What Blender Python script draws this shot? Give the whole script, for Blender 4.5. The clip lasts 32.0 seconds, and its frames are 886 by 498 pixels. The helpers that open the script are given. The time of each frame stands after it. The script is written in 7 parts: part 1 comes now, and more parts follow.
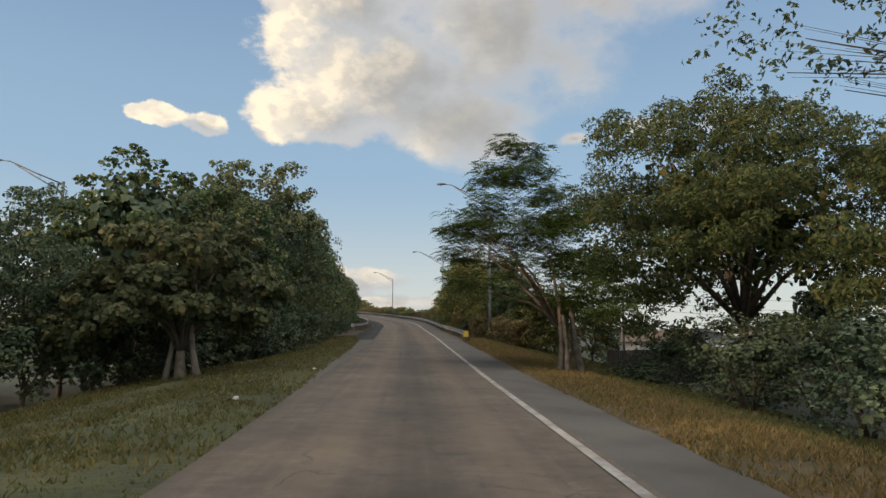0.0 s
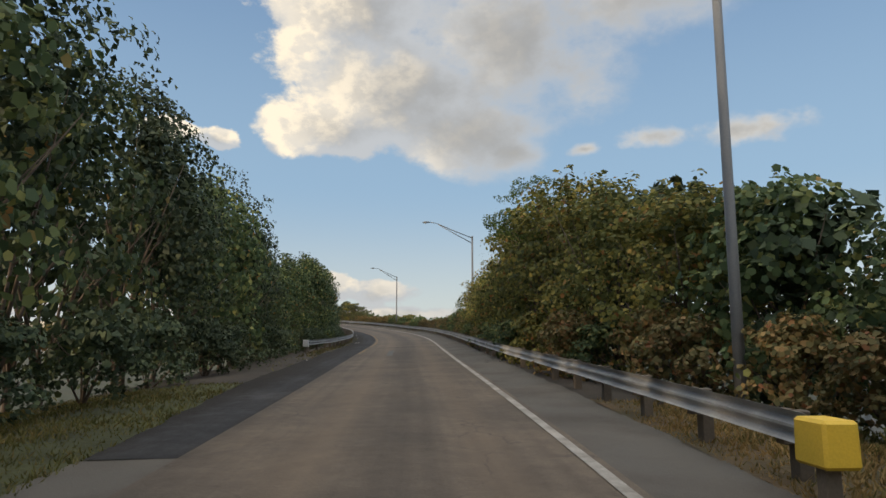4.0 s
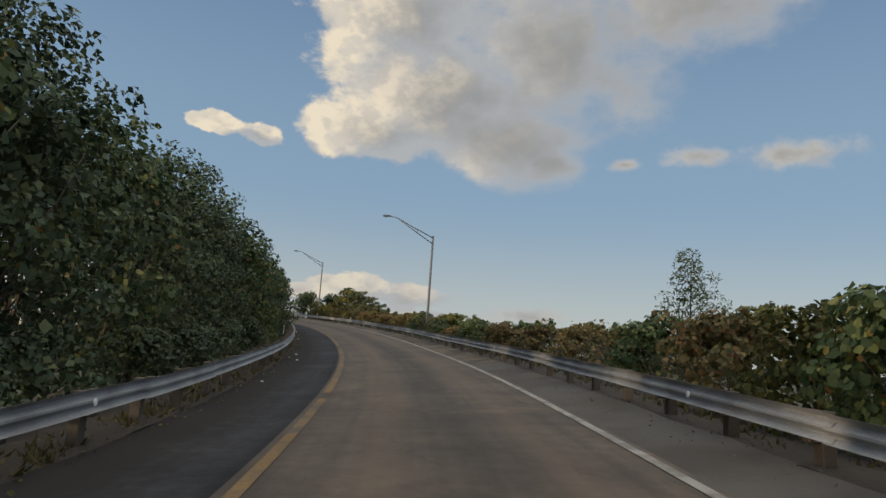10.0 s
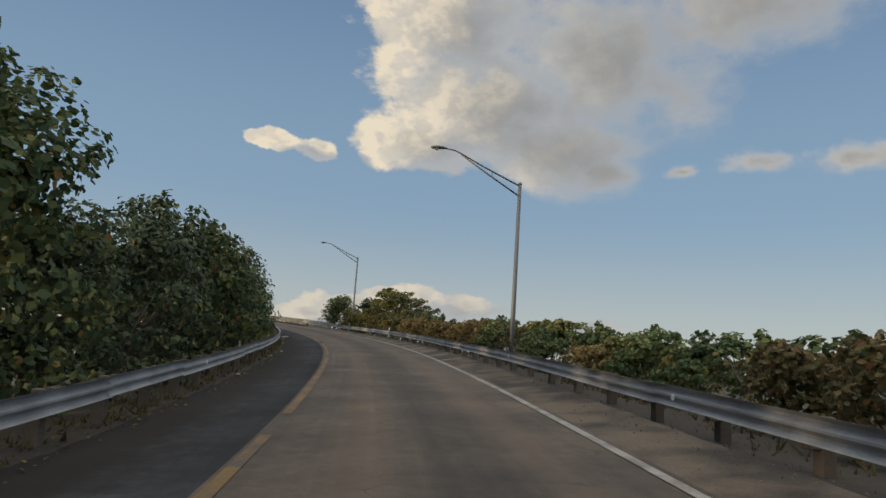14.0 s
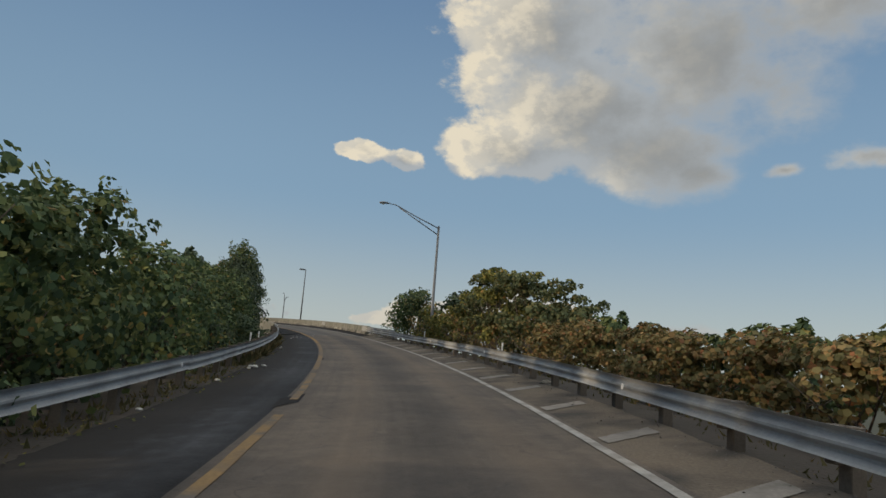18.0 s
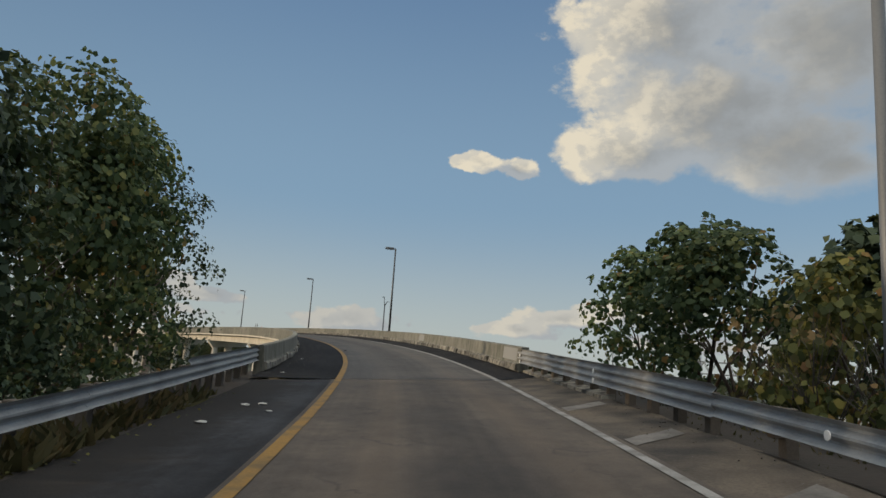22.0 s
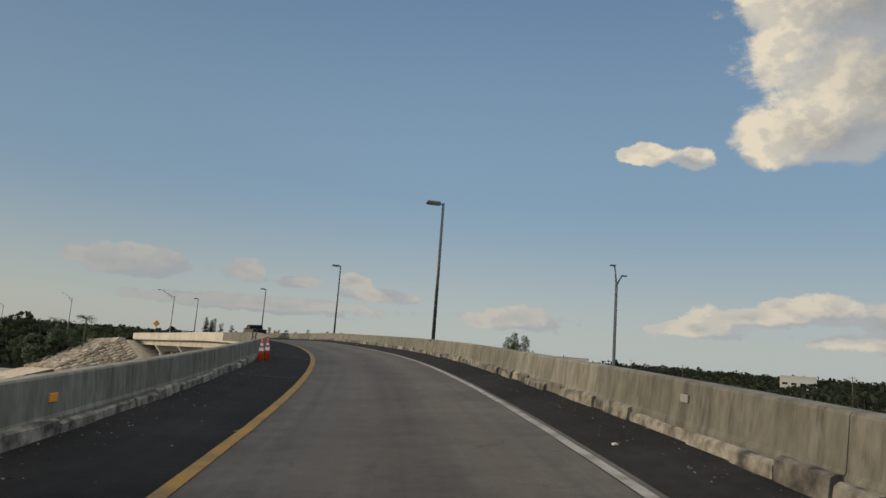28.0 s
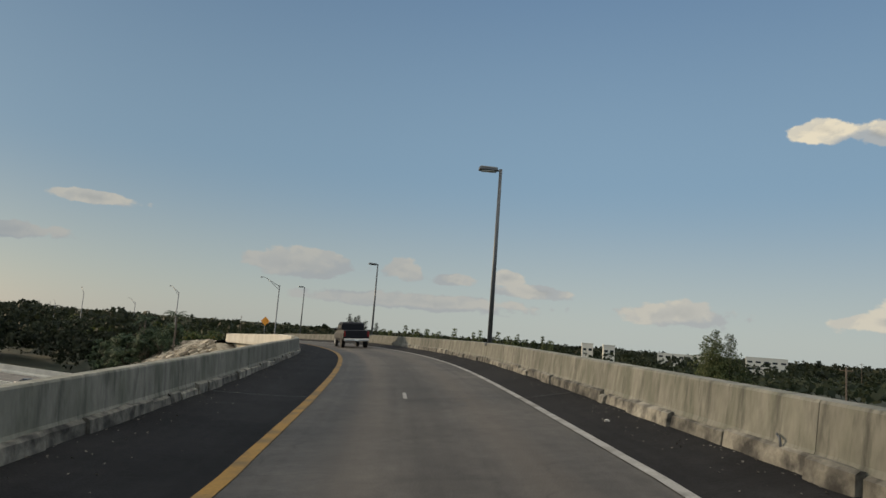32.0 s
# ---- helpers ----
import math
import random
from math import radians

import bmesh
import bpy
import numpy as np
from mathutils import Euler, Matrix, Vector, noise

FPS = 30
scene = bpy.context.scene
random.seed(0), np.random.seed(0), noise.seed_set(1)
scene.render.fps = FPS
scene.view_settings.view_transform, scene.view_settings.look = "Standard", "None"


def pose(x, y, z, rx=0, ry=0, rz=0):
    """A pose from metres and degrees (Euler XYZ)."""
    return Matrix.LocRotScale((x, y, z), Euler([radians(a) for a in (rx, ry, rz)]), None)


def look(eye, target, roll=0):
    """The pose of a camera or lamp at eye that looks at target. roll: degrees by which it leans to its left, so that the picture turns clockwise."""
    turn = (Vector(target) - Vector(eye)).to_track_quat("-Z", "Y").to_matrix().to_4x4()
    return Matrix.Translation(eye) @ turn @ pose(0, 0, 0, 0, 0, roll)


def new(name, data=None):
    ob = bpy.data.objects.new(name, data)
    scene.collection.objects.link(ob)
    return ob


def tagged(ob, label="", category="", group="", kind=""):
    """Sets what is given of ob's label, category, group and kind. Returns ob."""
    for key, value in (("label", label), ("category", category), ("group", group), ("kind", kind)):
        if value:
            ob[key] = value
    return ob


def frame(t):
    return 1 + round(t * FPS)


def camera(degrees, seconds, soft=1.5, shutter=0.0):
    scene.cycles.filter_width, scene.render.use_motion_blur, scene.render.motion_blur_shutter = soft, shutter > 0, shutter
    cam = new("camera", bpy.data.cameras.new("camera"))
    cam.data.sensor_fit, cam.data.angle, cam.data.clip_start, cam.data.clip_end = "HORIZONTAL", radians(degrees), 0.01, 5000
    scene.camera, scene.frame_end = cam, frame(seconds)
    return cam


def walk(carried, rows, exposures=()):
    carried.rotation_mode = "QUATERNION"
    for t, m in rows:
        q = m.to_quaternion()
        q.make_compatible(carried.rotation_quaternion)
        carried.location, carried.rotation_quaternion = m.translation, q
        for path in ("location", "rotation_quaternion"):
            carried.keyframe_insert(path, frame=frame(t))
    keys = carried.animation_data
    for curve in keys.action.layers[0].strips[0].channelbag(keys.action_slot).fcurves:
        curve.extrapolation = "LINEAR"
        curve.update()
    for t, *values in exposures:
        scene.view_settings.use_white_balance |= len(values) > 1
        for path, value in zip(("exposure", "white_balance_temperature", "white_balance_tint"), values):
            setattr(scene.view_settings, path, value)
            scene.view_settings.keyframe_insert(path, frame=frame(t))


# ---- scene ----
# ---- camera and its way along the ramp ----
cam = camera(67.1, 32.0)


def gaze(t, x, y, z, yaw, pitch, roll):
    return t, pose(x, y, z, 90 + pitch, 0, yaw) @ pose(0, 0, 0, 0, 0, roll)


walk(cam, [gaze(*row) for row in (
    (0, 0.00, -0.00, 1.65, 0.25, 7.28, 0.24), (0.5, -0.20, 4.64, 1.73, 0.09, 7.44, -0.04), (1, -0.41, 9.35, 1.81, 0.06, 7.56, -0.36),
    (1.5, -0.62, 14.15, 1.89, 0.07, 7.65, -0.62), (2, -0.83, 19.04, 1.99, 0.14, 7.84, -0.75), (2.5, -1.06, 24.04, 2.11, 0.27, 8.09, -0.72),
    (3, -1.32, 29.16, 2.24, 0.55, 8.20, -0.56), (3.5, -1.60, 34.38, 2.38, 0.87, 8.24, -0.31), (4, -1.93, 39.70, 2.53, 1.19, 8.27, 0.02),
    (4.5, -2.29, 45.10, 2.70, 1.51, 8.36, 0.38), (5, -2.70, 50.54, 2.88, 1.89, 8.59, 0.75), (5.5, -3.14, 55.96, 3.06, 2.20, 8.62, 1.15),
    (6, -3.59, 61.32, 3.25, 2.57, 8.56, 1.63), (6.5, -4.06, 66.54, 3.43, 2.94, 8.53, 2.01), (7, -4.54, 71.57, 3.61, 3.34, 8.55, 2.43),
    (7.5, -5.04, 76.39, 3.77, 3.56, 8.49, 2.80), (8, -5.53, 80.97, 3.92, 3.77, 8.51, 3.11), (8.5, -6.01, 85.29, 4.07, 3.95, 8.58, 3.33),
    (9, -6.45, 89.37, 4.22, 4.06, 8.63, 3.54), (9.5, -6.86, 93.19, 4.35, 4.07, 8.69, 3.80), (10, -7.23, 96.77, 4.49, 4.08, 8.75, 4.03),
    (10.5, -7.58, 100.13, 4.61, 4.26, 8.68, 4.22), (11, -7.95, 103.31, 4.72, 4.70, 8.62, 4.42), (11.5, -8.34, 106.33, 4.83, 5.32, 8.68, 4.59),
    (12, -8.76, 109.26, 4.93, 5.99, 8.79, 4.62), (12.5, -9.21, 112.19, 5.05, 6.67, 9.02, 4.57), (13, -9.70, 115.19, 5.19, 7.41, 9.23, 4.45),
    (13.5, -10.26, 118.29, 5.34, 8.13, 9.37, 4.23), (14, -10.86, 121.52, 5.49, 8.77, 9.40, 4.06), (14.5, -11.53, 124.89, 5.65, 9.43, 9.42, 3.94),
    (15, -12.27, 128.40, 5.81, 10.18, 9.47, 3.88), (15.5, -13.09, 132.05, 6.00, 11.04, 9.56, 3.88), (16, -14.02, 135.83, 6.20, 12.03, 9.69, 3.99),
    (16.5, -15.05, 139.74, 6.41, 13.08, 9.74, 4.05), (17, -16.19, 143.77, 6.61, 14.17, 9.65, 4.07), (17.5, -17.45, 147.90, 6.82, 15.27, 9.58, 4.20),
    (18, -18.82, 152.13, 7.03, 16.42, 9.46, 4.40), (18.5, -20.33, 156.45, 7.26, 17.59, 9.40, 4.51), (19, -21.98, 160.85, 7.49, 18.81, 9.47, 4.48),
    (19.5, -23.78, 165.34, 7.73, 20.10, 9.57, 4.34), (20, -25.73, 169.93, 7.98, 21.42, 9.59, 4.28), (20.5, -27.84, 174.60, 8.23, 22.76, 9.54, 4.29),
    (21, -30.11, 179.33, 8.48, 24.10, 9.56, 4.25), (21.5, -32.53, 184.11, 8.73, 25.40, 9.55, 4.11), (22, -35.09, 188.92, 8.99, 26.65, 9.57, 3.91),
    (22.5, -37.79, 193.74, 9.24, 27.77, 9.51, 3.81), (23, -40.58, 198.52, 9.50, 28.78, 9.49, 3.93), (23.5, -43.45, 203.24, 9.76, 29.73, 9.42, 4.13),
    (24, -46.39, 207.88, 10.05, 30.60, 9.71, 4.14), (24.5, -49.39, 212.42, 10.35, 31.68, 9.62, 4.17), (25, -52.45, 216.85, 10.63, 32.97, 9.36, 4.17),
    (25.5, -55.58, 221.16, 10.89, 34.39, 9.20, 4.30), (26, -58.76, 225.35, 11.14, 35.74, 9.12, 4.36), (26.5, -62.01, 229.42, 11.37, 37.06, 9.04, 4.36),
    (27, -65.34, 233.40, 11.59, 38.39, 8.92, 4.33), (27.5, -68.75, 237.29, 11.79, 39.72, 8.75, 4.31), (28, -72.28, 241.13, 11.98, 41.03, 8.55, 4.36),
    (28.5, -75.93, 244.92, 12.15, 42.47, 8.39, 4.49), (29, -79.71, 248.65, 12.32, 43.92, 8.27, 4.34), (29.5, -83.63, 252.33, 12.48, 45.46, 8.18, 4.23),
    (30, -87.70, 255.93, 12.62, 47.16, 8.03, 4.20), (30.5, -91.94, 259.44, 12.74, 48.93, 7.87, 4.25), (31, -96.36, 262.85, 12.85, 50.66, 7.55, 4.33),
    (31.5, -100.94, 266.19, 12.94, 52.41, 7.35, 4.35), (32, -105.70, 269.45, 13.01, 54.05, 7.27, 4.37),
)], exposures=[(0, 0.45, 6650, 10), (1, 0.55, 6650, 10), (2, 0.62, 6600, 10), (5, 0.26, 6500, 9.5), (8, 0.06, 6500, 9.5), (16, -0.02, 6480, 9), (18, -0.04, 6350, 7), (22, -0.06, 6300, 7), (24, -0.12, 6450, 9), (25, -0.12, 6450, 9), (32, -0.04, 6450, 6)])

# ---- sky, sun ----
STRENGTH = 0.1
SUN_AZ, SUN_EL = 115.5, 9.0          # degrees to the left of +y, and above the horizon


def build_world():
    world = bpy.data.worlds.new("sky")
    scene.world = world
    world.use_nodes = True
    nt = world.node_tree
    nt.nodes.clear()
    N, L = nt.nodes.new, nt.links.new

    def put(sock, v):
        if hasattr(v, "is_linked"):
            L(v, sock)
        else:
            sock.default_value = v

    def mth(op, a, b=0.0, c=0.0):
        n = N("ShaderNodeMath")
        n.operation = op
        for k, v in zip((0, 1, 2), (a, b, c)):
            put(n.inputs[k], v)
        return n.outputs[0]

    def span(v, a, b, c=0.0, d=1.0):
        n = N("ShaderNodeMapRange")
        n.interpolation_type = "SMOOTHSTEP"
        for k, x in enumerate((v, a, b, c, d)):
            put(n.inputs[k], x)
        return n.outputs[0]

    def mix(f, a, b):
        n = N("ShaderNodeMix")
        n.data_type = "RGBA"
        put(n.inputs[0], f)
        put(n.inputs[6], a)
        put(n.inputs[7], b)
        return n.outputs[2]

    sky = N("ShaderNodeTexSky")
    sky.sky_type = "NISHITA"
    sky.sun_disc = False
    sky.sun_elevation, sky.sun_rotation = radians(SUN_EL), radians(-SUN_AZ)
    sky.altitude, sky.air_density, sky.dust_density, sky.ozone_density = 0, 1.0, 0.7, 1.6
    co = N("ShaderNodeTexCoord").outputs["Generated"]
    sep = N("ShaderNodeSeparateXYZ")
    L(co, sep.inputs[0])
    x, y, z = sep.outputs
    az = mth("MULTIPLY", mth("ARCTAN2", mth("MULTIPLY", x, -1.0), y), 57.2958)
    el = mth("MULTIPLY", mth("ARCSINE", z), 57.2958)

    def cmb(a, b, c=0.0):
        n = N("ShaderNodeCombineXYZ")
        put(n.inputs[0], a), put(n.inputs[1], b), put(n.inputs[2], c)
        return n.outputs[0]

    def fbm(vec, scale, detail, rough=0.55):
        n = N("ShaderNodeTexNoise")
        L(vec, n.inputs["Vector"])
        n.inputs["Scale"].default_value, n.inputs["Detail"].default_value, n.inputs["Roughness"].default_value = scale, detail, rough
        return n.outputs["Fac"]

    # each cloud bank: azimuth, elevation, half width, half height, in degrees
    heap = [(4.7, 22.1, 12.0, 6.86), (-5.6, 25.3, 12.9, 7.78), (9.3, 28.1, 8.3, 7.32), (10.8, 18.2, 6.8, 3.2), (-0.9, 18.2, 10.1, 4.1), (-15.8, 29.0, 11.0, 5.49), (-9.3, 35.4, 22.1, 7.32), (-5.1, 16.4, 4.1, 2.2)]
    small = [(24.2, 17.2, 2.4, 0.95), (20.4, 16.6, 1.9, 1.05), (-11.2, 16.4, 1.7, 0.64), (-16.7, 17.1, 3.1, 1.01), (-24.2, 16.9, 4.6, 1.37), (11.4, 4.9, 2.9, 1.3), (6.5, 4.5, 3.4, 1.1), (-3.7, 3.4, 4.1, 1.1), (13.0, 4.7, 3.0, 1.2), (16.3, 4.2, 3.9, 0.9), (19.5, 3.1, 3.7, 0.92), (57.3, 5.2, 1.6, 1.0), (66.0, 5.0, 5.0, 1.25), (48.4, 5.2, 1.7, 0.75), (52.5, 4.7, 2.2, 0.6), (81.8, 8.3, 3.7, 0.55), (34.4, 3.0, 4.6, 1.1), (45.6, 4.1, 3.7, 0.64), (55.8, 2.6, 11.0, 0.82), (87.4, 5.2, 4.6, 0.73), (4.7, 2.6, 8.3, 0.82)]

    def banks(banks_, a, e):
        top = None
        for a0, e0, w, h in banks_:
            d2 = mth("ADD", mth("POWER", mth("MULTIPLY", mth("SUBTRACT", a, float(a0)), 1.0 / w), 2.0), mth("POWER", mth("MULTIPLY", mth("SUBTRACT", e, float(e0)), 1.0 / h), 2.0))
            v = mth("SUBTRACT", 1.0, mth("SQRT", d2))
            top = v if top is None else mth("SMOOTH_MAX", top, v, 0.25)
        return top

    def cover(da, de):
        a, e = mth("ADD", az, da), mth("ADD", el, de)
        v1 = cmb(mth("MULTIPLY", a, 0.1), mth("MULTIPLY", e, 0.14), 3.7)
        big = mth("MULTIPLY", mth("SUBTRACT", fbm(v1, 1.6, 10.0, 0.6), 0.5), 1.7)
        fine = mth("MULTIPLY", mth("SUBTRACT", fbm(cmb(mth("MULTIPLY", a, 0.42), mth("MULTIPLY", e, 0.6), 1.1), 1.2, 6.0, 0.52), 0.5), 1.7)
        return mth("MAXIMUM", mth("ADD", mth("MULTIPLY", banks(heap, a, e), 1.15), big), mth("ADD", banks(small, a, e), fine))

    K = 1.0 / STRENGTH
    dens = cover(0.0, 0.0)
    toward = cover(3.2, 0.9)           # the same cloud, a step nearer to the sun
    mask = span(dens, -0.05, span(az, -6.0, 10.0, 0.8, 0.18))
    lit = mth("MULTIPLY", span(mth("SUBTRACT", dens, toward), -0.18, 0.55), span(az, -2.0, 11.0, 0.22, 1.0))
    billow = lambda da, de: fbm(cmb(mth("MULTIPLY", mth("ADD", az, da), 0.2), mth("MULTIPLY", mth("ADD", el, de), 0.3), 7.7), 1.6, 7.0, 0.58)
    lit = mth("MULTIPLY", lit, span(mth("SUBTRACT", billow(0.0, 0.0), billow(1.1, 0.5)), -0.09, 0.09, 0.62, 1.12))
    deep = span(dens, 0.3, 1.15)
    tint = lambda r, g, b: (r * K, g * K, b * K, 1)
    grey = mix(deep, tint(0.43, 0.44, 0.45), tint(0.30, 0.295, 0.285))
    tone = mix(mth("MULTIPLY", lit, mth("SUBTRACT", 1.0, mth("MULTIPLY", deep, 0.4))), grey, tint(0.86, 0.74, 0.56))
    tone = mix(mth("MULTIPLY", span(el, 3.0, 13.0, 0.7, 0.0), span(az, 15.0, 45.0, 0.55, 1.0)), tone, tint(0.40, 0.405, 0.41))
    tone = mix(span(az, 40.0, 62.0, 0.0, 0.5), tone, tint(0.33, 0.35, 0.37))
    tone = mix(span(az, 82.0, 94.0, 0.0, 0.8), tone, tint(0.27, 0.31, 0.36))
    # clear sky: Nishita, evened out by the thin haze of a cloudy evening
    veil = mix(span(el, 0.0, 14.0), tint(0.50, 0.535, 0.525), tint(0.257, 0.382, 0.52))
    veil = mix(span(el, 11.0, 40.0), veil, tint(0.123, 0.212, 0.372))
    veil = mix(span(az, 35.0, 85.0, 0.0, 0.22), veil, tint(0.06, 0.07, 0.08))
    clear = mix(0.86, sky.outputs[0], veil)
    # broken bright cloud overhead and behind, out of view, added as fill light
    over = span(fbm(cmb(x, y, mth("MULTIPLY", z, 1.6)), 2.2, 5.0), 0.36, 0.56)
    high = span(el, 38.0, 58.0)
    back = mth("MULTIPLY", span(mth("ABSOLUTE", mth("SUBTRACT", az, 25.0)), 105.0, 140.0), span(el, 6.0, 24.0))
    fill_cloud = mth("MULTIPLY", over, mth("MAXIMUM", high, mth("MULTIPLY", back, 0.7)))
    clear = mix(mth("MULTIPLY", fill_cloud, 0.9), clear, tint(1.95, 1.83, 1.64))
    out = mix(mth("MULTIPLY", mask, 0.93), clear, tone)
    bg = N("ShaderNodeBackground")
    L(out, bg.inputs[0])
    bg.inputs[1].default_value = STRENGTH
    o = N("ShaderNodeOutputWorld")
    L(bg.outputs[0], o.inputs[0])


build_world()
sun = new("sun", bpy.data.lights.new("sun", "SUN"))
sun.data.energy, sun.data.angle, sun.data.color = 2.8, radians(2.0), (1.0, 0.77, 0.52)
sun.matrix_world = look((0, 0, 0), (math.sin(radians(SUN_AZ)) * math.cos(radians(SUN_EL)), -math.cos(radians(SUN_AZ)) * math.cos(radians(SUN_EL)), -math.sin(radians(SUN_EL))))

# ---- the ramp's line: station, heading (degrees to the left of +y), height, bank (left side down) ----
ALIGN = [(-60, 2.29, -0.5, -0.6), (0, 2.29, 0.05, -0.6), (20, 3.15, 0.41, -1.5), (40, 3.3, 0.99, -0.8), (60, 4.66, 1.76, 0.9), (80, 4.02, 2.59, 2.6), (100, 7.78, 3.41, 3.8), (120, 13.87, 4.37, 3), (140, 17.71, 5.44, 3.5),
         (160, 23.92, 6.51, 3.4), (180, 28.21, 7.56, 3), (200, 33.16, 8.71, 3.3), (210, 38.17, 9.32, 3.4), (220, 40.25, 9.84, 3.5), (240, 44.65, 10.63, 3.6), (260, 50.51, 11.21, 3.4), (270, 53.97, 11.4, 3.5), (280, 57.27, 11.52, 3.5),
         (290, 57.9, 11.62, 3.5), (300, 60.3, 11.72, 3.5), (310, 62.9, 11.66, 3.5), (320, 67.2, 11.55, 3.5), (330, 70.6, 11.43, 3.6), (340, 72.7, 11.3, 3.6), (360, 76.9, 10.75, 3.6), (380, 81.6, 10.2, 3.6), (420, 92, 7.7, 2.5), (460, 99, 5.2, 2), (560, 104, 1.8, 1)]
# metres to the unit of station, along the line
PACE = [(-60, 1.077), (0, 0.823), (20, 1.069), (40, 1.137), (60, 1.202), (80, 1.164), (100, 1.077), (130, 1.083), (160, 1.081), (190, 1.158), (210, 1.205), (235, 1.04), (255, 1.062), (276, 1.042), (300, 1.04), (560, 1.04)]
STEP = 0.5
STA = np.arange(-60, 560, STEP)


def smooth_column(k):
    v = np.interp(STA, [r[0] for r in ALIGN], [r[k] for r in ALIGN])
    w = np.hanning(33)
    return np.convolve(np.r_[np.full(16, v[0]), v, np.full(16, v[-1])], w / w.sum(), "valid")


HEAD, RISE, BANK = np.radians(smooth_column(1)), smooth_column(2), np.radians(smooth_column(3))
SPAN = STEP * np.interp(STA, [p[0] for p in PACE], [p[1] for p in PACE])
LINE_X, LINE_Y = np.cumsum(-np.sin(HEAD) * SPAN), np.cumsum(np.cos(HEAD) * SPAN)
LINE_X += -0.04 - np.interp(0, STA, LINE_X)
LINE_Y += -1.38 - np.interp(0, STA, LINE_Y)


def along(s):
    return [float(np.interp(s, STA, c)) for c in (LINE_X, LINE_Y, RISE, HEAD, BANK)]


def at(s, u, h=0.0):
    """A place: station, metres to the right of the lane's middle, and height over the banked road."""
    x, y, z, a, b = along(s)
    return Vector((x + math.cos(a) * u, y + math.sin(a) * u, z + u * math.tan(b) + h))


def stand(s, u, h=0.0, turn=0.0, scale=1.0):
    """An upright pose at a place; its y axis runs along the road."""
    return Matrix.LocRotScale(at(s, u, h), Euler((0, 0, along(s)[3] + radians(turn))), Vector((scale,) * 3))


# ---- materials ----
def material(name, base, rough=0.8, metal=0.0, var=0.25, scale=3.0, fine=40.0, bump=0.15, tint=None, island=0.0, uneven=0.0, coord="Object", stretch=(1, 1, 1), spec=0.5, algae=0.0):
    """A surface with two scales of variation, relief and, if asked, a second colour in patches and a random shade per piece."""
    m = bpy.data.materials.new(name)
    m.use_nodes = True
    nt = m.node_tree
    N, L = nt.nodes.new, nt.links.new
    bsdf = nt.nodes["Principled BSDF"]
    bsdf.inputs["Roughness"].default_value, bsdf.inputs["Metallic"].default_value = rough, metal
    bsdf.inputs["Specular IOR Level"].default_value = spec
    co = N("ShaderNodeTexCoord").outputs[coord]
    if coord == "Object" and stretch == (1, 1, 1):
        co = N("ShaderNodeNewGeometry").outputs["Position"]
    mp = N("ShaderNodeMapping")
    mp.inputs["Scale"].default_value = stretch
    L(co, mp.inputs[0])

    def noise_tex(sc, det=6.0):
        n = N("ShaderNodeTexNoise")
        L(mp.outputs[0], n.inputs["Vector"])
        n.inputs["Scale"].default_value, n.inputs["Detail"].default_value = sc, det
        return n.outputs["Fac"]

    def mixer(fac, a, b, kind="MIX"):
        n = N("ShaderNodeMix")
        n.data_type, n.blend_type = "RGBA", kind
        for k, v in ((0, fac), (6, a), (7, b)):
            if hasattr(v, "is_linked"):
                L(v, n.inputs[k])
            else:
                n.inputs[k].default_value = v
        return n.outputs[2]

    def ramp(fac, a, b):
        n = N("ShaderNodeMapRange")
        L(fac, n.inputs[0])
        n.inputs[1].default_value, n.inputs[2].default_value = a, b
        return n.outputs[0]

    c = (*base, 1)
    big, small = noise_tex(scale), noise_tex(fine, 4.0)
    if tint:
        c = mixer(ramp(big, 0.42, 0.64), c, (*tint, 1))
    lo, hi = 1 - var, 1 + var
    c = mixer(1.0, c, mixer(small, (lo, lo, lo, 1), (hi, hi, hi, 1)), "MULTIPLY")
    c = mixer(0.7, c, mixer(noise_tex(scale * 0.37), (lo, lo, lo, 1), (hi, hi, hi, 1)), "MULTIPLY")
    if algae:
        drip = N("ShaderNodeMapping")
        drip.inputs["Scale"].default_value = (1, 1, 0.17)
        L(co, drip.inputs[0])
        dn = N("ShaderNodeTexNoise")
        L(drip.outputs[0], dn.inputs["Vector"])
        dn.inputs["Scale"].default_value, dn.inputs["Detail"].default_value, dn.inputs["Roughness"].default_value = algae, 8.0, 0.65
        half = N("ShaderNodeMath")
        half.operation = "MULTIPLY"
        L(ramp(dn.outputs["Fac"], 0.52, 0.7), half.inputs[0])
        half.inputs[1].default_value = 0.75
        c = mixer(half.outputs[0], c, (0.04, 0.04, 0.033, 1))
    if island:
        g = N("ShaderNodeNewGeometry").outputs["Random Per Island"]
        c = mixer(1.0, c, mixer(g, (1 - island,) * 3 + (1,), (1 + island,) * 3 + (1,)), "MULTIPLY")
    if uneven:
        g = N("ShaderNodeObjectInfo").outputs["Random"]
        c = mixer(1.0, c, mixer(g, (1 - uneven,) * 3 + (1,), (1 + uneven,) * 3 + (1,)), "MULTIPLY")
    L(c, bsdf.inputs["Base Color"])
    if bump:
        b = N("ShaderNodeBump")
        b.inputs["Strength"].default_value, b.inputs["Distance"].default_value = bump, 0.02
        L(small, b.inputs["Height"])
        L(b.outputs[0], bsdf.inputs["Normal"])
    return m


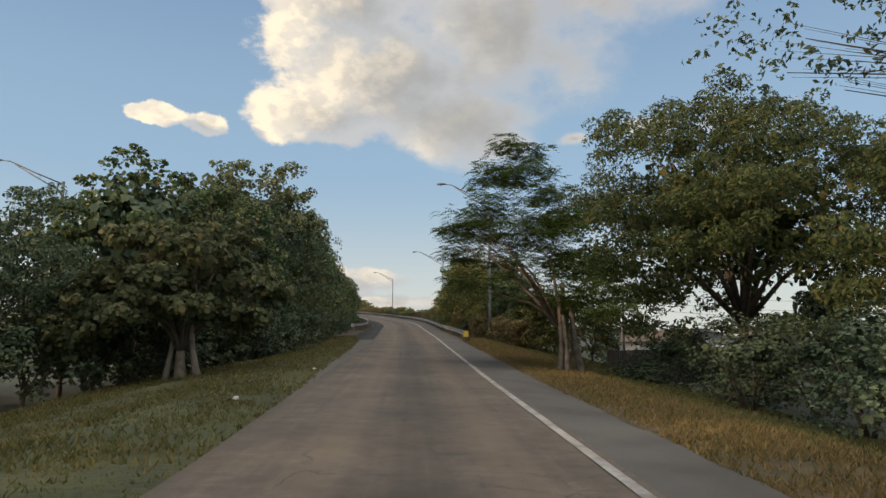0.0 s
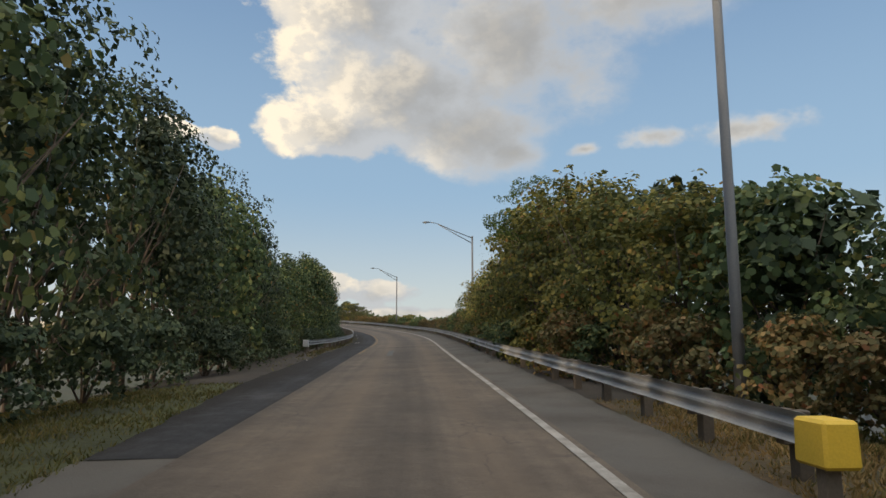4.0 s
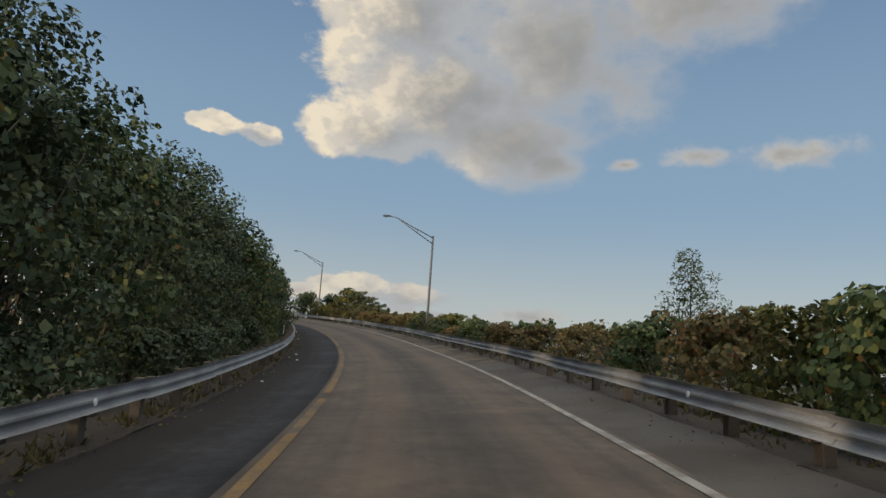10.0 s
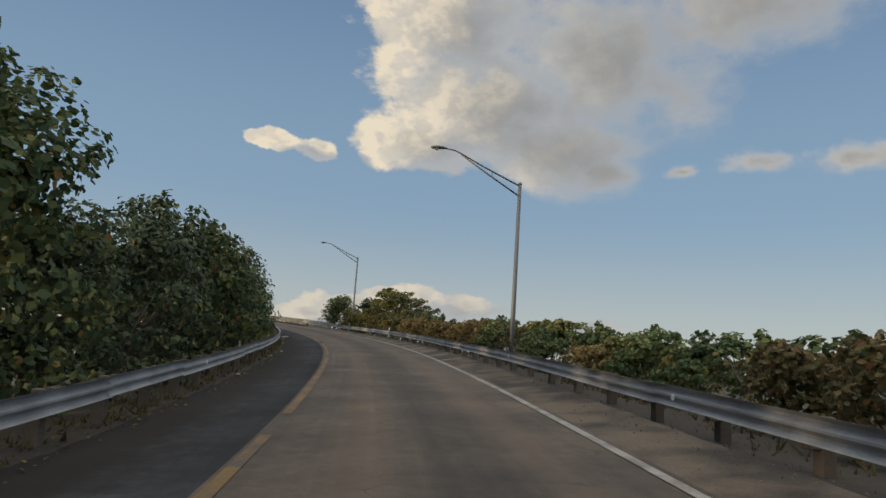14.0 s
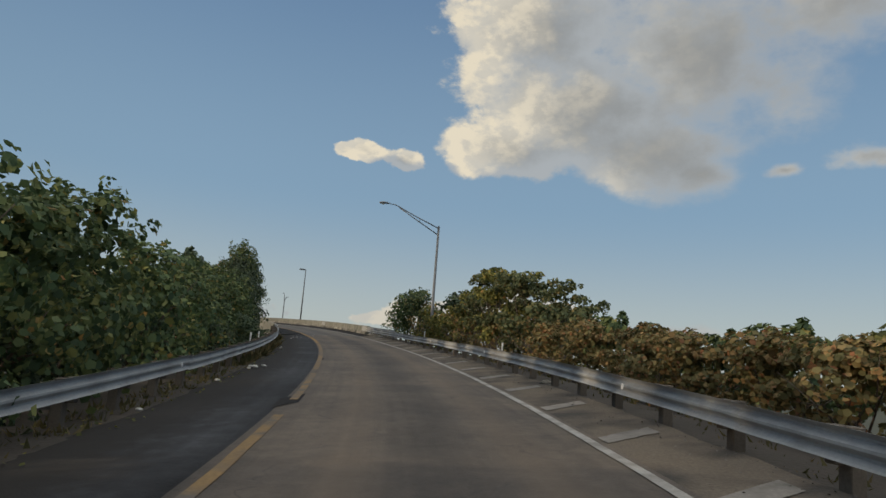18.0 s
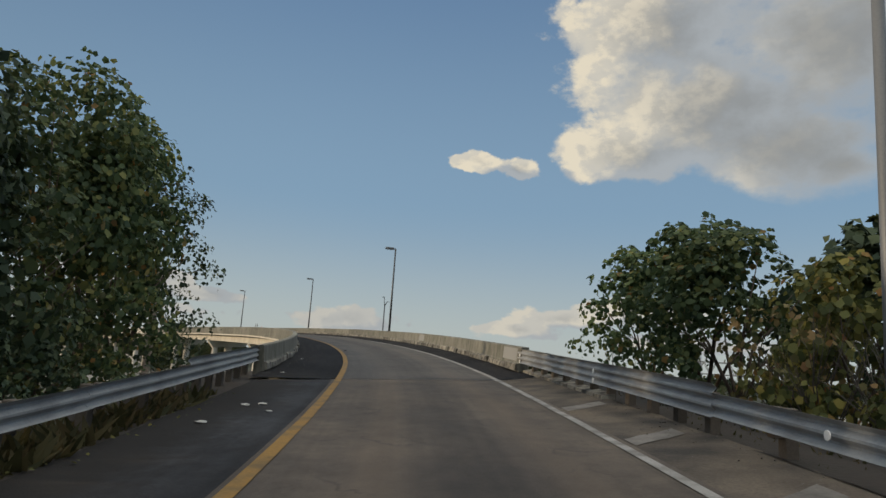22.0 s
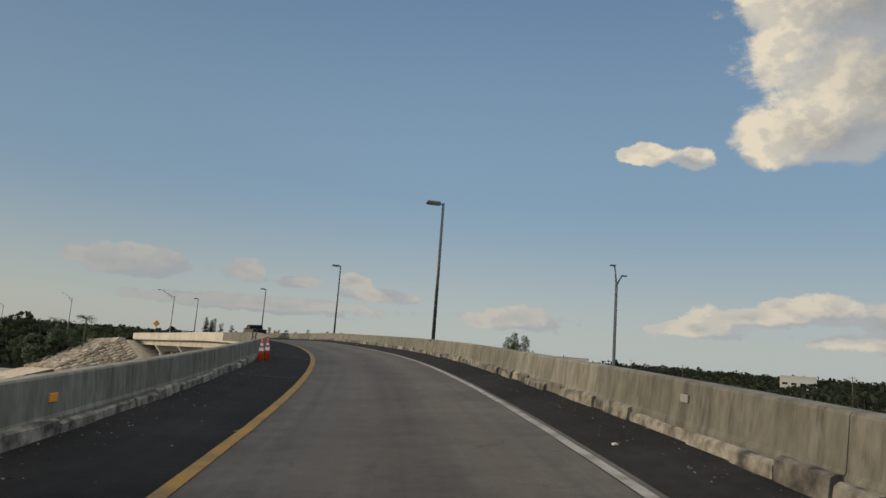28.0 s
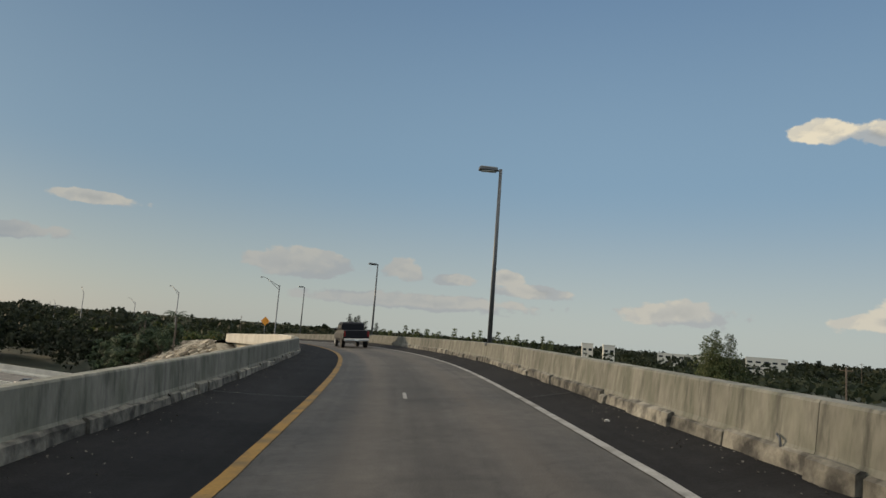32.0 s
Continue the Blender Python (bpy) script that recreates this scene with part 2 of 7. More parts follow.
def leaf_material(name, cols, rough=0.68, clear=0.32):
    """Leaves: a colour per leaf, a shade per plant, some light let through."""
    m = bpy.data.materials.new(name)
    m.use_nodes = True
    nt = m.node_tree
    N, L = nt.nodes.new, nt.links.new
    bsdf, out = nt.nodes["Principled BSDF"], nt.nodes["Material Output"]
    bsdf.inputs["Roughness"].default_value = rough
    bsdf.inputs["Specular IOR Level"].default_value = 0.22
    cr = N("ShaderNodeValToRGB")
    cr.color_ramp.interpolation = "LINEAR"
    els = cr.color_ramp.elements
    while len(els) < len(cols):
        els.new(0.5)
    for e, (p, c) in zip(els, cols):
        e.position, e.color = p, (*c, 1)
    L(N("ShaderNodeNewGeometry").outputs["Random Per Island"], cr.inputs[0])
    mx = N("ShaderNodeMix")
    mx.data_type, mx.blend_type = "RGBA", "MULTIPLY"
    mx.inputs[0].default_value = 1.0
    L(cr.outputs[0], mx.inputs[6])
    r2 = N("ShaderNodeMapRange")
    r2.inputs[3].default_value, r2.inputs[4].default_value = 0.7, 1.25
    L(N("ShaderNodeObjectInfo").outputs["Random"], r2.inputs[0])
    cx = N("ShaderNodeCombineColor")
    for k in range(3):
        L(r2.outputs[0], cx.inputs[k])
    L(cx.outputs[0], mx.inputs[7])
    L(mx.outputs[2], bsdf.inputs["Base Color"])
    tr = N("ShaderNodeBsdfTranslucent")
    L(mx.outputs[2], tr.inputs[0])
    ms = N("ShaderNodeMixShader")
    ms.inputs[0].default_value = clear
    L(bsdf.outputs[0], ms.inputs[1]), L(tr.outputs[0], ms.inputs[2])
    L(ms.outputs[0], out.inputs[0])
    return m


def lane_material(name, base, dark, warm, edge=None, spec=0.5):
    """A traffic lane: oil-dark middle, polished warm wheel tracks, patches, fine grit; laid out by the band's own coordinates."""
    m = material(name, base, 0.85 if spec > 0.4 else 0.95, var=0.26, scale=0.3, fine=34, bump=0.5, tint=dark, spec=spec)
    nt = m.node_tree
    N, L = nt.nodes.new, nt.links.new
    bsdf = nt.nodes["Principled BSDF"]
    old = bsdf.inputs["Base Color"].links[0].from_socket
    uv = N("ShaderNodeUVMap")
    uv.uv_map = "band"
    sep = N("ShaderNodeSeparateXYZ")
    L(uv.outputs[0], sep.inputs[0])

    def wave(centre, wide, low, high):
        a = N("ShaderNodeMath")
        a.operation = "SUBTRACT"
        L(sep.outputs[0], a.inputs[0])
        a.inputs[1].default_value = centre
        b = N("ShaderNodeMath")
        b.operation = "ABSOLUTE"
        L(a.outputs[0], b.inputs[0])
        c = N("ShaderNodeMapRange")
        c.interpolation_type = "SMOOTHSTEP"
        for k, v in ((1, 0.0), (2, wide), (3, low), (4, high)):
            c.inputs[k].default_value = v
        L(b.outputs[0], c.inputs[0])
        return c.outputs[0]

    streak = N("ShaderNodeTexNoise")
    mp = N("ShaderNodeMapping")
    mp.inputs["Scale"].default_value = (5.0, 0.07, 1)
    L(uv.outputs[0], mp.inputs[0])
    L(mp.outputs[0], streak.inputs["Vector"])
    streak.inputs["Scale"].default_value, streak.inputs["Detail"].default_value = 1.0, 6.0
    sr = N("ShaderNodeMapRange")
    L(streak.outputs["Fac"], sr.inputs[0])
    for k, v in ((1, 0.3), (2, 0.7), (3, 0.82), (4, 1.16)):
        sr.inputs[k].default_value = v
    prev = old
    blotch = N("ShaderNodeTexNoise")
    L(uv.outputs[0], blotch.inputs["Vector"])
    blotch.inputs["Scale"].default_value, blotch.inputs["Detail"].default_value, blotch.inputs["Roughness"].default_value = 3.2, 8.0, 0.68
    br = N("ShaderNodeMapRange")
    L(blotch.outputs["Fac"], br.inputs[0])
    for k, v in ((1, 0.28), (2, 0.72), (3, 0.72), (4, 1.22)):
        br.inputs[k].default_value = v
    patch = N("ShaderNodeTexNoise")
    L(uv.outputs[0], patch.inputs["Vector"])
    patch.inputs["Scale"].default_value, patch.inputs["Detail"].default_value, patch.inputs["Roughness"].default_value = 0.55, 10.0, 0.72
    pr = N("ShaderNodeMapRange")
    L(patch.outputs["Fac"], pr.inputs[0])
    for k, v in ((1, 0.36), (2, 0.66), (3, 1.2), (4, 0.66)):
        pr.inputs[k].default_value = v
    for fac in (pr.outputs[0], wave(0.1, 0.95, 0.64, 1.0), wave(-2.35, 0.5, 0.8, 1.0), sr.outputs[0], br.outputs[0]):
        mx = N("ShaderNodeMix")
        mx.data_type, mx.blend_type = "RGBA", "MULTIPLY"
        mx.inputs[0].default_value = 1.0
        cc = N("ShaderNodeCombineColor")
        for k in range(3):
            L(fac, cc.inputs[k])
        L(prev, mx.inputs[6])
        L(cc.outputs[0], mx.inputs[7])
        prev = mx.outputs[2]
    for u0 in (-0.95, 1.15):
        mx = N("ShaderNodeMix")
        mx.data_type = "RGBA"
        L(wave(u0, 0.55, 0.45, 0.0), mx.inputs[0])
        L(prev, mx.inputs[6])
        mx.inputs[7].default_value = (*warm, 1)
        prev = mx.outputs[2]
    # fine cracks, in places
    warp = N("ShaderNodeTexNoise")
    L(uv.outputs[0], warp.inputs["Vector"])
    warp.inputs["Scale"].default_value, warp.inputs["Detail"].default_value = 1.3, 4.0
    add = N("ShaderNodeVectorMath")
    L(uv.outputs[0], add.inputs[0]), L(warp.outputs["Color"], add.inputs[1])
    vor = N("ShaderNodeTexVoronoi")
    vor.feature = "DISTANCE_TO_EDGE"
    vor.inputs["Scale"].default_value = 0.42
    L(add.outputs[0], vor.inputs["Vector"])
    crack = N("ShaderNodeMapRange")
    L(vor.outputs["Distance"], crack.inputs[0])
    for k, v in ((1, 0.0), (2, 0.011), (3, 0.62), (4, 0.0)):
        crack.inputs[k].default_value = v
    some = N("ShaderNodeMath")
    some.operation = "MULTIPLY"
    where = N("ShaderNodeMapRange")
    L(warp.outputs["Fac"], where.inputs[0])
    for k, v in ((1, 0.45), (2, 0.58), (3, 0.0), (4, 1.0)):
        where.inputs[k].default_value = v
    L(crack.outputs[0], some.inputs[0]), L(where.outputs[0], some.inputs[1])
    lines = [(some.outputs[0], (0.02, 0.018, 0.017, 1))]
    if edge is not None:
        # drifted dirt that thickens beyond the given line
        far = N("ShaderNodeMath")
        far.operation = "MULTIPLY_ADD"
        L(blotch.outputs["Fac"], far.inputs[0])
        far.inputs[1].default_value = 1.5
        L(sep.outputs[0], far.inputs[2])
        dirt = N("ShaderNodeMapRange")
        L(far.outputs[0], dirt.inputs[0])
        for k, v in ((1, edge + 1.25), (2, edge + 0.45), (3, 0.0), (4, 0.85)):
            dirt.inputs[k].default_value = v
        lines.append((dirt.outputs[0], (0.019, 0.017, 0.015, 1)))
    for fac, col in lines:
        mx = N("ShaderNodeMix")
        mx.data_type = "RGBA"
        L(fac, mx.inputs[0]), L(prev, mx.inputs[6])
        mx.inputs[7].default_value = col
        prev = mx.outputs[2]
    L(prev, bsdf.inputs["Base Color"])
    return m


M_ASPHALT = lane_material("asphalt_lane", (0.1, 0.0775, 0.057), (0.066, 0.052, 0.04), (0.118, 0.086, 0.058))
M_ASPHALT_DARK = material("asphalt_shoulder", (0.0213, 0.0195, 0.0182), 0.95, spec=0.2, var=0.35, scale=0.5, fine=35, bump=0.4, tint=(0.0127, 0.0119, 0.0119))
# the lane's asphalt with blue-grey shade put into its colour, plus edge dirt
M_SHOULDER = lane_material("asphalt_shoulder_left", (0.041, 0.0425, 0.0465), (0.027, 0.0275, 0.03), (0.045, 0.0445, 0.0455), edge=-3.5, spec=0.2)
M_SHOULDER_TAN = material("shoulder_dusty", (0.132, 0.108, 0.083), 0.95, spec=0.2, var=0.4, scale=0.9, fine=26, bump=0.6, tint=(0.056, 0.05, 0.044))
M_ASPHALT_PALE = material("asphalt_edge", (0.077, 0.071, 0.063), 0.9, var=0.3, scale=0.7, fine=40, bump=0.4, tint=(0.0521, 0.0449, 0.0373))
M_DECK = lane_material("deck_concrete", (0.078, 0.068, 0.058), (0.056, 0.05, 0.044), (0.09, 0.072, 0.056))
M_DECK_EDGE = lane_material("deck_shoulder", (0.0185, 0.0178, 0.0182), (0.0115, 0.0112, 0.0118), (0.0215, 0.02, 0.0195), spec=0.15)
M_DIRT = material("dirt", (0.032, 0.025, 0.019), 0.95, var=0.4, scale=0.9, fine=12, bump=0.6, tint=(0.0303, 0.0253, 0.0192))
M_GRASS_BED = material("grass_bed", (0.0413, 0.0465, 0.012), 0.95, var=0.6, scale=0.9, fine=9, bump=1.0, tint=(0.0225, 0.027, 0.00825))
M_STRAW_BED = material("straw_bed", (0.0698, 0.0451, 0.0185), 0.95, var=0.6, scale=0.8, fine=9, bump=1.0, tint=(0.0299, 0.0299, 0.00995))
M_EARTH = material("earth", (0.03, 0.036, 0.018), 0.95, var=0.45, scale=0.25, fine=5, bump=0.5, tint=(0.04, 0.038, 0.02))
M_WHITE = material("line_white", (0.3, 0.287, 0.262), 0.8, var=0.35, scale=2.5, fine=30, bump=0.1, tint=(0.17, 0.158, 0.14))
M_YELLOW_WORN = material("line_yellow_worn", (0.17, 0.106, 0.04), 0.85, var=0.4, scale=1.6, fine=18, bump=0.2, tint=(0.085, 0.071, 0.056))
M_YELLOW = material("line_yellow", (0.25, 0.138, 0.024), 0.8, var=0.35, scale=2.0, fine=25, bump=0.1, tint=(0.14, 0.089, 0.03))
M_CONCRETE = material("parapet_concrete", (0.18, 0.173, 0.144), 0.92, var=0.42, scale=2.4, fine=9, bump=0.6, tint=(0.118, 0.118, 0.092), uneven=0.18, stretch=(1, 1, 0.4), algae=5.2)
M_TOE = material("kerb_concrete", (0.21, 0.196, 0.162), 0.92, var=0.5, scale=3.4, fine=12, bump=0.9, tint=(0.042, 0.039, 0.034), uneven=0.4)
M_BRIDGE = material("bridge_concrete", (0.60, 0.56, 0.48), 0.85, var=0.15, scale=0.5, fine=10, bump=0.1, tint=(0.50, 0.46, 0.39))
M_STEEL = material("galvanised_steel", (0.32, 0.33, 0.335), 0.68, metal=0.2, var=0.18, scale=1.2, fine=20, bump=0.08, tint=(0.23, 0.234, 0.235))
M_POLE = material("pole_aluminium", (0.15, 0.155, 0.16), 0.55, metal=0.3, var=0.2, scale=2, fine=30, bump=0.03)
M_POLE_DARK = material("pole_dark", (0.10, 0.105, 0.11), 0.5, metal=0.4, var=0.15, scale=2, fine=30, bump=0.03)
M_POST = material("post_timber", (0.10, 0.083, 0.066), 0.9, var=0.3, scale=4, fine=30, bump=0.3, uneven=0.3)
M_BARK = material("bark", (0.13, 0.10, 0.075), 0.95, var=0.4, scale=5, fine=25, bump=0.7, tint=(0.08, 0.06, 0.045))
M_BARK_PALE = material("bark_pale", (0.24, 0.20, 0.155), 0.95, var=0.35, scale=4, fine=22, bump=0.6, tint=(0.15, 0.12, 0.09))
M_BARK_GREY = material("bark_grey", (0.15, 0.125, 0.10), 0.95, var=0.4, scale=4, fine=22, bump=0.7, tint=(0.075, 0.06, 0.045))
M_TWIG = material("twig", (0.10, 0.085, 0.07), 0.9, var=0.3, scale=5, fine=20, bump=0.2)
M_SEAGRAPE = leaf_material("leaf_round", [(0.0, (0.0432, 0.072, 0.036)), (0.5, (0.0864, 0.125, 0.0528)), (0.86, (0.144, 0.174, 0.0648)), (0.97, (0.24, 0.24, 0.078)), (1.0, (0.312, 0.168, 0.06))])
M_SEAGRAPE_DRY = leaf_material("leaf_round_turning", [(0.0, (0.0566, 0.0696, 0.0261)), (0.4, (0.122, 0.132, 0.0418)), (0.72, (0.183, 0.178, 0.0539)), (0.93, (0.3, 0.255, 0.066)), (1.0, (0.26, 0.12, 0.045))], clear=0.38)
M_RUSSET = leaf_material("leaf_round_russet", [(0.0, (0.075, 0.0775, 0.035)), (0.4, (0.163, 0.144, 0.06)), (0.72, (0.237, 0.175, 0.075)), (0.92, (0.294, 0.188, 0.0813)), (1.0, (0.25, 0.106, 0.0525))])
M_WEED = leaf_material("weed_blade", [(0.0, (0.04, 0.042, 0.018)), (0.5, (0.075, 0.068, 0.03)), (1.0, (0.13, 0.1, 0.05))], 0.8)
M_SEAGRAPE_GREY = leaf_material("leaf_round_grey", [(0.0, (0.06, 0.08, 0.04)), (0.5, (0.115, 0.135, 0.062)), (0.85, (0.165, 0.17, 0.075)), (1.0, (0.22, 0.17, 0.07))])
M_DARKLEAF = leaf_material("leaf_dark", [(0.0, (0.034, 0.054, 0.033)), (0.6, (0.06, 0.086, 0.047)), (1.0, (0.108, 0.13, 0.062))], clear=0.14)
M_GREENLEAF = leaf_material("leaf_green", [(0.0, (0.034, 0.062, 0.02)), (0.6, (0.075, 0.118, 0.03)), (1.0, (0.15, 0.185, 0.045))], clear=0.42)
M_OLIVELEAF = leaf_material("leaf_olive", [(0.0, (0.03, 0.044, 0.018)), (0.6, (0.066, 0.088, 0.03)), (0.93, (0.115, 0.125, 0.04)), (1.0, (0.15, 0.1, 0.035))], clear=0.42)
M_NEEDLE = leaf_material("needle", [(0.0, (0.042, 0.0588, 0.0252)), (0.6, (0.091, 0.112, 0.0448)), (1.0, (0.168, 0.168, 0.07))], 0.7)
M_GRASS = leaf_material("grass_blade", [(0.0, (0.085, 0.092, 0.028)), (0.55, (0.14, 0.135, 0.042)), (1.0, (0.22, 0.165, 0.07))], 0.8)
M_STRAW = leaf_material("straw_blade", [(0.0, (0.081, 0.081, 0.0253)), (0.4, (0.162, 0.116, 0.0455)), (1.0, (0.263, 0.177, 0.0758))], 0.8)
M_FARLEAF = leaf_material("leaf_far", [(0.0, (0.02, 0.028, 0.016)), (0.6, (0.03, 0.04, 0.02)), (1.0, (0.05, 0.055, 0.027))])
M_LENS = material("lamp_lens", (0.5, 0.5, 0.48), 0.3, var=0.05, bump=0)


# ---- mesh helpers ----
def mesh_object(name, verts, faces, mat, parent=None, label="", smooth=False, uv=None):
    me = bpy.data.meshes.new(name)
    me.from_pydata(verts, [], faces)
    for mt in (mat if isinstance(mat, (list, tuple)) else [mat]):
        me.materials.append(mt)
    if smooth:
        me.shade_smooth()
    me.update()
    ob = new(name, me)
    if parent is not None:
        ob.parent = parent
    return tagged(ob, label)


def part(name, bm, mat, parent, label="", smooth=False):
    me = bpy.data.meshes.new(name)
    bm.to_mesh(me)
    bm.free()
    me.materials.append(mat)
    if smooth:
        me.shade_smooth()
    ob = new(name, me)
    ob.parent = parent
    return tagged(ob, label)


def shared(name, me, parent, m):
    ob = new(name, me)
    ob.parent = parent
    ob.matrix_local = m
    return ob


def box_bm(sx, sy, sz, at_=(0, 0, 0), bevel=0.0, taper=1.0):
    """A box that stands on at_, its upper end scaled by taper."""
    bm = bmesh.new()
    bmesh.ops.create_cube(bm, size=1.0)
    for v in bm.verts:
        k = taper if v.co.z > 0 else 1.0
        v.co = Vector((v.co.x * sx * k + at_[0], v.co.y * sy * k + at_[1], (v.co.z + 0.5) * sz + at_[2]))
    if bevel:
        bmesh.ops.bevel(bm, geom=list(bm.edges), offset=bevel, segments=1, affect="EDGES")
    return bm


def tube_bm(path, radii, sides=8, bm=None):
    """A tube through the points, with a radius at each."""
    bm = bm or bmesh.new()
    rings = []
    pts = [Vector(p) for p in path]
    for i, p in enumerate(pts):
        d = (pts[min(i + 1, len(pts) - 1)] - pts[max(i - 1, 0)]).normalized()
        a = d.orthogonal().normalized()
        b = d.cross(a)
        r = radii[i] if isinstance(radii, (list, tuple)) else radii
        if rings:
            ref = rings[-1][1]
            a = (ref - d * ref.dot(d)).normalized()
            b = d.cross(a)
        rings.append(([bm.verts.new(p + (a * math.cos(2 * math.pi * k / sides) + b * math.sin(2 * math.pi * k / sides)) * r) for k in range(sides)], a))
    for (r0, _), (r1, _) in zip(rings, rings[1:]):
        for k in range(sides):
            bm.faces.new((r0[k], r0[(k + 1) % sides], r1[(k + 1) % sides], r1[k]))
    bm.faces.new(list(reversed(rings[0][0])))
    bm.faces.new(rings[-1][0])
    return bm


def sweep(name, profile, s0, s1, step, mat, parent=None, label="", kind="", closed=False, smooth=False, ragged=0.0, seed=1):
    """A band along the road. profile(s): the (u, h) points across, always as many."""
    n = max(1, round((s1 - s0) / step))
    rng = random.Random(seed)
    verts, faces, flat = [], [], []
    for i in range(n + 1):
        s = s0 + (s1 - s0) * i / n
        pr = profile(s)
        for k, (u, h) in enumerate(pr):
            if ragged and abs(u) == max(abs(q[0]) for q in pr):
                u += (noise.noise((s * 0.9, seed, k)) + 0.6 * noise.noise((s * 3.1, seed, k + 5))) * ragged
            verts.append(at(s, u, h))
            flat.append((u, s))
    w = len(profile(s0))
    for i in range(n):
        for k in range(w if closed else w - 1):
            a, b = i * w + k, i * w + (k + 1) % w
            faces.append((a, b, b + w, a + w))
    if closed:
        faces += [tuple(reversed(range(w))), tuple(range(n * w, n * w + w))]
    ob = mesh_object(name, verts, faces, mat, parent, label, smooth)
    band = ob.data.uv_layers.new(name="band")
    for lp in ob.data.loops:
        band.data[lp.index].uv = flat[lp.vertex_index]
    return tagged(ob, kind=kind) if kind else ob

# ---- ground, one sheet to the horizon, raised under the ramp's embankment ----
GROUND_Z = -0.7


def ease(s, pts):
    return float(np.interp(s, [p[0] for p in pts], [p[1] for p in pts]))


def build_ground():
    def axis(lo, hi, c):
        mid = np.arange(lo, hi + 0.1, c)
        out, d = [], c
        while d < 3800:
            d *= 1.55
            out.append(d)
        return np.r_[[lo - d for d in reversed(out)], mid, [hi + d for d in out]]
    xs, ys = axis(-345, 120, 3.0), axis(-70, 385, 3.0)
    st = np.arange(-60, 555, 1.5)
    cx, cy, cz, ch = (np.interp(st, STA, c) for c in (LINE_X, LINE_Y, RISE, HEAD))
    gx, gy = np.meshgrid(xs, ys)
    px, py = gx.ravel(), gy.ravel()
    low = np.clip((px - 8) / 14, 0, 1) * np.clip((150 - py) / 40, 0, 1)
    base = GROUND_Z - 1.7 * low * low * (3 - 2 * low)
    zz = base.copy()
    near = np.where((px > -355) & (px < 130) & (py > -80) & (py < 395))[0]
    for chunk in np.array_split(near, 40):
        d2 = (px[chunk, None] - cx) ** 2 + (py[chunk, None] - cy) ** 2
        k = d2.argmin(1)
        u = (px[chunk] - cx[k]) * np.cos(ch[k]) + (py[chunk] - cy[k]) * np.sin(ch[k])
        s = st[k]
        side = np.clip(np.abs(u) - np.where(u > 0, 4.4, 5.4), 0, None)
        top = cz[k] - 0.45 - 0.12 * np.minimum(side, 3) - 0.45 * np.clip(side - 3, 0, None)
        top = top - np.where((s > 376) & (u < 0), 4.0 * np.clip(side / 3, 0, 1), 0)
        fade = np.where((s < 198) | (s > 384), 1.0, 0.0) * np.where((s > 184) & (s < 205), np.clip((200 - s) / 6, 0, 1), 1.0)
        emb = np.maximum(base[chunk], top) * fade + base[chunk] * (1 - fade)
        far = np.sqrt(d2.min(1)) > 40
        zz[chunk] = np.where(far, base[chunk], emb)
    w = len(xs)
    verts = list(zip(px.tolist(), py.tolist(), zz.tolist()))
    faces = [(j * w + i, j * w + i + 1, (j + 1) * w + i + 1, (j + 1) * w + i) for j in range(len(ys) - 1) for i in range(w - 1)]
    g = mesh_object("ground", verts, faces, M_EARTH, smooth=True)
    tagged(g, "dark green and brown scrub ground around the ramp", "ground", kind="structure")


build_ground()

# ---- pavement ----
DECK0, DECK1 = 195.2, 382.0
FACE_R = lambda s: ease(s, [(190, 3.36), (200, 3.34), (215, 3.46), (228, 3.5), (250, 3.52), (264, 3.55), (285, 3.56), (310, 3.36), (340, 3.7), (400, 4.1)])
FACE_L = lambda s: ease(s, [(190, 4.65), (215, 4.45), (240, 4.36), (265, 4.4), (285, 4.3), (300, 4.3), (400, 4.4)])


def left_edge(s):
    return -ease(s, [(-60, 2.2), (10, 2.3), (18, 2.45), (24, 2.7), (36, 2.95), (45, 3.3), (56, 4.3), (75, 4.6), (560, 4.6)])


def right_edge(s):
    return ease(s, [(-60, 4.0), (10, 3.7), (20, 3.72), (30, 3.8), (46, 3.85), (60, 3.8), (90, 3.7), (112, 3.6), (195, 3.7), (560, 3.7)])


def lay(s, u):
    """The pavement's own height beside the lane."""
    if u > 2.42:
        edge, top = (right_edge(s), ease(s, [(45, -0.03), (62, 0.08), (195, 0.1)])) if s < DECK0 else (FACE_R(s) + 0.1, ease(s, [(DECK0, 0.1), (DECK0 + 12, 0.18)]))
        return top * (u - 2.42) / (edge - 2.42)
    if u < -2.42 and s > DECK0:
        return ease(s, [(DECK0, 0.05), (DECK0 + 12, 0.14)]) * (-u - 2.42) / (FACE_L(s) - 2.32)
    return 0.0


road = sweep("road", lambda s: [(max(left_edge(s) + 0.02, -2.42), 0), (-1.2, 0.004), (0, 0.006), (1.2, 0.004), (2.42, 0)], -60, DECK0, 1.0, M_ASPHALT)
tagged(road, "worn brownish-grey asphalt lane of the rising ramp", "road", kind="structure")
YELLOW_U = lambda s: -ease(s, [(70, 2.28), (88, 2.2), (110, 2.28), (130, 2.28), (148, 2.2), (165, 2.32), (189, 2.24), (225, 2.22), (256, 2.2), (274, 2.2), (283, 2.08), (290, 2.1), (300, 2.13), (312, 2.2), (560, 2.24)])
deck = sweep("bridge_deck_road", lambda s: [(YELLOW_U(s) - 0.08, 0), (0, 0.005), (2.42, 0)], DECK0 + 0.07, DECK1, 1.0, M_DECK)
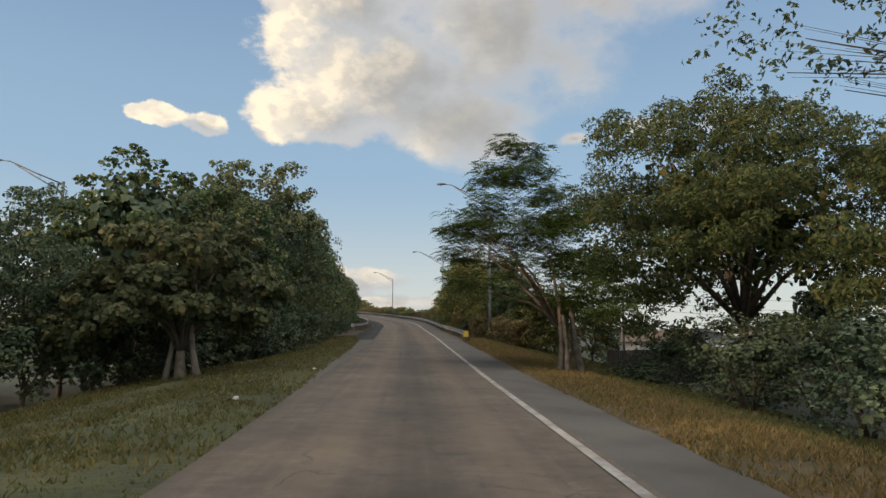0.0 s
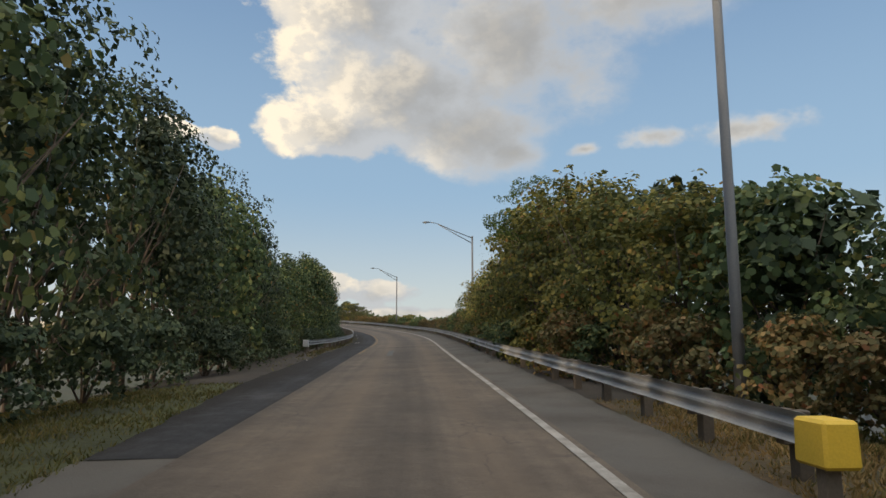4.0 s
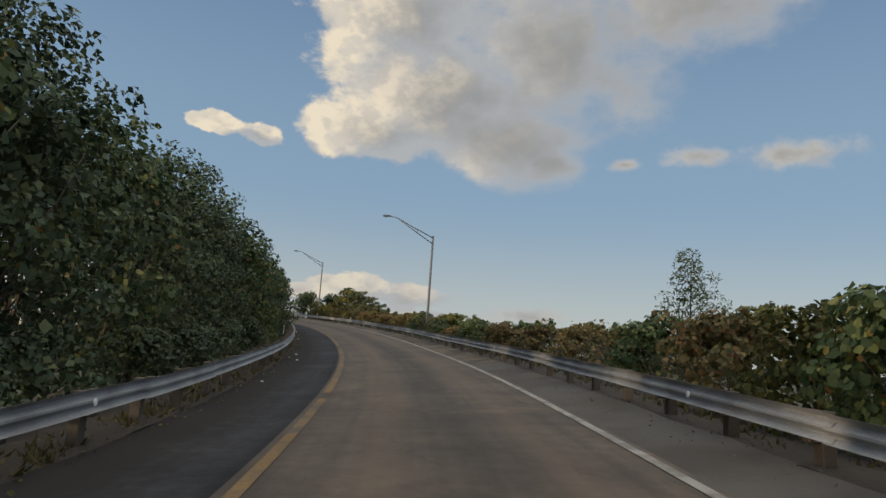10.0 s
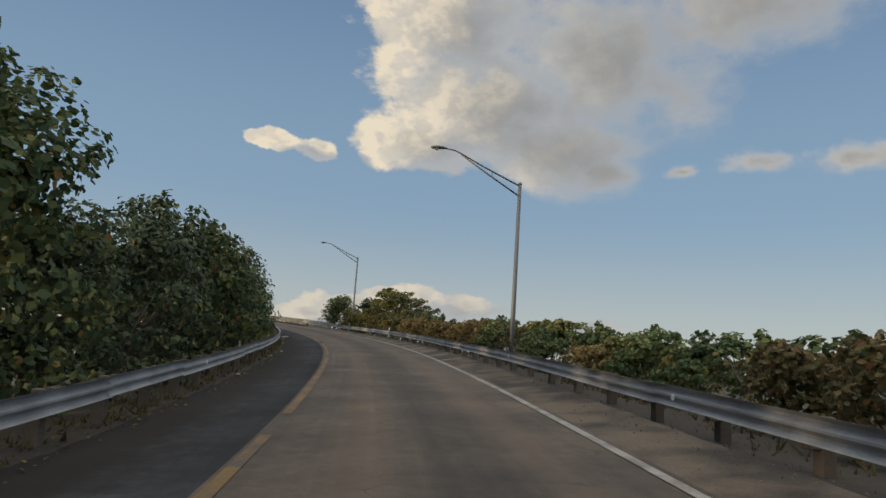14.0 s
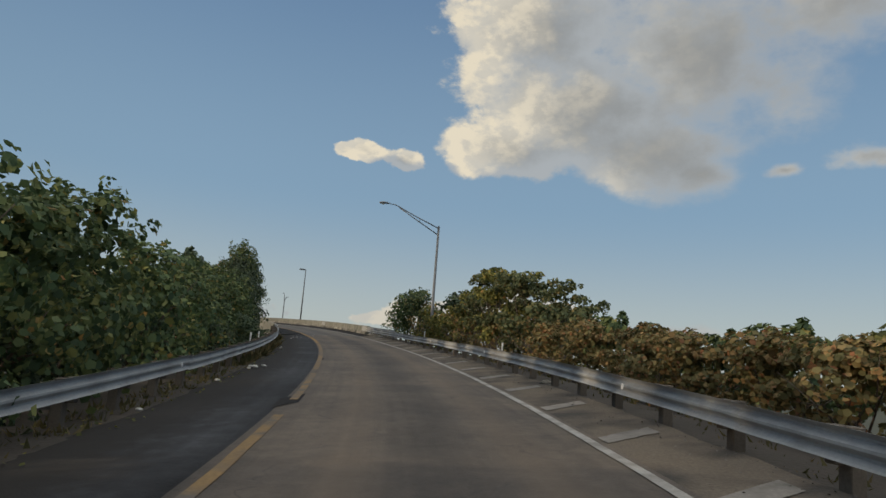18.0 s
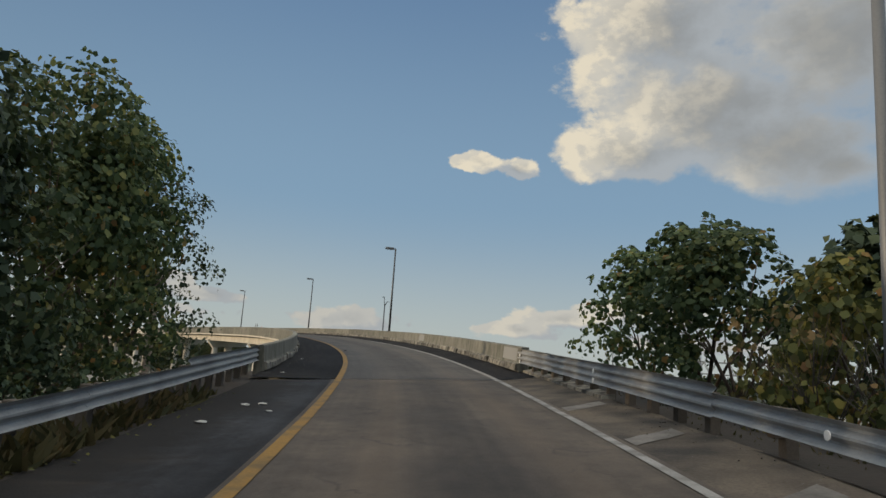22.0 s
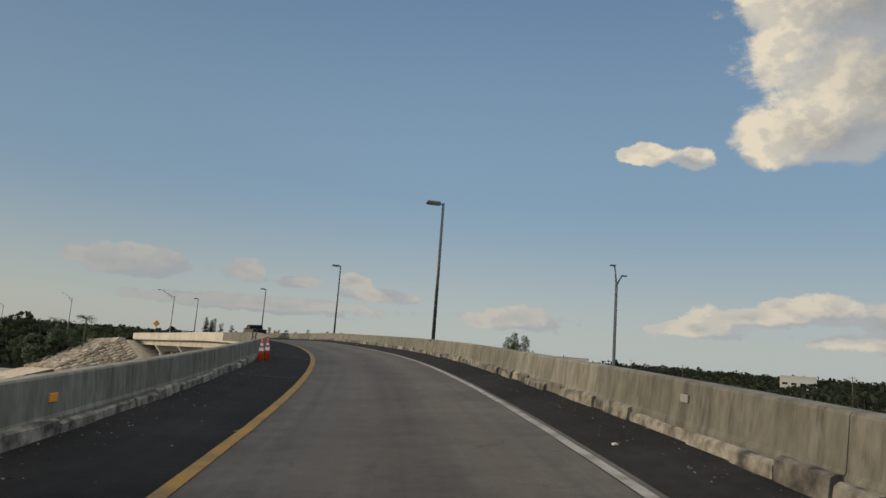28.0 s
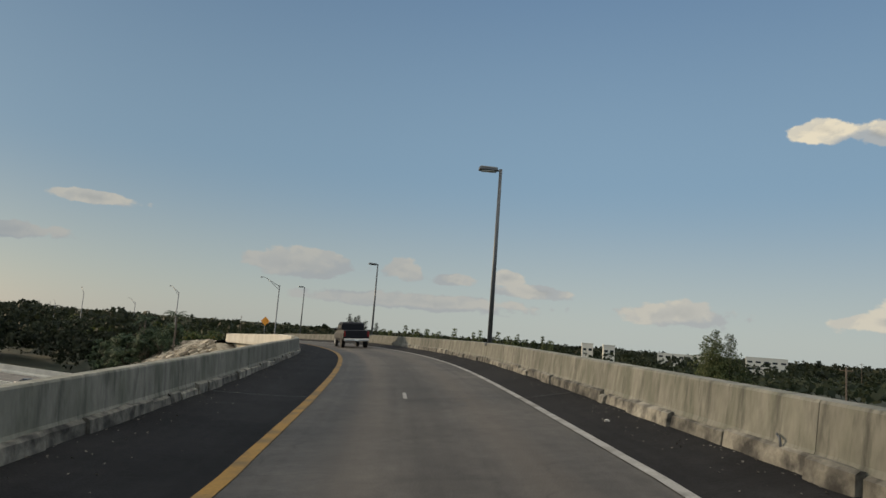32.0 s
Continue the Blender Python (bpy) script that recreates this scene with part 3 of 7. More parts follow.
tagged(deck, "grey concrete bridge lane with dark wheel tracks", "road", kind="structure")
road_far = sweep("road_beyond", lambda s: [(-2.42, 0), (0, 0.005), (2.42, 0)], DECK1 + 0.07, 556, 2.0, M_ASPHALT)
tagged(road_far, "asphalt lane running on past the bridge", "road", kind="structure")
tagged(sweep("shoulder_left_start", lambda s: [(left_edge(s) - 0.05, -0.03), (-2.40, -0.004)], 17, 47, 0.5, M_ASPHALT_PALE, ragged=0.1, seed=9), "brownish widening edge of the road", "shoulder", kind="structure")
tagged(sweep("shoulder_left", lambda s: [(left_edge(s), -0.03), (-3.4, -0.015), (-2.42, -0.002)], 47, DECK0, 0.5, M_SHOULDER, ragged=0.12, seed=3), "worn asphalt shoulder with blue-grey shade in its colour, dark with dirt towards the rail", "shoulder", kind="structure")
tagged(sweep("shoulder_left_deck", lambda s: [(-FACE_L(s) - 0.1, lay(s, -FACE_L(s) - 0.1)), (YELLOW_U(s) - 0.08, 0.0)], DECK0 + 0.07, DECK1, 1.0, M_DECK_EDGE), "dark asphalt bridge shoulder beside the parapet", "shoulder", kind="structure")
tagged(sweep("shoulder_left_far", lambda s: [(-4.4, 0.0), (-2.42, 0.0)], DECK1 + 0.07, 556, 2.0, M_ASPHALT_DARK), "dark asphalt shoulder past the bridge", "shoulder", kind="structure")
for a, b, mt, lb in ((-60, 112, M_ASPHALT_PALE, "pale patched shoulder with a crumbling dirty edge"), (112, DECK0, M_SHOULDER_TAN, "tan dusty shoulder with worn pale bars")):
    tagged(sweep("shoulder_right", lambda s: [(2.42, 0), (right_edge(s), lay(s, right_edge(s) - 1e-4))], a, b, 0.4, mt, ragged=0.1, seed=4), lb, "shoulder", kind="structure")
tagged(sweep("shoulder_right_deck", lambda s: [(2.42, 0.0), (FACE_R(s) + 0.1, lay(s, FACE_R(s) + 0.1))], DECK0 + 0.07, 556, 1.0, M_DECK_EDGE), "dark asphalt bridge shoulder beside the parapet", "shoulder", kind="structure")
for k, s in enumerate((DECK0, DECK1)):
    tagged(sweep("expansion_joint", lambda s: [(-4.6, -0.02), (3.8, -0.02)], s, s + 0.07, 0.07, M_POST), "dark rubber expansion joint across the bridge deck", "joint", kind="structure")


def line_profile(u_of, w):
    def pr(s):
        u, j = u_of(s), 0.012 * noise.noise((s * 0.8, w, 0))
        return [(u - w / 2 + j, 0.012), (u + w / 2 + j, 0.012)]
    return pr


WHITE_U = lambda s: ease(s, [(0, 2.24), (190, 2.24), (197, 2.3), (205, 2.24), (274, 2.24), (283, 2.36), (290, 2.34), (300, 2.3), (312, 2.26), (560, 2.24)])
tagged(sweep("edge_line_white", line_profile(WHITE_U, 0.145), -60, 556, 0.5, M_WHITE), "worn white edge line", "road marking", kind="structure")
for a, b in ((70, 76), (79, 102), (103, 121), (123, 139), (141, 152), (154, 160), (161.5, 181), (181.5, 556)):
    tagged(sweep("edge_line_yellow", line_profile(YELLOW_U, 0.16 if a < 180 else 0.18), a, b, 0.5, M_YELLOW if a > 180 else M_YELLOW_WORN), "worn yellow edge line", "road marking", kind="structure")

# ---- verges ----


def verge_right(s):
    e = right_edge(s)
    k = ease(s, [(45, 0), (62, 0.1), (197, 0.12)])
    return [(e - 0.05, k - 0.04), (e + 0.6, k - 0.06), (e + 2.0, -0.16), (e + 4, -0.55), (e + 7, -1.3), (e + 12, -3.0)]


def verge_left(s):
    e = left_edge(s)
    return [(e - 12, -2.6), (e - 7, -1.0), (e - 4, -0.35), (e - 2.0, -0.1), (e - 0.6, -0.03), (e + 0.05, -0.045)]


def bumpy(f, amp):
    return lambda s: [(u, h + amp * noise.noise((s * 0.7, u * 0.7, 1.5)) + amp * 0.6 * noise.noise((s * 2.3, u * 2.3, 4.5)) * (abs(u) > 3)) for u, h in f(s)]


for nm, f, a, b, mt, lb in (("verge_left", verge_left, -60, 56, M_GRASS_BED, "short patchy grass verge with bare earth"), ("verge_right", verge_right, -60, 52, M_STRAW_BED, "grass verge with dry brown patches"),
                            ("bank_left", verge_left, 56, 198, M_DIRT, "bare dirt strip with leaf litter under the hedge"), ("bank_right", verge_right, 52, 197, M_DIRT, "reddish dirt strip behind the guard rail")):
    tagged(sweep(nm, bumpy(f, 0.05), a, b, 0.5, mt, smooth=True), lb, "verge", kind="structure")

# ---- guard rails ----
WBEAM = [(0.0, 0.66), (-0.035, 0.645), (-0.08, 0.60), (-0.08, 0.575), (-0.02, 0.52), (-0.02, 0.49), (-0.08, 0.435), (-0.08, 0.41), (-0.035, 0.365), (0.0, 0.35)]


THRIE = [(0.0, 0.80), (-0.035, 0.785), (-0.08, 0.745), (-0.08, 0.72), (-0.02, 0.665), (-0.02, 0.635), (-0.08, 0.585), (-0.08, 0.56), (-0.02, 0.505), (-0.02, 0.475), (-0.08, 0.425), (-0.08, 0.40), (-0.035, 0.355), (0.0, 0.34)]


def guard_rail(name, s0, s1, u_of, side, label, shape=WBEAM, gap=1.905):
    rail = tagged(new(name), label, "guard rail")
    rail.matrix_world = stand(s0, u_of(s0))
    inv = rail.matrix_world.inverted()
    seg, k = 3.81, 0
    s = s0
    while s < s1 - 0.1:
        e = min(s + seg, s1)
        dz = random.uniform(-0.015, 0.015)
        pr = lambda t, d=dz: [(u_of(t) + side * (-x), h + d + 0.05) for x, h in shape] + [(u_of(t) + side * (0.004 - x), h + d + 0.05) for x, h in reversed(shape)]
        b = sweep("beam", pr if side < 0 else (lambda t: list(reversed(pr(t)))), s, e + 0.12, 0.95, M_STEEL, closed=True)
        b.data.transform(inv)
        b.parent = rail
        s, k = e, k + 1
    post = bpy.data.meshes.new("post")
    box_bm(0.16, 0.18, 1.12, (0, 0, -0.45), 0.012).to_mesh(post)
    post.materials.append(M_POST)
    block = bpy.data.meshes.new("block")
    box_bm(0.13, 0.15, 0.36, (0, 0, 0.33), 0.01).to_mesh(block)
    block.materials.append(M_POST)
    s = s0 + 0.5
    while s < s1:
        shared("post", post, rail, inv @ stand(s, u_of(s) + side * 0.31, 0, random.uniform(-4, 4)))
        shared("block", block, rail, inv @ stand(s, u_of(s) + side * 0.155, 0, 0))
        s += gap
    return rail


RAIL_START = 45.6
RAIL_R = lambda s: ease(s, [(45, 3.95), (55, 3.85), (62, 3.72), (90, 3.6), (112, 3.62), (140, 3.45), (165, 3.5), (189, 3.46), (197, 3.38)])
RAIL_L = lambda s: -ease(s, [(75, 5.95), (80, 5.2), (88, 4.75), (95, 4.65), (113, 4.56), (140, 4.85), (165, 4.75), (200, 4.8)])
guard_rail("guard_rail", RAIL_START, 186.2, RAIL_R, 1, "galvanised steel guard rail on dark timber posts beside the shoulder")
guard_rail("guard_rail", 76.0, 190.2, RAIL_L, -1, "galvanised steel guard rail beside the leaf-strewn shoulder")

guard_rail("guard_rail_transition", 186.3, 197.2, RAIL_R, 1, "grey three-wave guard rail that meets the bridge parapet", THRIE, 0.95)
guard_rail("guard_rail_transition", 190.3, 197.4, RAIL_L, -1, "grey three-wave guard rail that meets the bridge parapet", THRIE, 0.95)
kerb = sweep("kerb", lambda s: [(3.5, -0.05), (3.52, 0.16), (3.8, 0.2), (3.8, -0.05)][::-1], 190.5, 197, 0.8, M_TOE, closed=True)
tagged(kerb, "pale stained concrete kerb under the guard rail", "kerb", kind="structure")


def rail_end(s, u, col, label):
    m = material("rail_end_" + label.split()[0], col, 0.6, var=0.15)
    e = tagged(new("rail_terminal"), label, "rail terminal")
    e.matrix_world = stand(s, u)
    part("impact_head", box_bm(0.34, 0.5, 0.42, (0, 0, 0.3), 0.03, 0.96), m, e)
    part("post", box_bm(0.15, 0.15, 0.5, (0, 0, -0.15), 0.01), M_POST, e)


rail_end(RAIL_START - 0.3, 3.95, (0.62, 0.42, 0.04), "yellow steel box on the end of the guard rail")
rail_end(75.7, -6.0, (0.45, 0.45, 0.44), "grey steel box on the end of the guard rail")

# ---- the bridge ----
PAR0, PAR1 = 197.0, 382.0


def build_parapet(side, name, label, face):
    par = tagged(new(name), label, "parapet", kind="structure")
    par.matrix_world = stand(PAR0, side * 4)
    inv = par.matrix_world.inverted()
    prof = [(0.025, 0.18), (0.05, 0.235), (0.09, 0.79), (0.11, 0.82), (0.33, 0.82), (0.35, 0.79), (0.37, -0.35), (0.02, -0.35)]
    toe = [(-0.075, -0.02), (-0.055, 0.175), (-0.005, 0.205), (0.045, 0.205), (0.045, -0.02)]
    lift, cut = (0.17, 0.1) if side > 0 else (0.13, 0.09)
    prof, toe = [(x, h + lift - (cut if h > 0.7 else 0)) for x, h in prof], [(x, h + lift) for x, h in toe]
    s = PAR0
    while s < PAR1 - 0.5:
        e = min(s + 6.1, PAR1)
        pr = (lambda t: [(side * (face(t) + x), h) for x, h in prof])
        # far inner panels: sunlight put into the colour, by the paler bridge concrete
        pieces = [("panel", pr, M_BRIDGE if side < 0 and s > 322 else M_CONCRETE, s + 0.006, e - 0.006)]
        q = s
        while q < e - 0.2 and s < 320:
            w = min(random.uniform(0.5, 1.9), e - q)
            dx, dh = random.uniform(-0.03, 0.05), random.uniform(-0.08, 0.01)
            pieces.append(("toe_block", (lambda t, dx=dx, dh=dh: [(side * (face(t) + x + (dx + 0.03 * noise.noise((t * 2.7, k, side * 5)) if k < 3 else 0)), h + (dh + 0.03 * noise.noise((t * 3.3, k + 7, side * 3)) if k in (1, 2, 3) else 0)) for k, (x, h) in enumerate(toe)]), M_TOE, q + 0.018, q + w - 0.018))
            q += w
        for nm, f, mt, a, b in pieces:
            p = sweep(nm, f if side < 0 else (lambda t, f=f: list(reversed(f(t)))), a, b, 1.6 if nm == "panel" else 0.45, mt, closed=True)
            p.data.transform(inv)
            p.parent = par
        s = e
    return par


build_parapet(1, "parapet_outer", "weathered grey concrete bridge parapet with a broken kerb", FACE_R)
build_parapet(-1, "parapet_inner", "stained grey concrete bridge parapet on the inside of the bend, its far end coloured pale as if sunlit", FACE_L)
deckslab = sweep("bridge_superstructure", lambda s: [(-FACE_L(s) - 0.34, -0.08), (FACE_R(s) + 0.34, -0.08), (FACE_R(s) + 0.34, -0.42), (FACE_R(s) - 0.9, -0.5), (FACE_R(s) - 0.9, -1.45), (-FACE_L(s) + 0.7, -1.45), (-FACE_L(s) + 0.7, -0.5), (-FACE_L(s) - 0.34, -0.42)][::-1], 196.0, PAR1, 2.0, M_BRIDGE, closed=True)
tagged(deckslab, "pale concrete girders and slab of the curved bridge", "bridge", kind="structure")


def pier(s):
    p = tagged(new("bridge_pier"), "round concrete pier with a hammerhead cap under the bridge", "pier", "bridge piers")
    c = at(s, 0)
    p.matrix_world = pose(c.x, c.y, GROUND_Z, 0, 0, math.degrees(along(s)[3]))
    top = c.z - 1.5 - GROUND_Z
    bm = box_bm(7.4, 1.3, 1.15, (0, 0, top - 1.15), 0.06)
    for v in bm.verts:
        if v.co.z < top - 0.7:
            v.co.x *= 0.78
        v.co.z += v.co.x * math.tan(along(s)[4])
    part("cap", bm, M_BRIDGE, p)
    part("column", tube_bm([(0, 0, -0.4), (0, 0, top - 0.7)], 0.62, 16), M_BRIDGE, p, smooth=True)
    part("column", tube_bm([(-2.3, 0, -0.4), (-2.3, 0, top - 1.0)], 0.5, 16), M_BRIDGE, p, smooth=True)


for s in (222, 246, 270, 296, 320, 341, 357, 371):
    pier(s)

# ---- the junction's own plan, turned and scaled into the world ----
PLAN_TURN, PLAN_SCALE = radians(-4.1), 1.08


def plan(x, y):
    x, y = (x + 103.97) * PLAN_SCALE, (y - 238.69) * PLAN_SCALE
    return -105.7 + x * math.cos(PLAN_TURN) - y * math.sin(PLAN_TURN), 269.45 + x * math.sin(PLAN_TURN) + y * math.cos(PLAN_TURN)


# ---- street lamps ----


def cobra_lamp(s, u, top, reach, base_drop=1.0):
    lamp = tagged(new("street_lamp"), "tall grey aluminium street lamp with a trussed arm over the road", "street lamp", "lamps along the ramp")
    lamp.matrix_world = stand(s, u, 0)
    part("pole", tube_bm([(0, 0, -base_drop), (0, 0, 2), (0, 0, top)], [0.125, 0.11, 0.085], 12), M_POLE, lamp, smooth=True)
    part("pole_cap", tube_bm([(0, 0, top), (0, 0, top + 0.09)], [0.1, 0.06], 10), M_POLE, lamp)
    part("base_plate", box_bm(0.4, 0.4, 0.06, (0, 0, -base_drop + 0.02), 0.01), M_POLE, lamp)
    e = (-reach * 0.80, 0, top + 1.2)
    part("upper_arm", tube_bm([(0, 0, top - 0.1), (-reach * 0.5, 0, top + 0.68), e, (-reach * 0.88, 0, top + 1.32), (-reach, 0, top + 1.36)], [0.045, 0.042, 0.04, 0.036, 0.03], 8), M_POLE, lamp, smooth=True)
    part("lower_arm", tube_bm([(0, 0, top - 0.62), (-reach * 0.45, 0, top + 0.36), (e[0], 0, e[2] - 0.05)], [0.042, 0.04, 0.036], 8), M_POLE, lamp, smooth=True)
    part("strut", tube_bm([(-reach * 0.38, 0, top + 0.47), (-reach * 0.38, 0, top + 0.22)], 0.018, 6), M_POLE, lamp)
    head = tube_bm([(-reach + 0.06, 0, top + 1.37), (-reach - 0.12, 0, top + 1.40), (-reach - 0.42, 0, top + 1.39), (-reach - 0.68, 0, top + 1.33), (-reach - 0.74, 0, top + 1.31)], [0.05, 0.12, 0.17, 0.13, 0.04], 12)
    for v in head.verts:
        v.co.z = top + 1.36 + (v.co.z - top - 1.36) * 0.55
    h = part("head", head, M_POLE, lamp, smooth=True)
    lens = tube_bm([(-reach - 0.45, 0, top + 1.31), (-reach - 0.45, 0, top + 1.24)], [0.13, 0.08], 12)
    part("lens", lens, M_LENS, h, "glass lens")
    return lamp


for s, u, top, reach in ((51.0, 6.5, 10.8, 3.5), (94.5, 6.8, 9.4, 4.1), (140.8, 6.3, 8.4, 3.8), (186.5, 6.28, 8.85, 4.0)):
    cobra_lamp(s, u, top, reach)


def box_lamp(s, u, top):
    lamp = tagged(new("bridge_lamp"), "slim dark lamp post with a flat box head on the parapet", "street lamp", "lamps along the bridge")
    lamp.matrix_world = stand(s, u, 0)
    part("pole", tube_bm([(0, 0, 0.5), (0, 0, top)], [0.10, 0.065], 10), M_POLE_DARK, lamp, smooth=True)
    part("base_plate", box_bm(0.36, 0.36, 0.12, (0, 0, 0.78), 0.02), M_POLE_DARK, lamp)
    part("arm", tube_bm([(0.06, 0, top - 0.08), (-0.2, 0, top - 0.06)], 0.035, 6), M_POLE_DARK, lamp)
    hd = box_bm(0.78, 0.36, 0.17, (-0.52, 0, top - 0.12), 0.03, 0.92)
    h = part("head", hd, M_POLE_DARK, lamp)
    part("lens", box_bm(0.55, 0.28, 0.02, (-0.52, 0, top - 0.142)), M_LENS, h, "frosted lens")


for s, top in ((228.0, 8.1), (266.6, 8.0), (301.6, 7.95), (338.0, 7.7), (373.5, 7.8)):
    box_lamp(s, FACE_R(s) + 0.22, top)


def twin_lamp(x, y, top, turn):
    lamp = tagged(new("twin_street_lamp"), "tall grey lamp post with two short upswept arms", "street lamp", "lamps by the lower road")
    lamp.matrix_world = pose(x, y, GROUND_Z, 0, 0, turn)
    t = top - GROUND_Z
    part("pole", tube_bm([(0, 0, 0), (0, 0, t - 1.4)], [0.17, 0.1], 10), M_POLE_DARK, lamp, smooth=True)
    for k, (dx, dz) in enumerate(((-0.2, 1.4), (0.42, 0.65))):
        a = part("arm", tube_bm([(0, 0, t - 1.6), (dx * 0.5, 0, t - 1.5 + dz * 0.55), (dx, 0, t - 1.45 + dz)], [0.07, 0.06, 0.05], 8), M_POLE_DARK, lamp, smooth=True)
        part("head", box_bm(0.45, 0.24, 0.11, (dx + (0.14 if dx > 0 else -0.14), 0, t - 1.5 + dz), 0.03), M_POLE_DARK, a)


for x, y, top, turn in ((-95.5, 288.3, 19.4, 45),):
    twin_lamp(x, y, top, turn)

# ---- plants ----


def leaves(points, normals, size, rng, sides=6, cup=0.45, lean=0.5, aspect=1.0):
    """Single leaves as small cupped discs; verts and faces for one mesh."""
    n = len(points)
    nm = normals + rng.normal(0, lean, (n, 3))
    nm /= np.linalg.norm(nm, axis=1, keepdims=True) + 1e-9
    ref = rng.normal(0, 1, (n, 3))
    a = np.cross(nm, ref)
    a /= np.linalg.norm(a, axis=1, keepdims=True) + 1e-9
    b = np.cross(nm, a)
    sz = size * rng.uniform(0.6, 1.25, (n, 1))
    ang = np.arange(sides) * 2 * np.pi / sides
    ring = [points + sz * 0.5 * (a * np.cos(t) * aspect + b * np.sin(t)) + nm * sz * cup * 0.5 * (abs(np.cos(t)) - 0.4) for t in ang]
    v = np.stack(ring, 1).reshape(-1, 3)
    base = np.arange(n)[:, None] * sides
    f = base + np.arange(sides)
    return v, f


def foliage_mesh(name, clumps, per, size, mat, seed, spread=0.6, sides=6, aspect=1.0, lean=0.6, inner=0.25):
    """A crown: leaves gathered in clumps (x, y, z, radius), thicker on the outside, with big dim leaves inside."""
    rng = np.random.default_rng(seed)
    cl = np.array(clumps)
    mid = cl[:, :3].mean(0)
    pts, nrm, szs = [], [], []
    for x, y, z, r in clumps:
        k = max(6, int(per * r * r / (cl[:, 3] ** 2).mean()))
        d = rng.normal(0, 1, (k, 3))
        d /= np.linalg.norm(d, axis=1, keepdims=True)
        d[:, 2] = np.where(rng.random(k) < 0.55, np.abs(d[:, 2]), d[:, 2]) * 0.95 - 0.08
        rad = r * rng.uniform(0.55, 1.05, (k, 1)) ** spread
        p = np.array([x, y, z]) + d * rad * np.array([1, 1, 0.8])
        out = p - mid
        out /= np.linalg.norm(out, axis=1, keepdims=True) + 1e-9
        pts.append(p)
        nrm.append(d * 0.6 + out * 0.5 + np.array([0, 0, 0.35]))
    v1, f1 = leaves(np.concatenate(pts), np.concatenate(nrm), size, rng, sides, aspect=aspect, lean=lean)
    if inner:
        k = int(len(cl) * 5)
        pick = cl[rng.integers(0, len(cl), k)]
        p = mid + (pick[:, :3] + rng.normal(0, 0.3, (k, 3)) * pick[:, 3:4] - mid) * rng.uniform(0.15, 0.72, (k, 1))
        v2, f2 = leaves(p, rng.normal(0, 1, (k, 3)), size * 1.5, rng, sides)
        f1 = np.concatenate([f1, f2 + len(v1)])
        v1 = np.concatenate([v1, v2])
    me = bpy.data.meshes.new(name)
    me.vertices.add(len(v1))
    me.vertices.foreach_set("co", v1.ravel())
    w = f1.shape[1]
    me.loops.add(f1.size)
    me.loops.foreach_set("vertex_index", f1.ravel().astype(np.int32))
    me.polygons.add(len(f1))
    me.polygons.foreach_set("loop_start", np.arange(0, f1.size, w, dtype=np.int32))
    me.update(calc_edges=True)
    me.materials.append(mat)
    return me


def frond_mesh(name, clumps, per, length, mat, seed, pairs=7):
    """A feathery crown: drooping fronds of paired narrow leaflets, laid out in flat tiers."""
    rng = np.random.default_rng(seed)
    cl = np.repeat(np.array(clumps), per, axis=0)
    n = len(cl)
    az = rng.uniform(0, 2 * np.pi, n)
    d = np.stack([np.cos(az), np.sin(az), np.zeros(n)], 1)
    sd = np.stack([-np.sin(az), np.cos(az), rng.uniform(-0.25, 0.25, n)], 1)
    up = np.array([0, 0, 1.0])
    L = (length * rng.uniform(0.7, 1.25, n))[:, None]
    p = cl[:, :3] + d * cl[:, 3:4] * rng.uniform(0.1, 1.0, (n, 1)) + up * (cl[:, 3:4] * rng.normal(0, 0.22, (n, 1)))
    rise, sag = rng.uniform(0.0, 0.45, (n, 1)), rng.uniform(0.25, 0.75, (n, 1))
    quads = []
    for f in np.linspace(0.12, 1.0, pairs):
        c = p + d * L * f + up * L * (rise * f - sag * f * f)
        ln = L * 0.34 * math.sin(math.pi * (0.22 + 0.7 * f))
        for sg in (-1, 1):
            tip = c + sd * sg * ln + d * ln * 0.45 - up * ln * rng.uniform(0.05, 0.5, (n, 1))
            m = (c + tip) / 2
            w = d * L * 0.085
            quads.append(np.stack([c, m + w, tip, m - w], 1))
    v = np.concatenate(quads).reshape(-1, 3)
    f = np.arange(len(v)).reshape(-1, 4)
    me = bpy.data.meshes.new(name)
    me.from_pydata(v.tolist(), [], f.tolist())
    me.materials.append(mat)
    return me


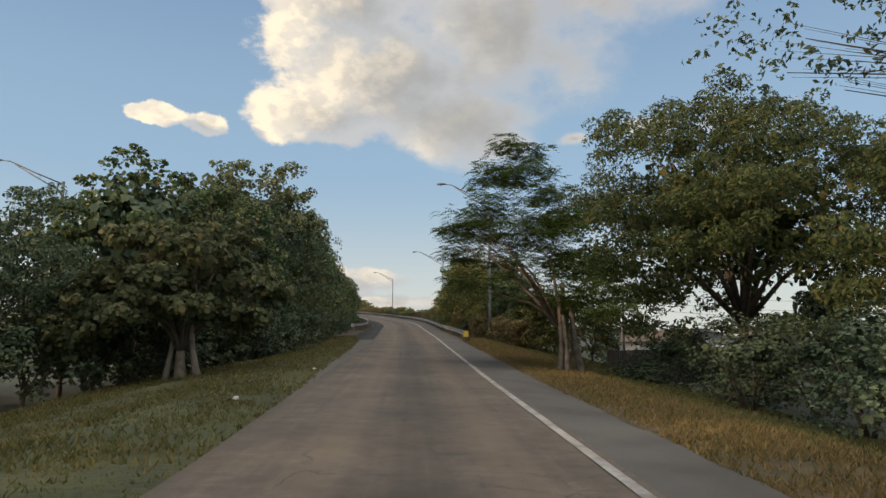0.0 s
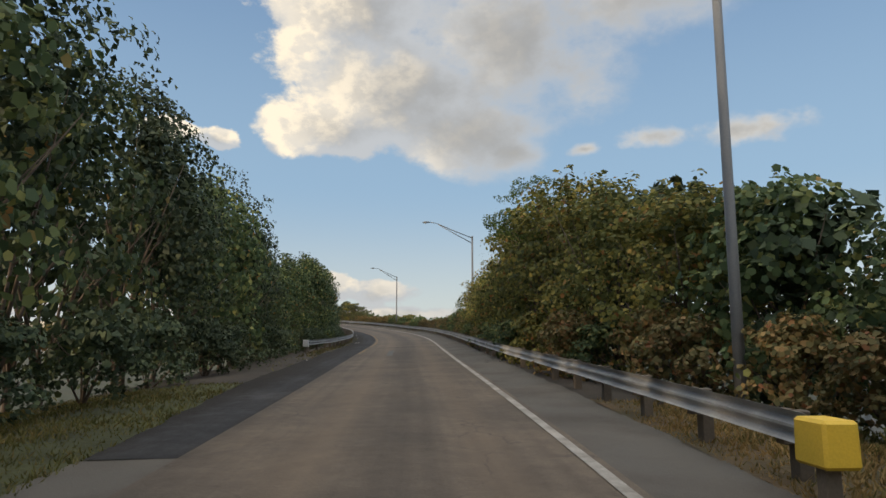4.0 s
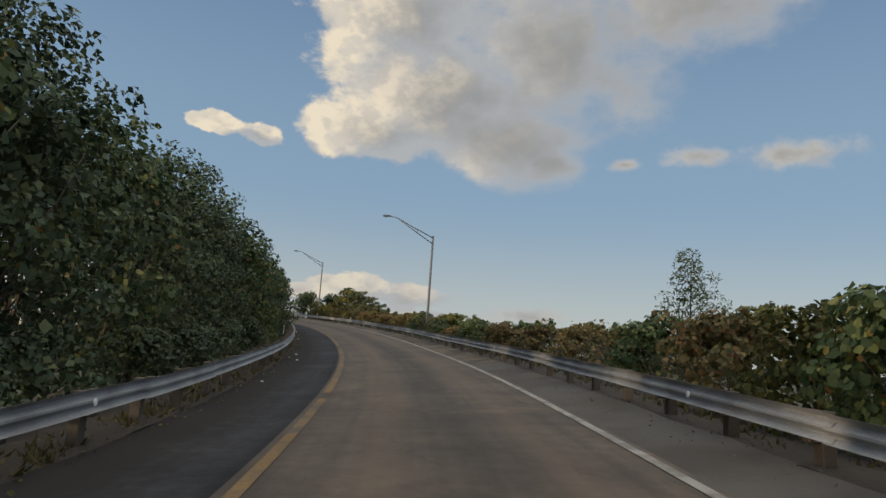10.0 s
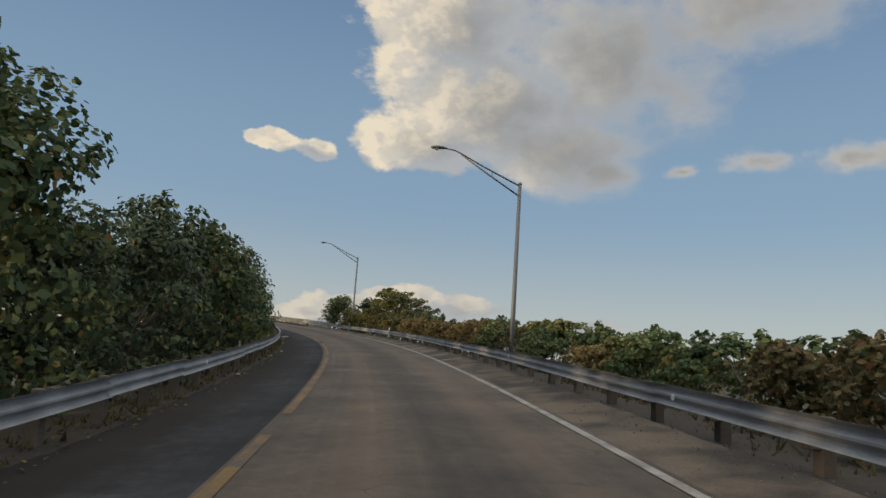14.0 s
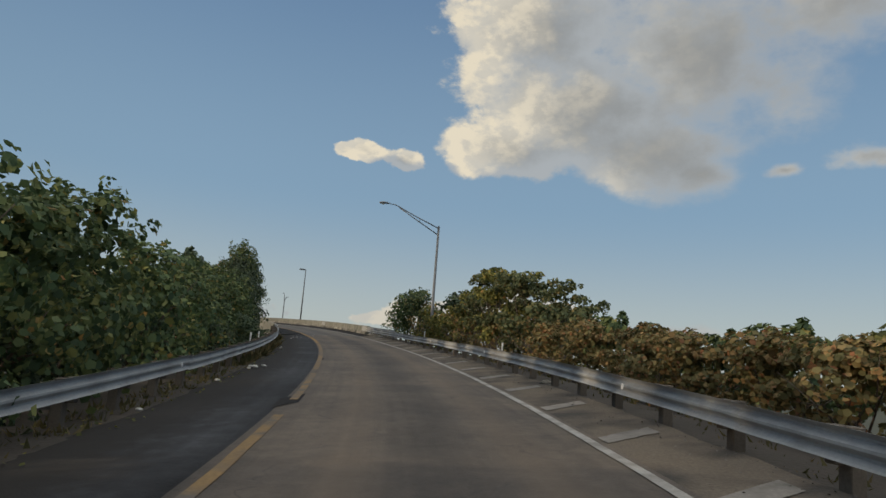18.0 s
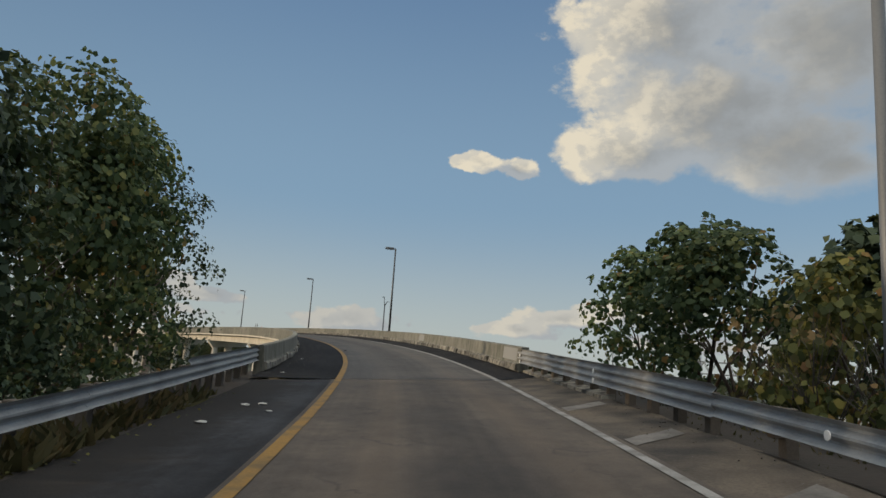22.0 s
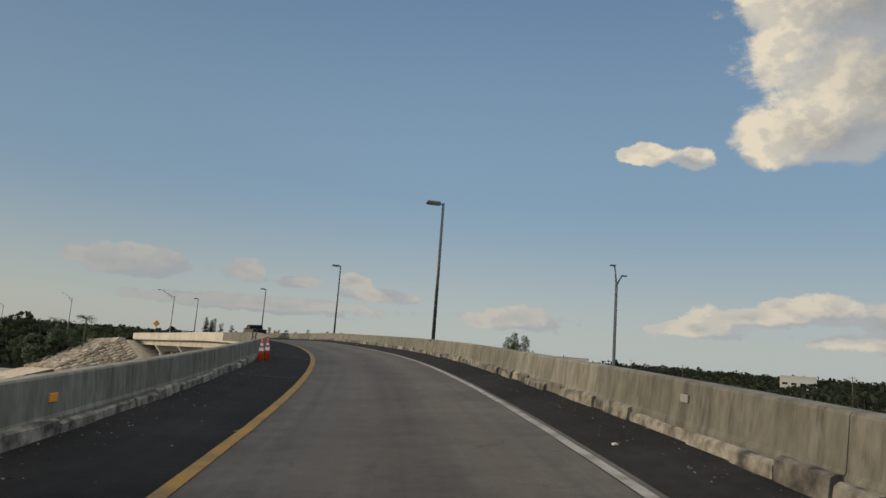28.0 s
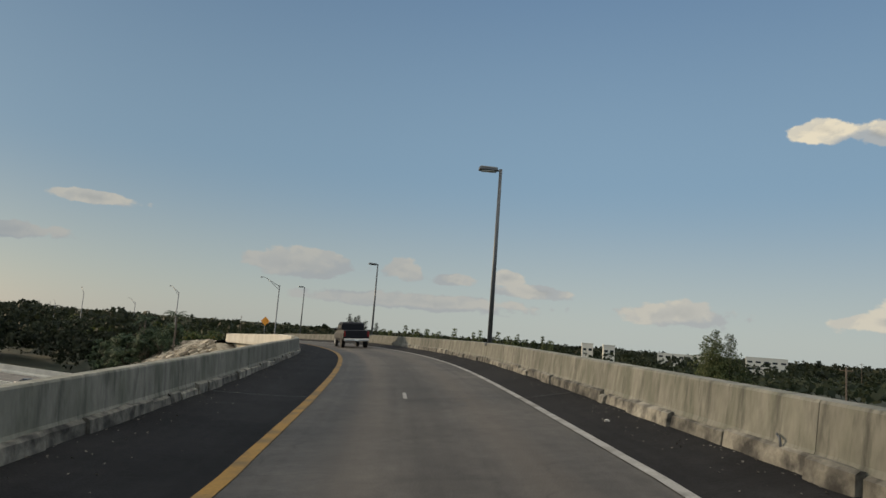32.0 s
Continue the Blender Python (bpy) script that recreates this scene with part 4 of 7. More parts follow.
def limbs_mesh(name, height, reach, n, girth, seed, mat, fork=0.25, low=0.2):
    """Trunks and limbs that fork upwards; with the tips' places."""
    rng = random.Random(seed)
    bm = bmesh.new()
    tips = []
    base_h = height * fork
    tube_bm([(0, 0, -0.6), (0.02, 0, base_h * 0.5), (0, 0.03, base_h)], [girth * 1.25, girth, girth * 0.85], 9, bm)
    for k in range(n):
        a = 2 * math.pi * (k + rng.uniform(-0.3, 0.3)) / n
        r, z = reach * rng.uniform(0.45, 1.0), height * rng.uniform(0.55, 1.0)
        e = Vector((math.cos(a) * r, math.sin(a) * r, z))
        m1 = Vector((e.x * 0.35 + rng.uniform(-0.2, 0.2), e.y * 0.35 + rng.uniform(-0.2, 0.2), base_h + (z - base_h) * 0.45))
        tube_bm([(0, 0, base_h * rng.uniform(low, 0.9)), m1, e], [girth * 0.6, girth * 0.36, girth * 0.1], 6, bm)
        tips.append(e)
        for q in range(2):
            a2 = a + rng.uniform(-1.0, 1.0)
            e2 = m1 + Vector((math.cos(a2) * r * 0.5, math.sin(a2) * r * 0.5, (z - m1.z) * rng.uniform(0.2, 0.9)))
            tube_bm([m1, (m1 + e2) * 0.5 + Vector((0, 0, 0.1)), e2], [girth * 0.3, girth * 0.2, girth * 0.06], 5, bm)
            tips.append(e2)
    me = bpy.data.meshes.new(name)
    bm.to_mesh(me)
    bm.free()
    me.materials.append(mat)
    me.shade_smooth()
    return me, tips


def bush_kit(seed, r, h, mat, size=0.2, per=60, clumps=60, aspect=1.0, sides=4, bark=None, girth=0.09, sprigs=8):
    """Meshes of one kind of bush: its stems and its crown, fuller on the side (+x) that gets the road's light."""
    rng = random.Random(seed)
    stems, tips = limbs_mesh("stems", h * 0.85, r * 0.8, 6, girth, seed, bark or M_BARK, 0.12)
    cl = []
    for k in range(int(clumps * 0.72)):
        a = rng.gauss(0, 1.1) if rng.random() < 0.75 else rng.uniform(0, 2 * math.pi)
        t = rng.random() ** 0.8
        z = h * (0.07 + 0.84 * t)
        prof = math.sin(math.pi * min(1, 0.30 + 0.66 * (z / h))) ** 0.6
        rr = r * prof * math.sqrt(rng.uniform(0.2, 1.0)) * rng.uniform(0.72, 1.02)
        cl.append((math.cos(a) * rr, math.sin(a) * rr, z, r * rng.uniform(0.16, 0.3)))
    for k in range(sprigs):
        a, f = rng.gauss(0, 1.5), rng.uniform(0.1, 0.85)
        d = Vector((math.cos(a) * f, math.sin(a) * f, 0.75)).normalized()
        c = Vector((math.cos(a) * r * f * 0.9, math.sin(a) * r * f * 0.9, h * (0.97 - 0.4 * f * f)))
        for q in range(3):
            p = c + d * (q - 1) * 0.05 * h
            cl.append((p.x, p.y, p.z, r * (0.14 - 0.035 * q) * rng.uniform(0.8, 1.25)))
    me = foliage_mesh("crown", cl, per * 1.2, size, mat, seed, sides=sides, aspect=aspect, inner=0.25, lean=0.42)
    zs = np.empty(len(me.vertices) * 3)
    me.vertices.foreach_get("co", zs)
    me.transform(Matrix.Diagonal((1, 1, h / float(np.percentile(zs[2::3], 99)), 1)))
    return stems, me


def plant(kit, m, name, label, category, group=""):
    ob = tagged(new(name), label, category, group)
    ob.matrix_world = m
    for nm, me in zip(("stem" if "bush" in name else "trunk", "crown"), kit):
        p = new(nm, me)
        p.parent = ob
    return ob


rs = random.Random(11)
BIG = [bush_kit(20 + k, 3.0, 8.0, M_DARKLEAF, 0.172, 35, 76, aspect=0.7, sprigs=10) for k in range(3)]
BIG_GRAPE = [bush_kit(30 + k, 2.9, 7.6, M_SEAGRAPE, 0.175, 28, 70, sides=5, sprigs=10) for k in range(3)]
BIG_DRY = [bush_kit(35 + k, 2.9, 7.6, M_SEAGRAPE_DRY, 0.17, 30, 66, sides=5, sprigs=10) for k in range(2)]
MID = [bush_kit(40 + k, 2.3, 4.8, M_SEAGRAPE, 0.165, 26, 54, sides=5) for k in range(3)]
MID_DARK = [bush_kit(50 + k, 2.3, 4.8, M_DARKLEAF, 0.167, 28, 58, aspect=0.7) for k in range(3)]
MID_DRY = [bush_kit(55 + k, 2.2, 4.6, M_SEAGRAPE_DRY, 0.16, 30, 52, sides=5) for k in range(3)]
LOW = [bush_kit(60 + k, 1.6, 2.4, M_SEAGRAPE_DRY if k else M_SEAGRAPE, 0.125, 30, 34, girth=0.05, sides=5) for k in range(2)]
LOW_DARK = [bush_kit(62 + k, 1.6, 2.4, M_DARKLEAF, 0.14, 30, 30, girth=0.05, aspect=0.7) for k in range(2)]
LOW_DRY = [bush_kit(65 + k, 1.6, 2.4, M_RUSSET, 0.125, 28, 30, girth=0.05, sides=5, sprigs=12) for k in range(3)]
BACK = [bush_kit(70 + k, 2.6, 5.0, M_DARKLEAF, 0.32, 20, 34) for k in range(2)]
BACK_LOW = [bush_kit(74 + k, 1.9, 2.6, M_SEAGRAPE_DRY if k else M_SEAGRAPE, 0.24, 18, 20, girth=0.05) for k in range(2)]


TWIGS = [(limbs_mesh("stems", 2.3, 1.5, 16, 0.03, 80 + k, M_TWIG, 0.1)[0], foliage_mesh("crown", [(rs.uniform(-1.3, 1.3), rs.uniform(-1.3, 1.3), rs.uniform(0.3, 2.2), 0.3) for q in range(26)], 9, 0.14, M_RUSSET, 84 + k, sides=5, inner=0.0)) for k in range(2)]


def hedge(side, stops, s0, s1, pitch, u_of, choose):
    """A hedge of single bushes whose tops follow the stops (station, height over the road)."""
    s = s0
    while s < s1:
        top = ease(s, stops)
        kits, own_h, label = choose(s, top)
        u = u_of(s) + rs.uniform(-0.5, 0.5)
        drop = 0.35 + 0.08 * max(0, abs(u) - 6)
        k = (top + drop) / own_h * rs.uniform(0.78, 0.96)
        m = stand(s, side * u, -drop, (-45 if side < 0 else 225) + rs.uniform(-40, 40))
        q = min(1.25, max(0.8, k ** 0.5))
        plant(rs.choice(kits), m @ Matrix.Diagonal((q, q, k, 1)), "sea_grape_bush" if "round" in label else "hedge_bush", label, "bush", "hedge along the ramp")
        s += pitch * q * rs.uniform(0.85, 1.15)


TOP_L = [(28, 7.0), (35, 8.2), (38, 9.0), (42, 10.8), (50, 10.4), (57, 10.2), (62, 9.2), (68, 9.6), (71, 8.8), (75, 7.4), (79, 7.2), (86, 7.4), (91, 8.8), (104, 8.8), (111, 8.2), (116, 7.8), (120, 7.8), (123, 7.2), (125, 5.0), (130, 5.4), (136, 6.0), (140, 5.6), (146, 4.6), (150, 4.8), (153, 4.6), (158, 5.0), (162, 3.7), (165, 4.1), (168, 4.1), (170, 3.4), (173, 3.8), (176, 4.2), (180, 4.6), (184, 5.2), (188, 6.4), (192, 7.2), (194, 7.6), (197, 7.6)]
TOP_R = [(44, 2.6), (50, 4.4), (55, 6.2), (59, 7.0), (65, 8.2), (72, 7.8), (78, 6.2), (84, 5.6), (88, 6.0), (90, 4.7), (92, 3.3), (94, 2.9), (98, 2.3), (106, 2.3), (112, 1.9), (116, 1.9), (119, 1.7), (124, 1.7), (128, 1.7), (131, 1.2), (134, 1.2), (138, 1.7), (142, 1.9), (146, 2.1), (149, 1.7), (153, 1.9), (157, 1.8), (162, 1.9), (164, 2.5), (168, 2.2), (176, 2.2), (180, 2.5), (183, 2.2), (187, 2.7), (191, 4.4), (194, 4.7), (196, 4.3)]


def choose_left(s, top):
    if top > 6.3:
        return (BIG + BIG_GRAPE[:1], 8.0, "tall dark-leaved bush in the shaded hedge") if rs.random() < 0.75 else (BIG_GRAPE, 7.6, "tall bush with big round olive leaves")
    return (MID_DARK, 4.8, "dark-leaved bush in the shaded hedge") if rs.random() < 0.4 else (MID, 4.8, "green bush with big round leaves behind the rail")


def choose_right(s, top):
    if 163 < s < 178 or (98 < s < 140 and rs.random() < 0.4):
        return TWIGS, 2.4, "low tangle of brown twigs with a few leaves"
    if 148 < s <= 163 and rs.random() < 0.85:
        return LOW_DRY, 2.4, "low bush with round russet and olive leaves"
    if s > 189.5:
        return MID, 4.8, "rounded round-leaved bush at the bridge's end"
    if s > 178:
        return LOW[1:], 2.4, "low bush with round olive and yellow leaves"
    if top > 5.6:
        return BIG_DRY, 7.6, "tall bush with big round yellowing olive leaves"
    if top > 3.0:
        return (MID_DRY, 4.6, "bush with round yellow and russet leaves") if rs.random() < 0.5 else (MID, 4.8, "green bush with big round leaves behind the rail")
    return (LOW_DRY, 2.4, "low bush with round russet and olive leaves") if rs.random() < 0.5 else (LOW, 2.4, "low green bush with round leaves behind the rail")


hedge(-1, TOP_L, 31.5, 196.0, 2.5, lambda s: ease(s, [(28, 9.0), (50, 8.4), (70, 9.2), (76, 9.6), (88, 8.8), (112, 8.9), (122, 8.6), (126, 7.3), (160, 7.5), (170, 8.2), (195, 8.4)]), choose_left)
hedge(-1, [(a, b * 1.05) for a, b in TOP_L], 30, 190, 4.8, lambda s: 12.0, lambda s, t: (BACK, 5.0, "dark-leaved bush at the back of the hedge"))
hedge(-1, [(28, 2.2), (60, 2.0), (195, 1.9)], 31, 190, 3.3, lambda s: ease(s, [(28, 6.9), (50, 6.4), (70, 7.4), (76, 8.2), (90, 7.3), (195, 7.3)]), lambda s, t: (LOW_DARK, 2.4, "low dark-leaved bush at the hedge's foot"))
hedge(1, TOP_R, 45, 195, 2.2, lambda s: ease(s, [(44, 9.5), (50, 8.6), (56, 7.6), (62, 7.0), (90, 6.8), (95, 6.3), (195, 6.4)]), choose_right)
hedge(1, [(a, b * 1.0) for a, b in TOP_R], 52, 192, 3.4, lambda s: 9.6, lambda s, t: (BACK, 5.0, "dark-leaved bush at the back of the hedge") if t > 3 else (BACK_LOW, 2.6, "low round-leaved bush at the back of the hedge"))
hedge(1, [(56, 2.0), (90, 1.7), (94, 1.4)], 57, 93, 2.4, lambda s: 5.3, lambda s, t: (LOW + LOW_DRY[:1], 2.4, "low bush with round olive leaves over the rail"))
hedge(1, [(46, 1.8), (58, 2.2)], 45.5, 58, 1.9, lambda s: ease(s, [(45, 8.2), (50, 7.2), (58, 5.9)]), lambda s, t: (LOW_DRY + LOW[:1], 2.4, "low bush with round russet and olive leaves"))
hedge(1, [(36, 3.0), (42, 3.2), (48, 4.4)], 42, 49, 2.0, lambda s: ease(s, [(36, 14.0), (42, 11.6), (49, 9.4)]), lambda s, t: (MID_DRY, 4.6, "bush with round yellow and russet leaves") if rs.random() < 0.4 else (MID_DARK, 4.8, "dark-leaved bush by the verge"))
# unseen trees added beside the road behind the start, to keep the low sun off
hedge(-1, [(-30, 11.5), (9, 11.0)], -26, 6, 3.0, lambda s: 18.0 + 5.0 * (int(s) % 2), lambda s, t: (BACK, 5.0, "tall dark tree by the road behind the start"))

# ---- single trees ----


def tree(s, u, drop, trunk_h, girth, crown, leaf, size, per, name, label, seed, sides=4, aspect=0.45, bark=M_BARK_PALE, forks=7, lean=(0, 0), inner=0.25, dense=9, feathery=0, stems=(), squash=1.0):
    """A tree of its own: trunk and limbs that reach the crown's clumps (x, y, z, radius)."""
    t = tagged(new(name), label, "tree")
    t.matrix_world = stand(s, u, -drop)
    rng = random.Random(seed)
    bm = bmesh.new()
    fork = Vector((lean[0] * 0.4, lean[1] * 0.4, trunk_h))
    tube_bm([(0, 0, -0.5), (0.02, 0.03, 0.1), (lean[0] * 0.15, lean[1] * 0.15, trunk_h * 0.5), fork], [girth * 1.7, girth * 1.25, girth, girth * 0.85], 12, bm)
    for x, y, w, top in stems:
        tube_bm([(x * 1.5, y * 1.5, -0.5), (x * 1.15, y * 1.15, 0.15), (x * 0.8, y * 0.8, 0.9), (x * 0.6 + fork.x * 0.5, y * 0.6 + fork.y * 0.5, top)], [w * 1.9, w * 1.25, w, w * 0.7], 9, bm)
    tr = part("trunk", bm, bark, t, smooth=True)
    for k, c in enumerate(sorted(crown, key=lambda c: -c[3])[:forks]):
        e = Vector(c[:3])
        e = fork.lerp(e, 0.9)
        bend = 0.12 * (e - fork).length
        m1 = fork.lerp(e, 0.45) + Vector((rng.uniform(-bend, bend), rng.uniform(-bend, bend), 0.1 + bend * 0.8))
        b2 = tube_bm([fork - Vector((0, 0, girth * 0.6)), fork.lerp(m1, 0.5) + Vector((0, 0, 0.1)), m1, e], [girth * 0.6, girth * 0.42, girth * 0.26, girth * 0.07], 8)
        for q in range(4):
            far = e + Vector((rng.uniform(-1, 1), rng.uniform(-1, 1), rng.uniform(-0.2, 0.8))) * c[3] * 0.6
            tube_bm([m1.lerp(e, 0.2 + 0.2 * q), m1.lerp(far, 0.6), far], [girth * 0.13, girth * 0.08, girth * 0.025], 5, b2)
        part("limb", b2, M_BARK, tr, smooth=True)
    cl = []
    for x, y, z, r in crown:
        for q in range(dense):
            a, w = rng.uniform(0, 6.283), math.sqrt(rng.random())
            cl.append((x + math.cos(a) * r * w, y + math.sin(a) * r * w, z + rng.uniform(-0.35, 0.42) * squash * r * (1.15 - 0.6 * w), r * rng.uniform(0.22, 0.4)))
    me = frond_mesh("crown", cl, per, size, leaf, seed, feathery) if feathery else foliage_mesh("crown", cl, per, size, leaf, seed, sides=sides, aspect=aspect, inner=inner)
    cr = new("crown", me)
    cr.parent = t
    return t


def ring(n, r, z, size, cx=0.0, cy=0.0, seed=0, jit=0.6):
    rng = random.Random(seed)
    return [(cx + math.cos(2 * math.pi * k / n + rng.uniform(-0.3, 0.3)) * r * rng.uniform(0.8, 1.15), cy + math.sin(2 * math.pi * k / n) * r * rng.uniform(0.8, 1.15), z + rng.uniform(-jit, jit), size * rng.uniform(0.8, 1.2)) for k in range(n)]


# sea grape with a forked pale trunk on the grass, and its darker neighbours
tree(24.4, -7.4, 0.5, 0.9, 0.16, ring(7, 2.2, 2.3, 1.1, -0.3, 0.2, 1) + ring(7, 2.1, 3.4, 1.1, -0.2, 0.4, 2) + ring(5, 1.3, 4.5, 1.0, 0.0, 0.5, 3) + [(-3.1, -0.6, 0.9, 0.8), (-3.4, -0.4, 1.7, 0.9), (-2.5, -1.5, 1.4, 0.8), (-1.0, -2.0, 2.0, 0.8), (0.6, -1.9, 2.2, 0.8), (2.2, -0.6, 2.0, 0.7), (2.9, 0.4, 2.9, 0.8), (-3.2, 0.2, 2.8, 0.9)], M_SEAGRAPE_GREY, 0.19, 46, "sea_grape_tree", "spreading sea grape tree with a forked trunk on the grass", 101, sides=5, aspect=1.0, dense=11, stems=((0.5, -0.1, 0.1, 2.0), (-0.4, 0.1, 0.08, 1.8)), bark=M_BARK_PALE, forks=12)
tree(31.5, -12.2, 0.9, 3.0, 0.22, ring(7, 3.0, 5.2, 1.4, seed=4) + ring(6, 2.6, 7.0, 1.3, seed=5) + ring(4, 1.6, 8.6, 1.0, seed=50) + [(0.5, -1, 4.0, 1.4), (-2.5, 0.5, 4.2, 1.4), (-0.6, 0.2, 9.8, 0.6)], M_SEAGRAPE, 0.19, 40, "sea_grape_tree", "tall round-leaved tree with a ragged top", 102, sides=5, aspect=1.0, dense=11)
tree(43.0, -10.2, 0.8, 4.0, 0.16, ring(8, 3.4, 7.8, 1.4, seed=51) + ring(5, 1.7, 9.0, 1.2, seed=57) + ring(8, 3.0, 10.0, 1.2, seed=52) + ring(6, 2.0, 11.4, 1.0, seed=53) + [(3.2, 0.5, 8.8, 0.8), (2.6, -2.6, 9.6, 0.7)], M_SEAGRAPE_GREY, 0.2, 22, "sea_grape_tree", "open ragged sea grape tree above the hedge", 113, sides=5, aspect=1.0, dense=12, forks=18, inner=0.0)
tree(24.5, -14.0, 0.9, 2.6, 0.16, ring(6, 2.2, 4.4, 1.3, seed=54) + ring(5, 1.8, 5.7, 1.1, seed=55) + ring(5, 2.0, 3.2, 1.2, seed=56), M_DARKLEAF, 0.18, 56, "roadside_tree", "dark-leaved tree behind the sea grape", 118)
tree(13.5, -11.5, 0.8, 1.6, 0.17, ring(5, 2.2, 3.1, 1.2, seed=6) + ring(4, 1.6, 4.3, 1.0, seed=7) + ring(4, 1.9, 1.6, 1.2, seed=8), M_DARKLEAF, 0.17, 75, "roadside_tree", "thin dark-leaved tree with drooping lower branches", 103)
tree(20.0, -14.5, 0.9, 1.8, 0.18, ring(6, 2.7, 3.2, 1.5, seed=9) + ring(5, 2.0, 4.9, 1.3, seed=10) + ring(4, 2.0, 1.7, 1.4, seed=11), M_DARKLEAF, 0.2, 70, "roadside_tree", "dense dark-leaved tree behind the grass", 104)
tree(11.0, -18.5, 1.0, 1.8, 0.18, ring(6, 3.0, 3.0, 1.6, seed=12) + ring(5, 2.0, 4.4, 1.3, seed=13) + ring(5, 2.3, 1.6, 1.4, seed=14), M_DARKLEAF, 0.24, 50, "roadside_tree", "dense dark-leaved tree behind the grass", 105)
cobra_lamp(42, -21.5, 9.6, 3.8, 2.5)

# feathery tree that leans over the road, and the giant canopy behind it
tree(26.6, 5.9, 0.3, 1.7, 0.15, ring(4, 1.4, 2.6, 0.7, 0.4, 1.2, 24, 0.4) + ring(8, 2.0, 3.8, 1.0, -1.4, 1.4, 21, 0.9) + ring(9, 2.2, 5.1, 1.05, -1.7, 1.6, 22, 0.9) + ring(7, 1.6, 6.4, 1.0, -1.7, 1.7, 23, 0.8) + ring(6, 1.1, 7.5, 0.9, -1.6, 1.7, 27, 0.7) + [(-1.8, 1.6, 9.0, 0.8), (-1.0, 1.9, 8.9, 0.7), (-4.2, 2.0, 4.6, 0.7), (-4.0, 1.0, 5.4, 0.7), (0.2, -0.6, 3.0, 0.9), (0.6, 1.0, 4.2, 1.0), (-0.3, 2.4, 4.8, 1.0), (1.0, -1.6, 2.3, 0.8), (1.4, 0.4, 2.8, 0.9), (-1.6, 0.4, 4.4, 1.0)], M_GREENLEAF, 0.4, 13, "poinciana_tree", "feathery green tree with clustered pale trunks by the road", 106, feathery=5, lean=(-0.6, 0.3), dense=14, forks=11, squash=1.7, bark=M_BARK_GREY, stems=((0.36, -0.1, 0.12, 2.6), (-0.34, -0.2, 0.1, 3.0), (0.0, 0.36, 0.12, 3.4), (-0.15, -0.4, 0.08, 2.2), (0.5, 0.25, 0.09, 2.0)))
tree(34.0, 16.8, 1.4, 3.2, 0.27, ring(13, 7.8, 8.4, 2.3, seed=31) + ring(11, 7.0, 11.0, 2.3, seed=32) + ring(9, 4.6, 13.0, 2.0, seed=33) + ring(4, 1.6, 13.8, 1.7, seed=46) + ring(13, 8.0, 6.2, 2.0, seed=34) + ring(11, 7.4, 4.4, 1.6, seed=37) + ring(8, 7.0, 2.9, 1.3, seed=40) + ring(5, 2.6, 9.4, 2.1, seed=38), M_OLIVELEAF, 0.25, 80, "canopy_tree", "giant olive-green canopy tree with wide bare limbs", 108, bark=M_BARK, aspect=0.4, forks=16, dense=15)
tree(21.0, 19.0, 1.6, 2.6, 0.3, ring(8, 4.6, 6.4, 2.1, seed=35) + ring(6, 3.4, 8.8, 2.0, seed=36) + ring(7, 4.8, 4.4, 1.7, seed=39), M_OLIVELEAF, 0.26, 66, "canopy_tree", "wide olive-green canopy tree", 109, aspect=0.45, forks=9, dense=12)
tree(9.5, 12.2, 1.1, 3.6, 0.1, [(-7.3, 2.6, 7.0, 0.6), (-6.7, 3.0, 7.8, 0.7), (-6.2, 2.8, 6.8, 0.7), (-5.7, 3.2, 7.5, 0.8), (-5.0, 2.6, 7.0, 0.9), (-4.4, 3.0, 8.1, 1.0), (-3.4, 2.0, 7.8, 1.0), (-1.6, 1.2, 8.4, 1.3), (0.3, 0.6, 9.0, 1.5)], M_DARKLEAF, 0.14, 24, "roadside_tree", "sparse tree with thin bare branches over the verge", 110, forks=9, inner=0.0, dense=7)
tree(67.5, 6.9, 0.9, 4.0, 0.12, ring(7, 1.9, 6.6, 1.1, seed=41) + ring(6, 1.7, 8.0, 1.0, seed=42) + [(-1.9, -0.5, 7.4, 0.7), (-1.0, -0.5, 9.0, 0.7), (0.2, 0.3, 9.4, 0.7), (1.0, 0.0, 8.9, 0.7)], M_GREENLEAF, 0.15, 46, "roadside_tree", "fine-leaved green tree above the hedge", 111, aspect=0.45, inner=0.0, dense=9, forks=14)
tree(80.5, 7.8, 0.7, 4.0, 0.07, ring(6, 1.5, 6.6, 1.2, seed=43) + ring(6, 1.3, 8.0, 1.1, seed=44) + ring(4, 0.9, 9.4, 1.0, seed=45), M_TWIG, 0.06, 9, "bare_tree", "bare twiggy tree above the hedge", 112, aspect=0.3, forks=16, inner=0.0)
for q, (s, u, h) in enumerate(((12, 12.5, 1.4), (15.5, 10.2, 1.8), (19, 11.5, 2.2), (22.5, 10.4, 2.0), (16, 15.5, 2.8), (22, 16, 3.0), (24, 13.5, 2.0), (32.5, 12.2, 1.0), (37, 14.6, 1.3), (36, 16.6, 0.4), (31, 16.0, 1.2), (29.5, 9.6, 0.1), (41, 17.5, 1.2), (30.5, 18.5, 2.0), (27, 12.0, -0.1))):
    plant(MID_DARK[q % 3], stand(s, u, -1.5, -90 + 15 * (q % 5 - 2)) @ Matrix.Diagonal((0.95, 0.95, (h + 1.5) / 4.8, 1)), "understory_bush", "dark low bush under the big trees", "bush", "understory")
